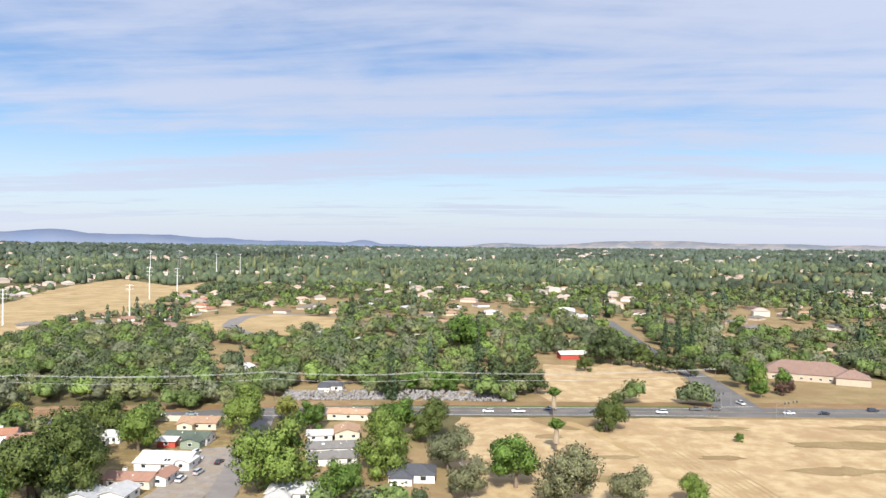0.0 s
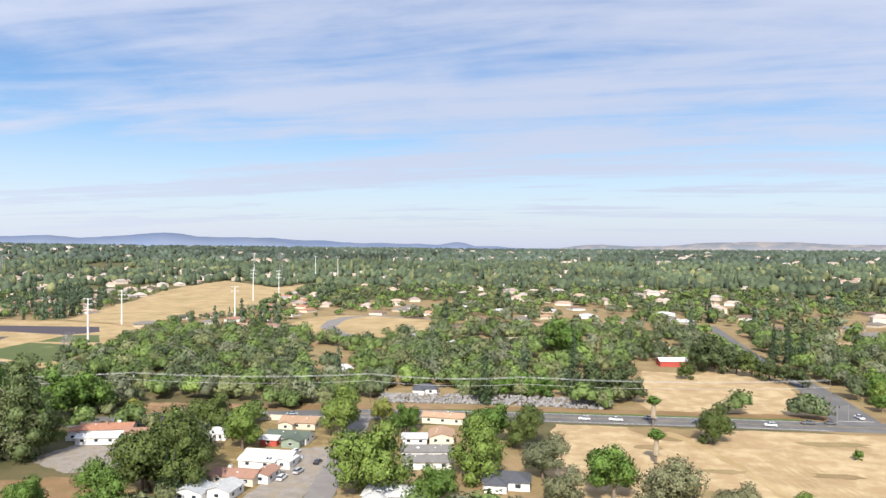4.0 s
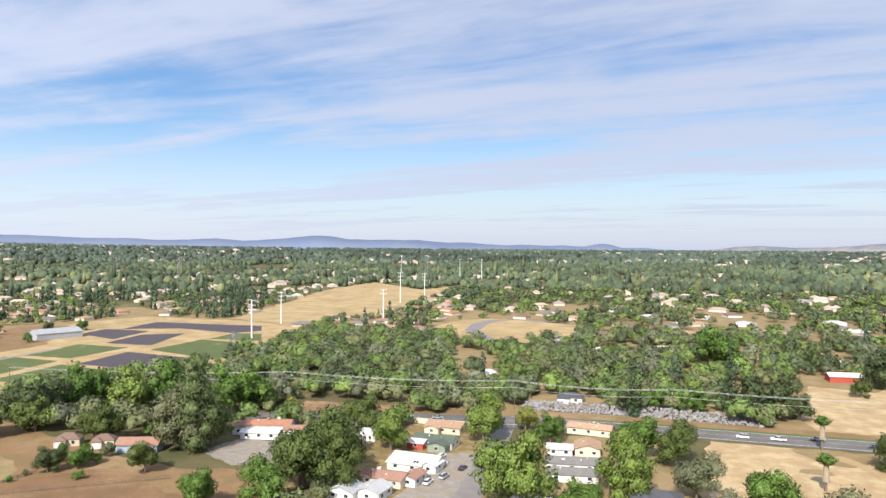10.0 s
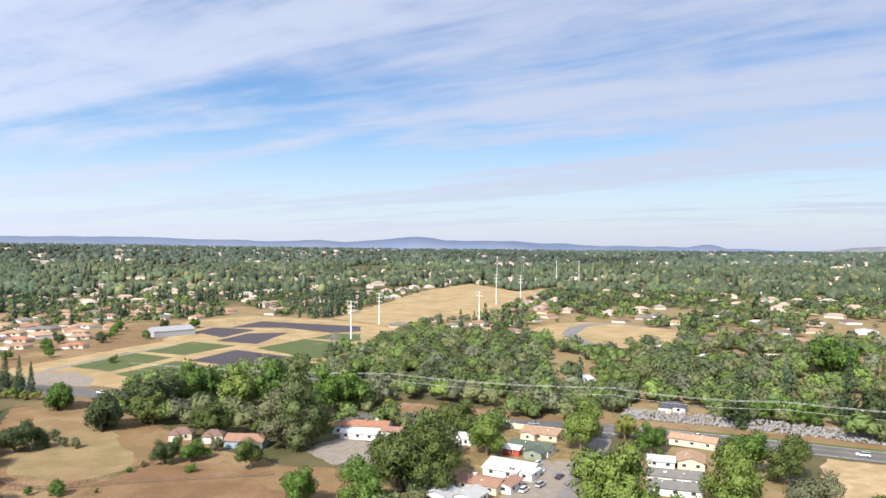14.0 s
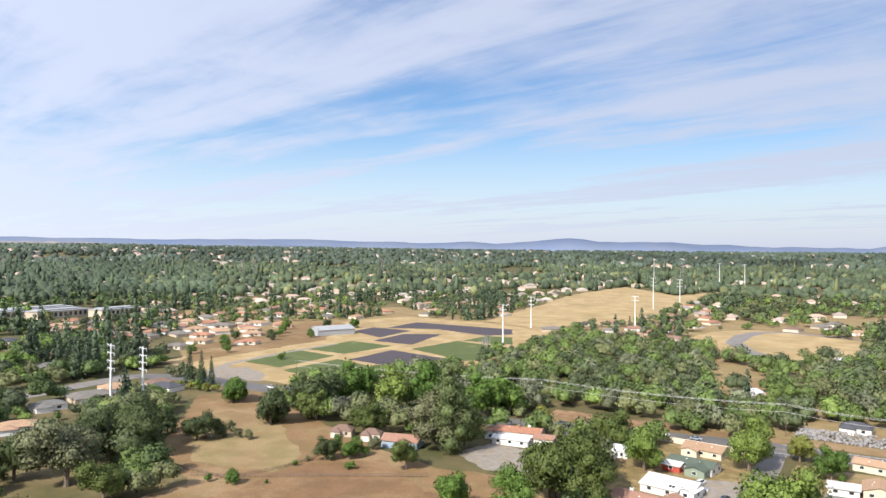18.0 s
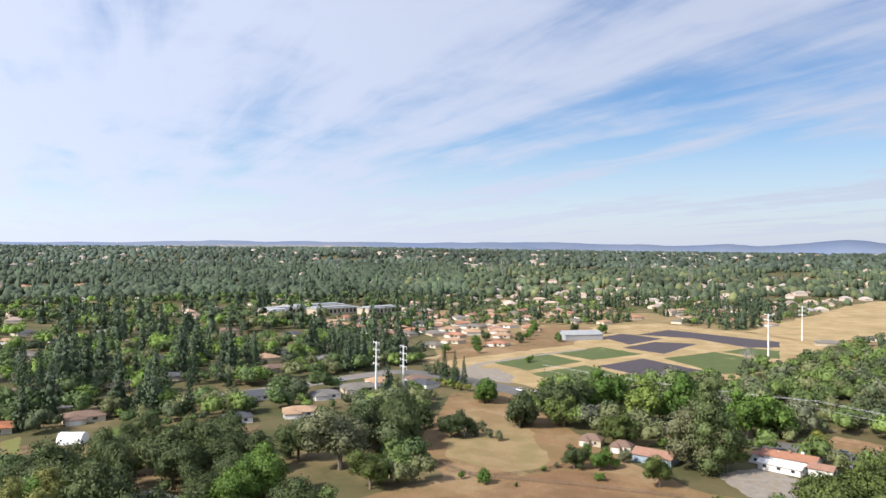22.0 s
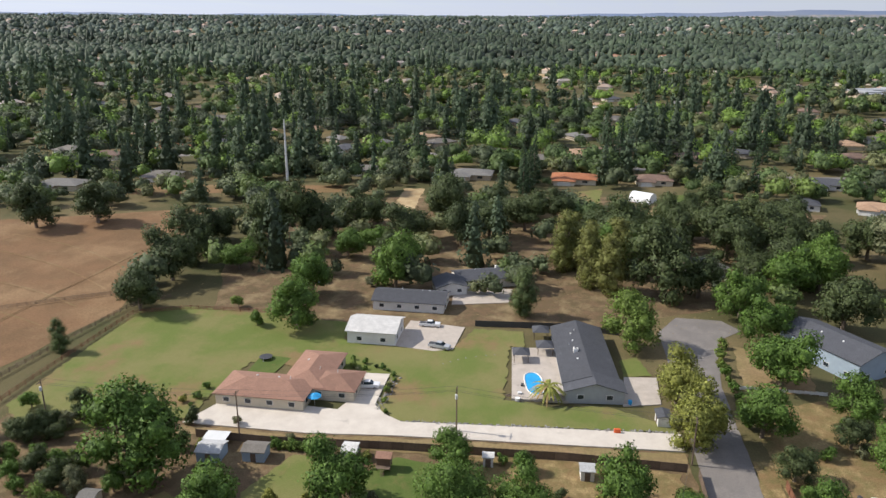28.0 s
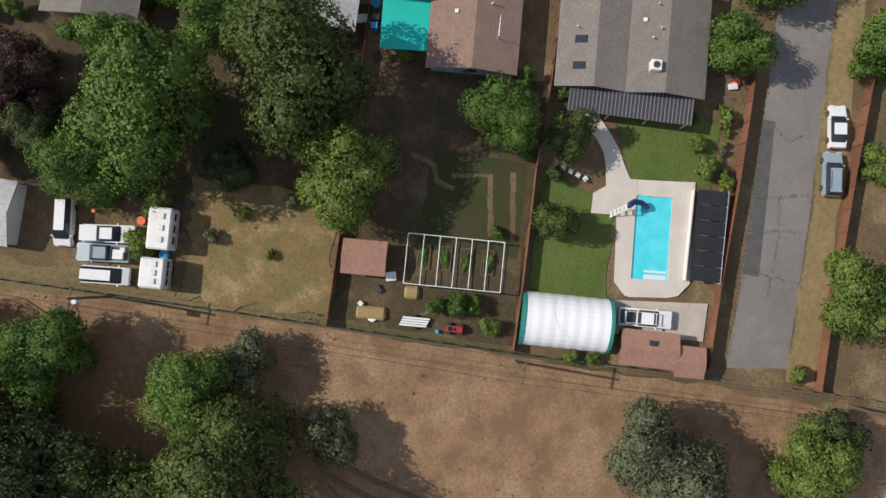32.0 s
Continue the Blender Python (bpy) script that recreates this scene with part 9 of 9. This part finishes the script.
for i in range(26):
    a, up0 = i * 2.4, 0.2 + 0.9 * ((i * 7) % 10) / 10
    bm = bmesh.new()
    for s in range(5):
        k0, k1 = s / 5, (s + 1) / 5
        q = []
        for k in (k0, k1):
            d, z = 4.2 * k, 3.7 + up0 * 2.6 * k - 3.4 * k * k
            wdt = 0.42 * math.sin(math.pi * (0.12 + 0.85 * k))
            q += [(math.cos(a) * d - math.sin(a) * wdt, math.sin(a) * d + math.cos(a) * wdt, z - 0.12), (math.cos(a) * d, math.sin(a) * d, z), (math.cos(a) * d + math.sin(a) * wdt, math.sin(a) * d - math.cos(a) * wdt, z - 0.12)]
        v = [bm.verts.new(p) for p in q]
        bm.faces.new((v[0], v[3], v[4], v[1]))
        bm.faces.new((v[1], v[4], v[5], v[2]))
    part("frond", bm, LEAF["y"] if i % 5 else HAY, pl)
# church hall and red barn near the crossroads, farm barn, old sheds, offices
big = thing("church_hall", "long low building with a pinkish brown hipped roof", "hall", pose(201, 398, 0, 0, 0, -25))
wing(big, 0, 0, 46, 22, 0, "pinkbrown", "beige", 4.0, 0.5, True, windows=True)
wing(big, 22, -8, 16, 14, 0, "pinkbrown", "beige", 4.0, 0.5, True, windows=False)
rb = thing("red_barn", "red barn with a white metal roof", "barn", pose(83, 462, 0, 0, 0, 8))
wing(rb, 0, 0, 17, 9, 0, "white", "red", 3.4, 0.35, windows=False)
fb = thing("farm_barn", "long open barn with a pale metal roof", "barn", pose(-498, 464, 0, 0, 0, 70))
wing(fb, 0, 0, 36, 20, 0, "bluegrey", "grey", 5.0, 0.3, windows=False)
ob_ = thing("old_barn", "old barn with a rusty corrugated roof", "barn", pose(-193, 219, 0, 0, 0, 20))
wing(ob_, 0, 0, 15, 8, 0, "rusty", "paleblue", 3.0, 0.45, windows=False)
for x, y, w, d, turn in ((-888, 318, 56, 26, 97), (-866, 378, 62, 26, 99), (-838, 432, 54, 24, 101), (-915, 370, 90, 22, 98), (-860, 300, 20, 40, 97)):
    of = thing("office_block", "long low office building with a flat pale roof", "office building", pose(x, y, float(land(x, y)), 0, 0, turn), "offices")
    part("wall", boxes((0, 0, 0, w, d, 8)), WALL["beige"], of)
    part("roof", boxes((0, 0, 8, w + 2, d + 2, 0.8), (0, 0, 8.8, w * 0.86, d * 0.6, 1.4), bevel=0.3), ROOF["bluegrey"], of)
    for k in range(int(w / 6)):
        for s in (-1, 1):
            part("window", boxes((-w / 2 + 3 + k * 6, s * d / 2, 2.2, 3.4, 0.2, 4.5)), M["glass"], of)
dm = thing("garden_tent", "white domed garden shelter on a lawn", "tent", pose(-340, 34, 0, 0, 0, 60))
part("cover", tunnel(4.0, 4.4, -5, 5, 10, 0.01, True), M["tentcloth"], dm)

# street details
font = bpy.data.curves.new("road_lettering", "FONT")
font.body, font.size, font.align_x = "SLOW", 0.80, "CENTER"
letters = bpy.data.meshes.new_from_object(bpy.data.objects.new("lettering_source", font))
letters.materials.clear()
letters.materials.append(WHITE_LINE)
slow = tagged(new("road_lettering", letters), "small white hand-painted word on asphalt", "road marking", kind="structure")
slow.matrix_basis = pose(-57.95, -13.66, 0.09, 0, 0, -173.5)
mh = thing("manhole_cover", "round dark iron manhole cover in the street", "manhole cover", pose(-56.88, 40.70, 0.07))
part("ring", tube(bmesh.new(), (0, 0, 0), (0, 0, 0.03), 0.42, 0.42, 20), M["steel"], mh)
part("lid", tube(bmesh.new(), (0, 0, 0), (0, 0, 0.035), 0.36, 0.36, 20), M["dark"], mh)
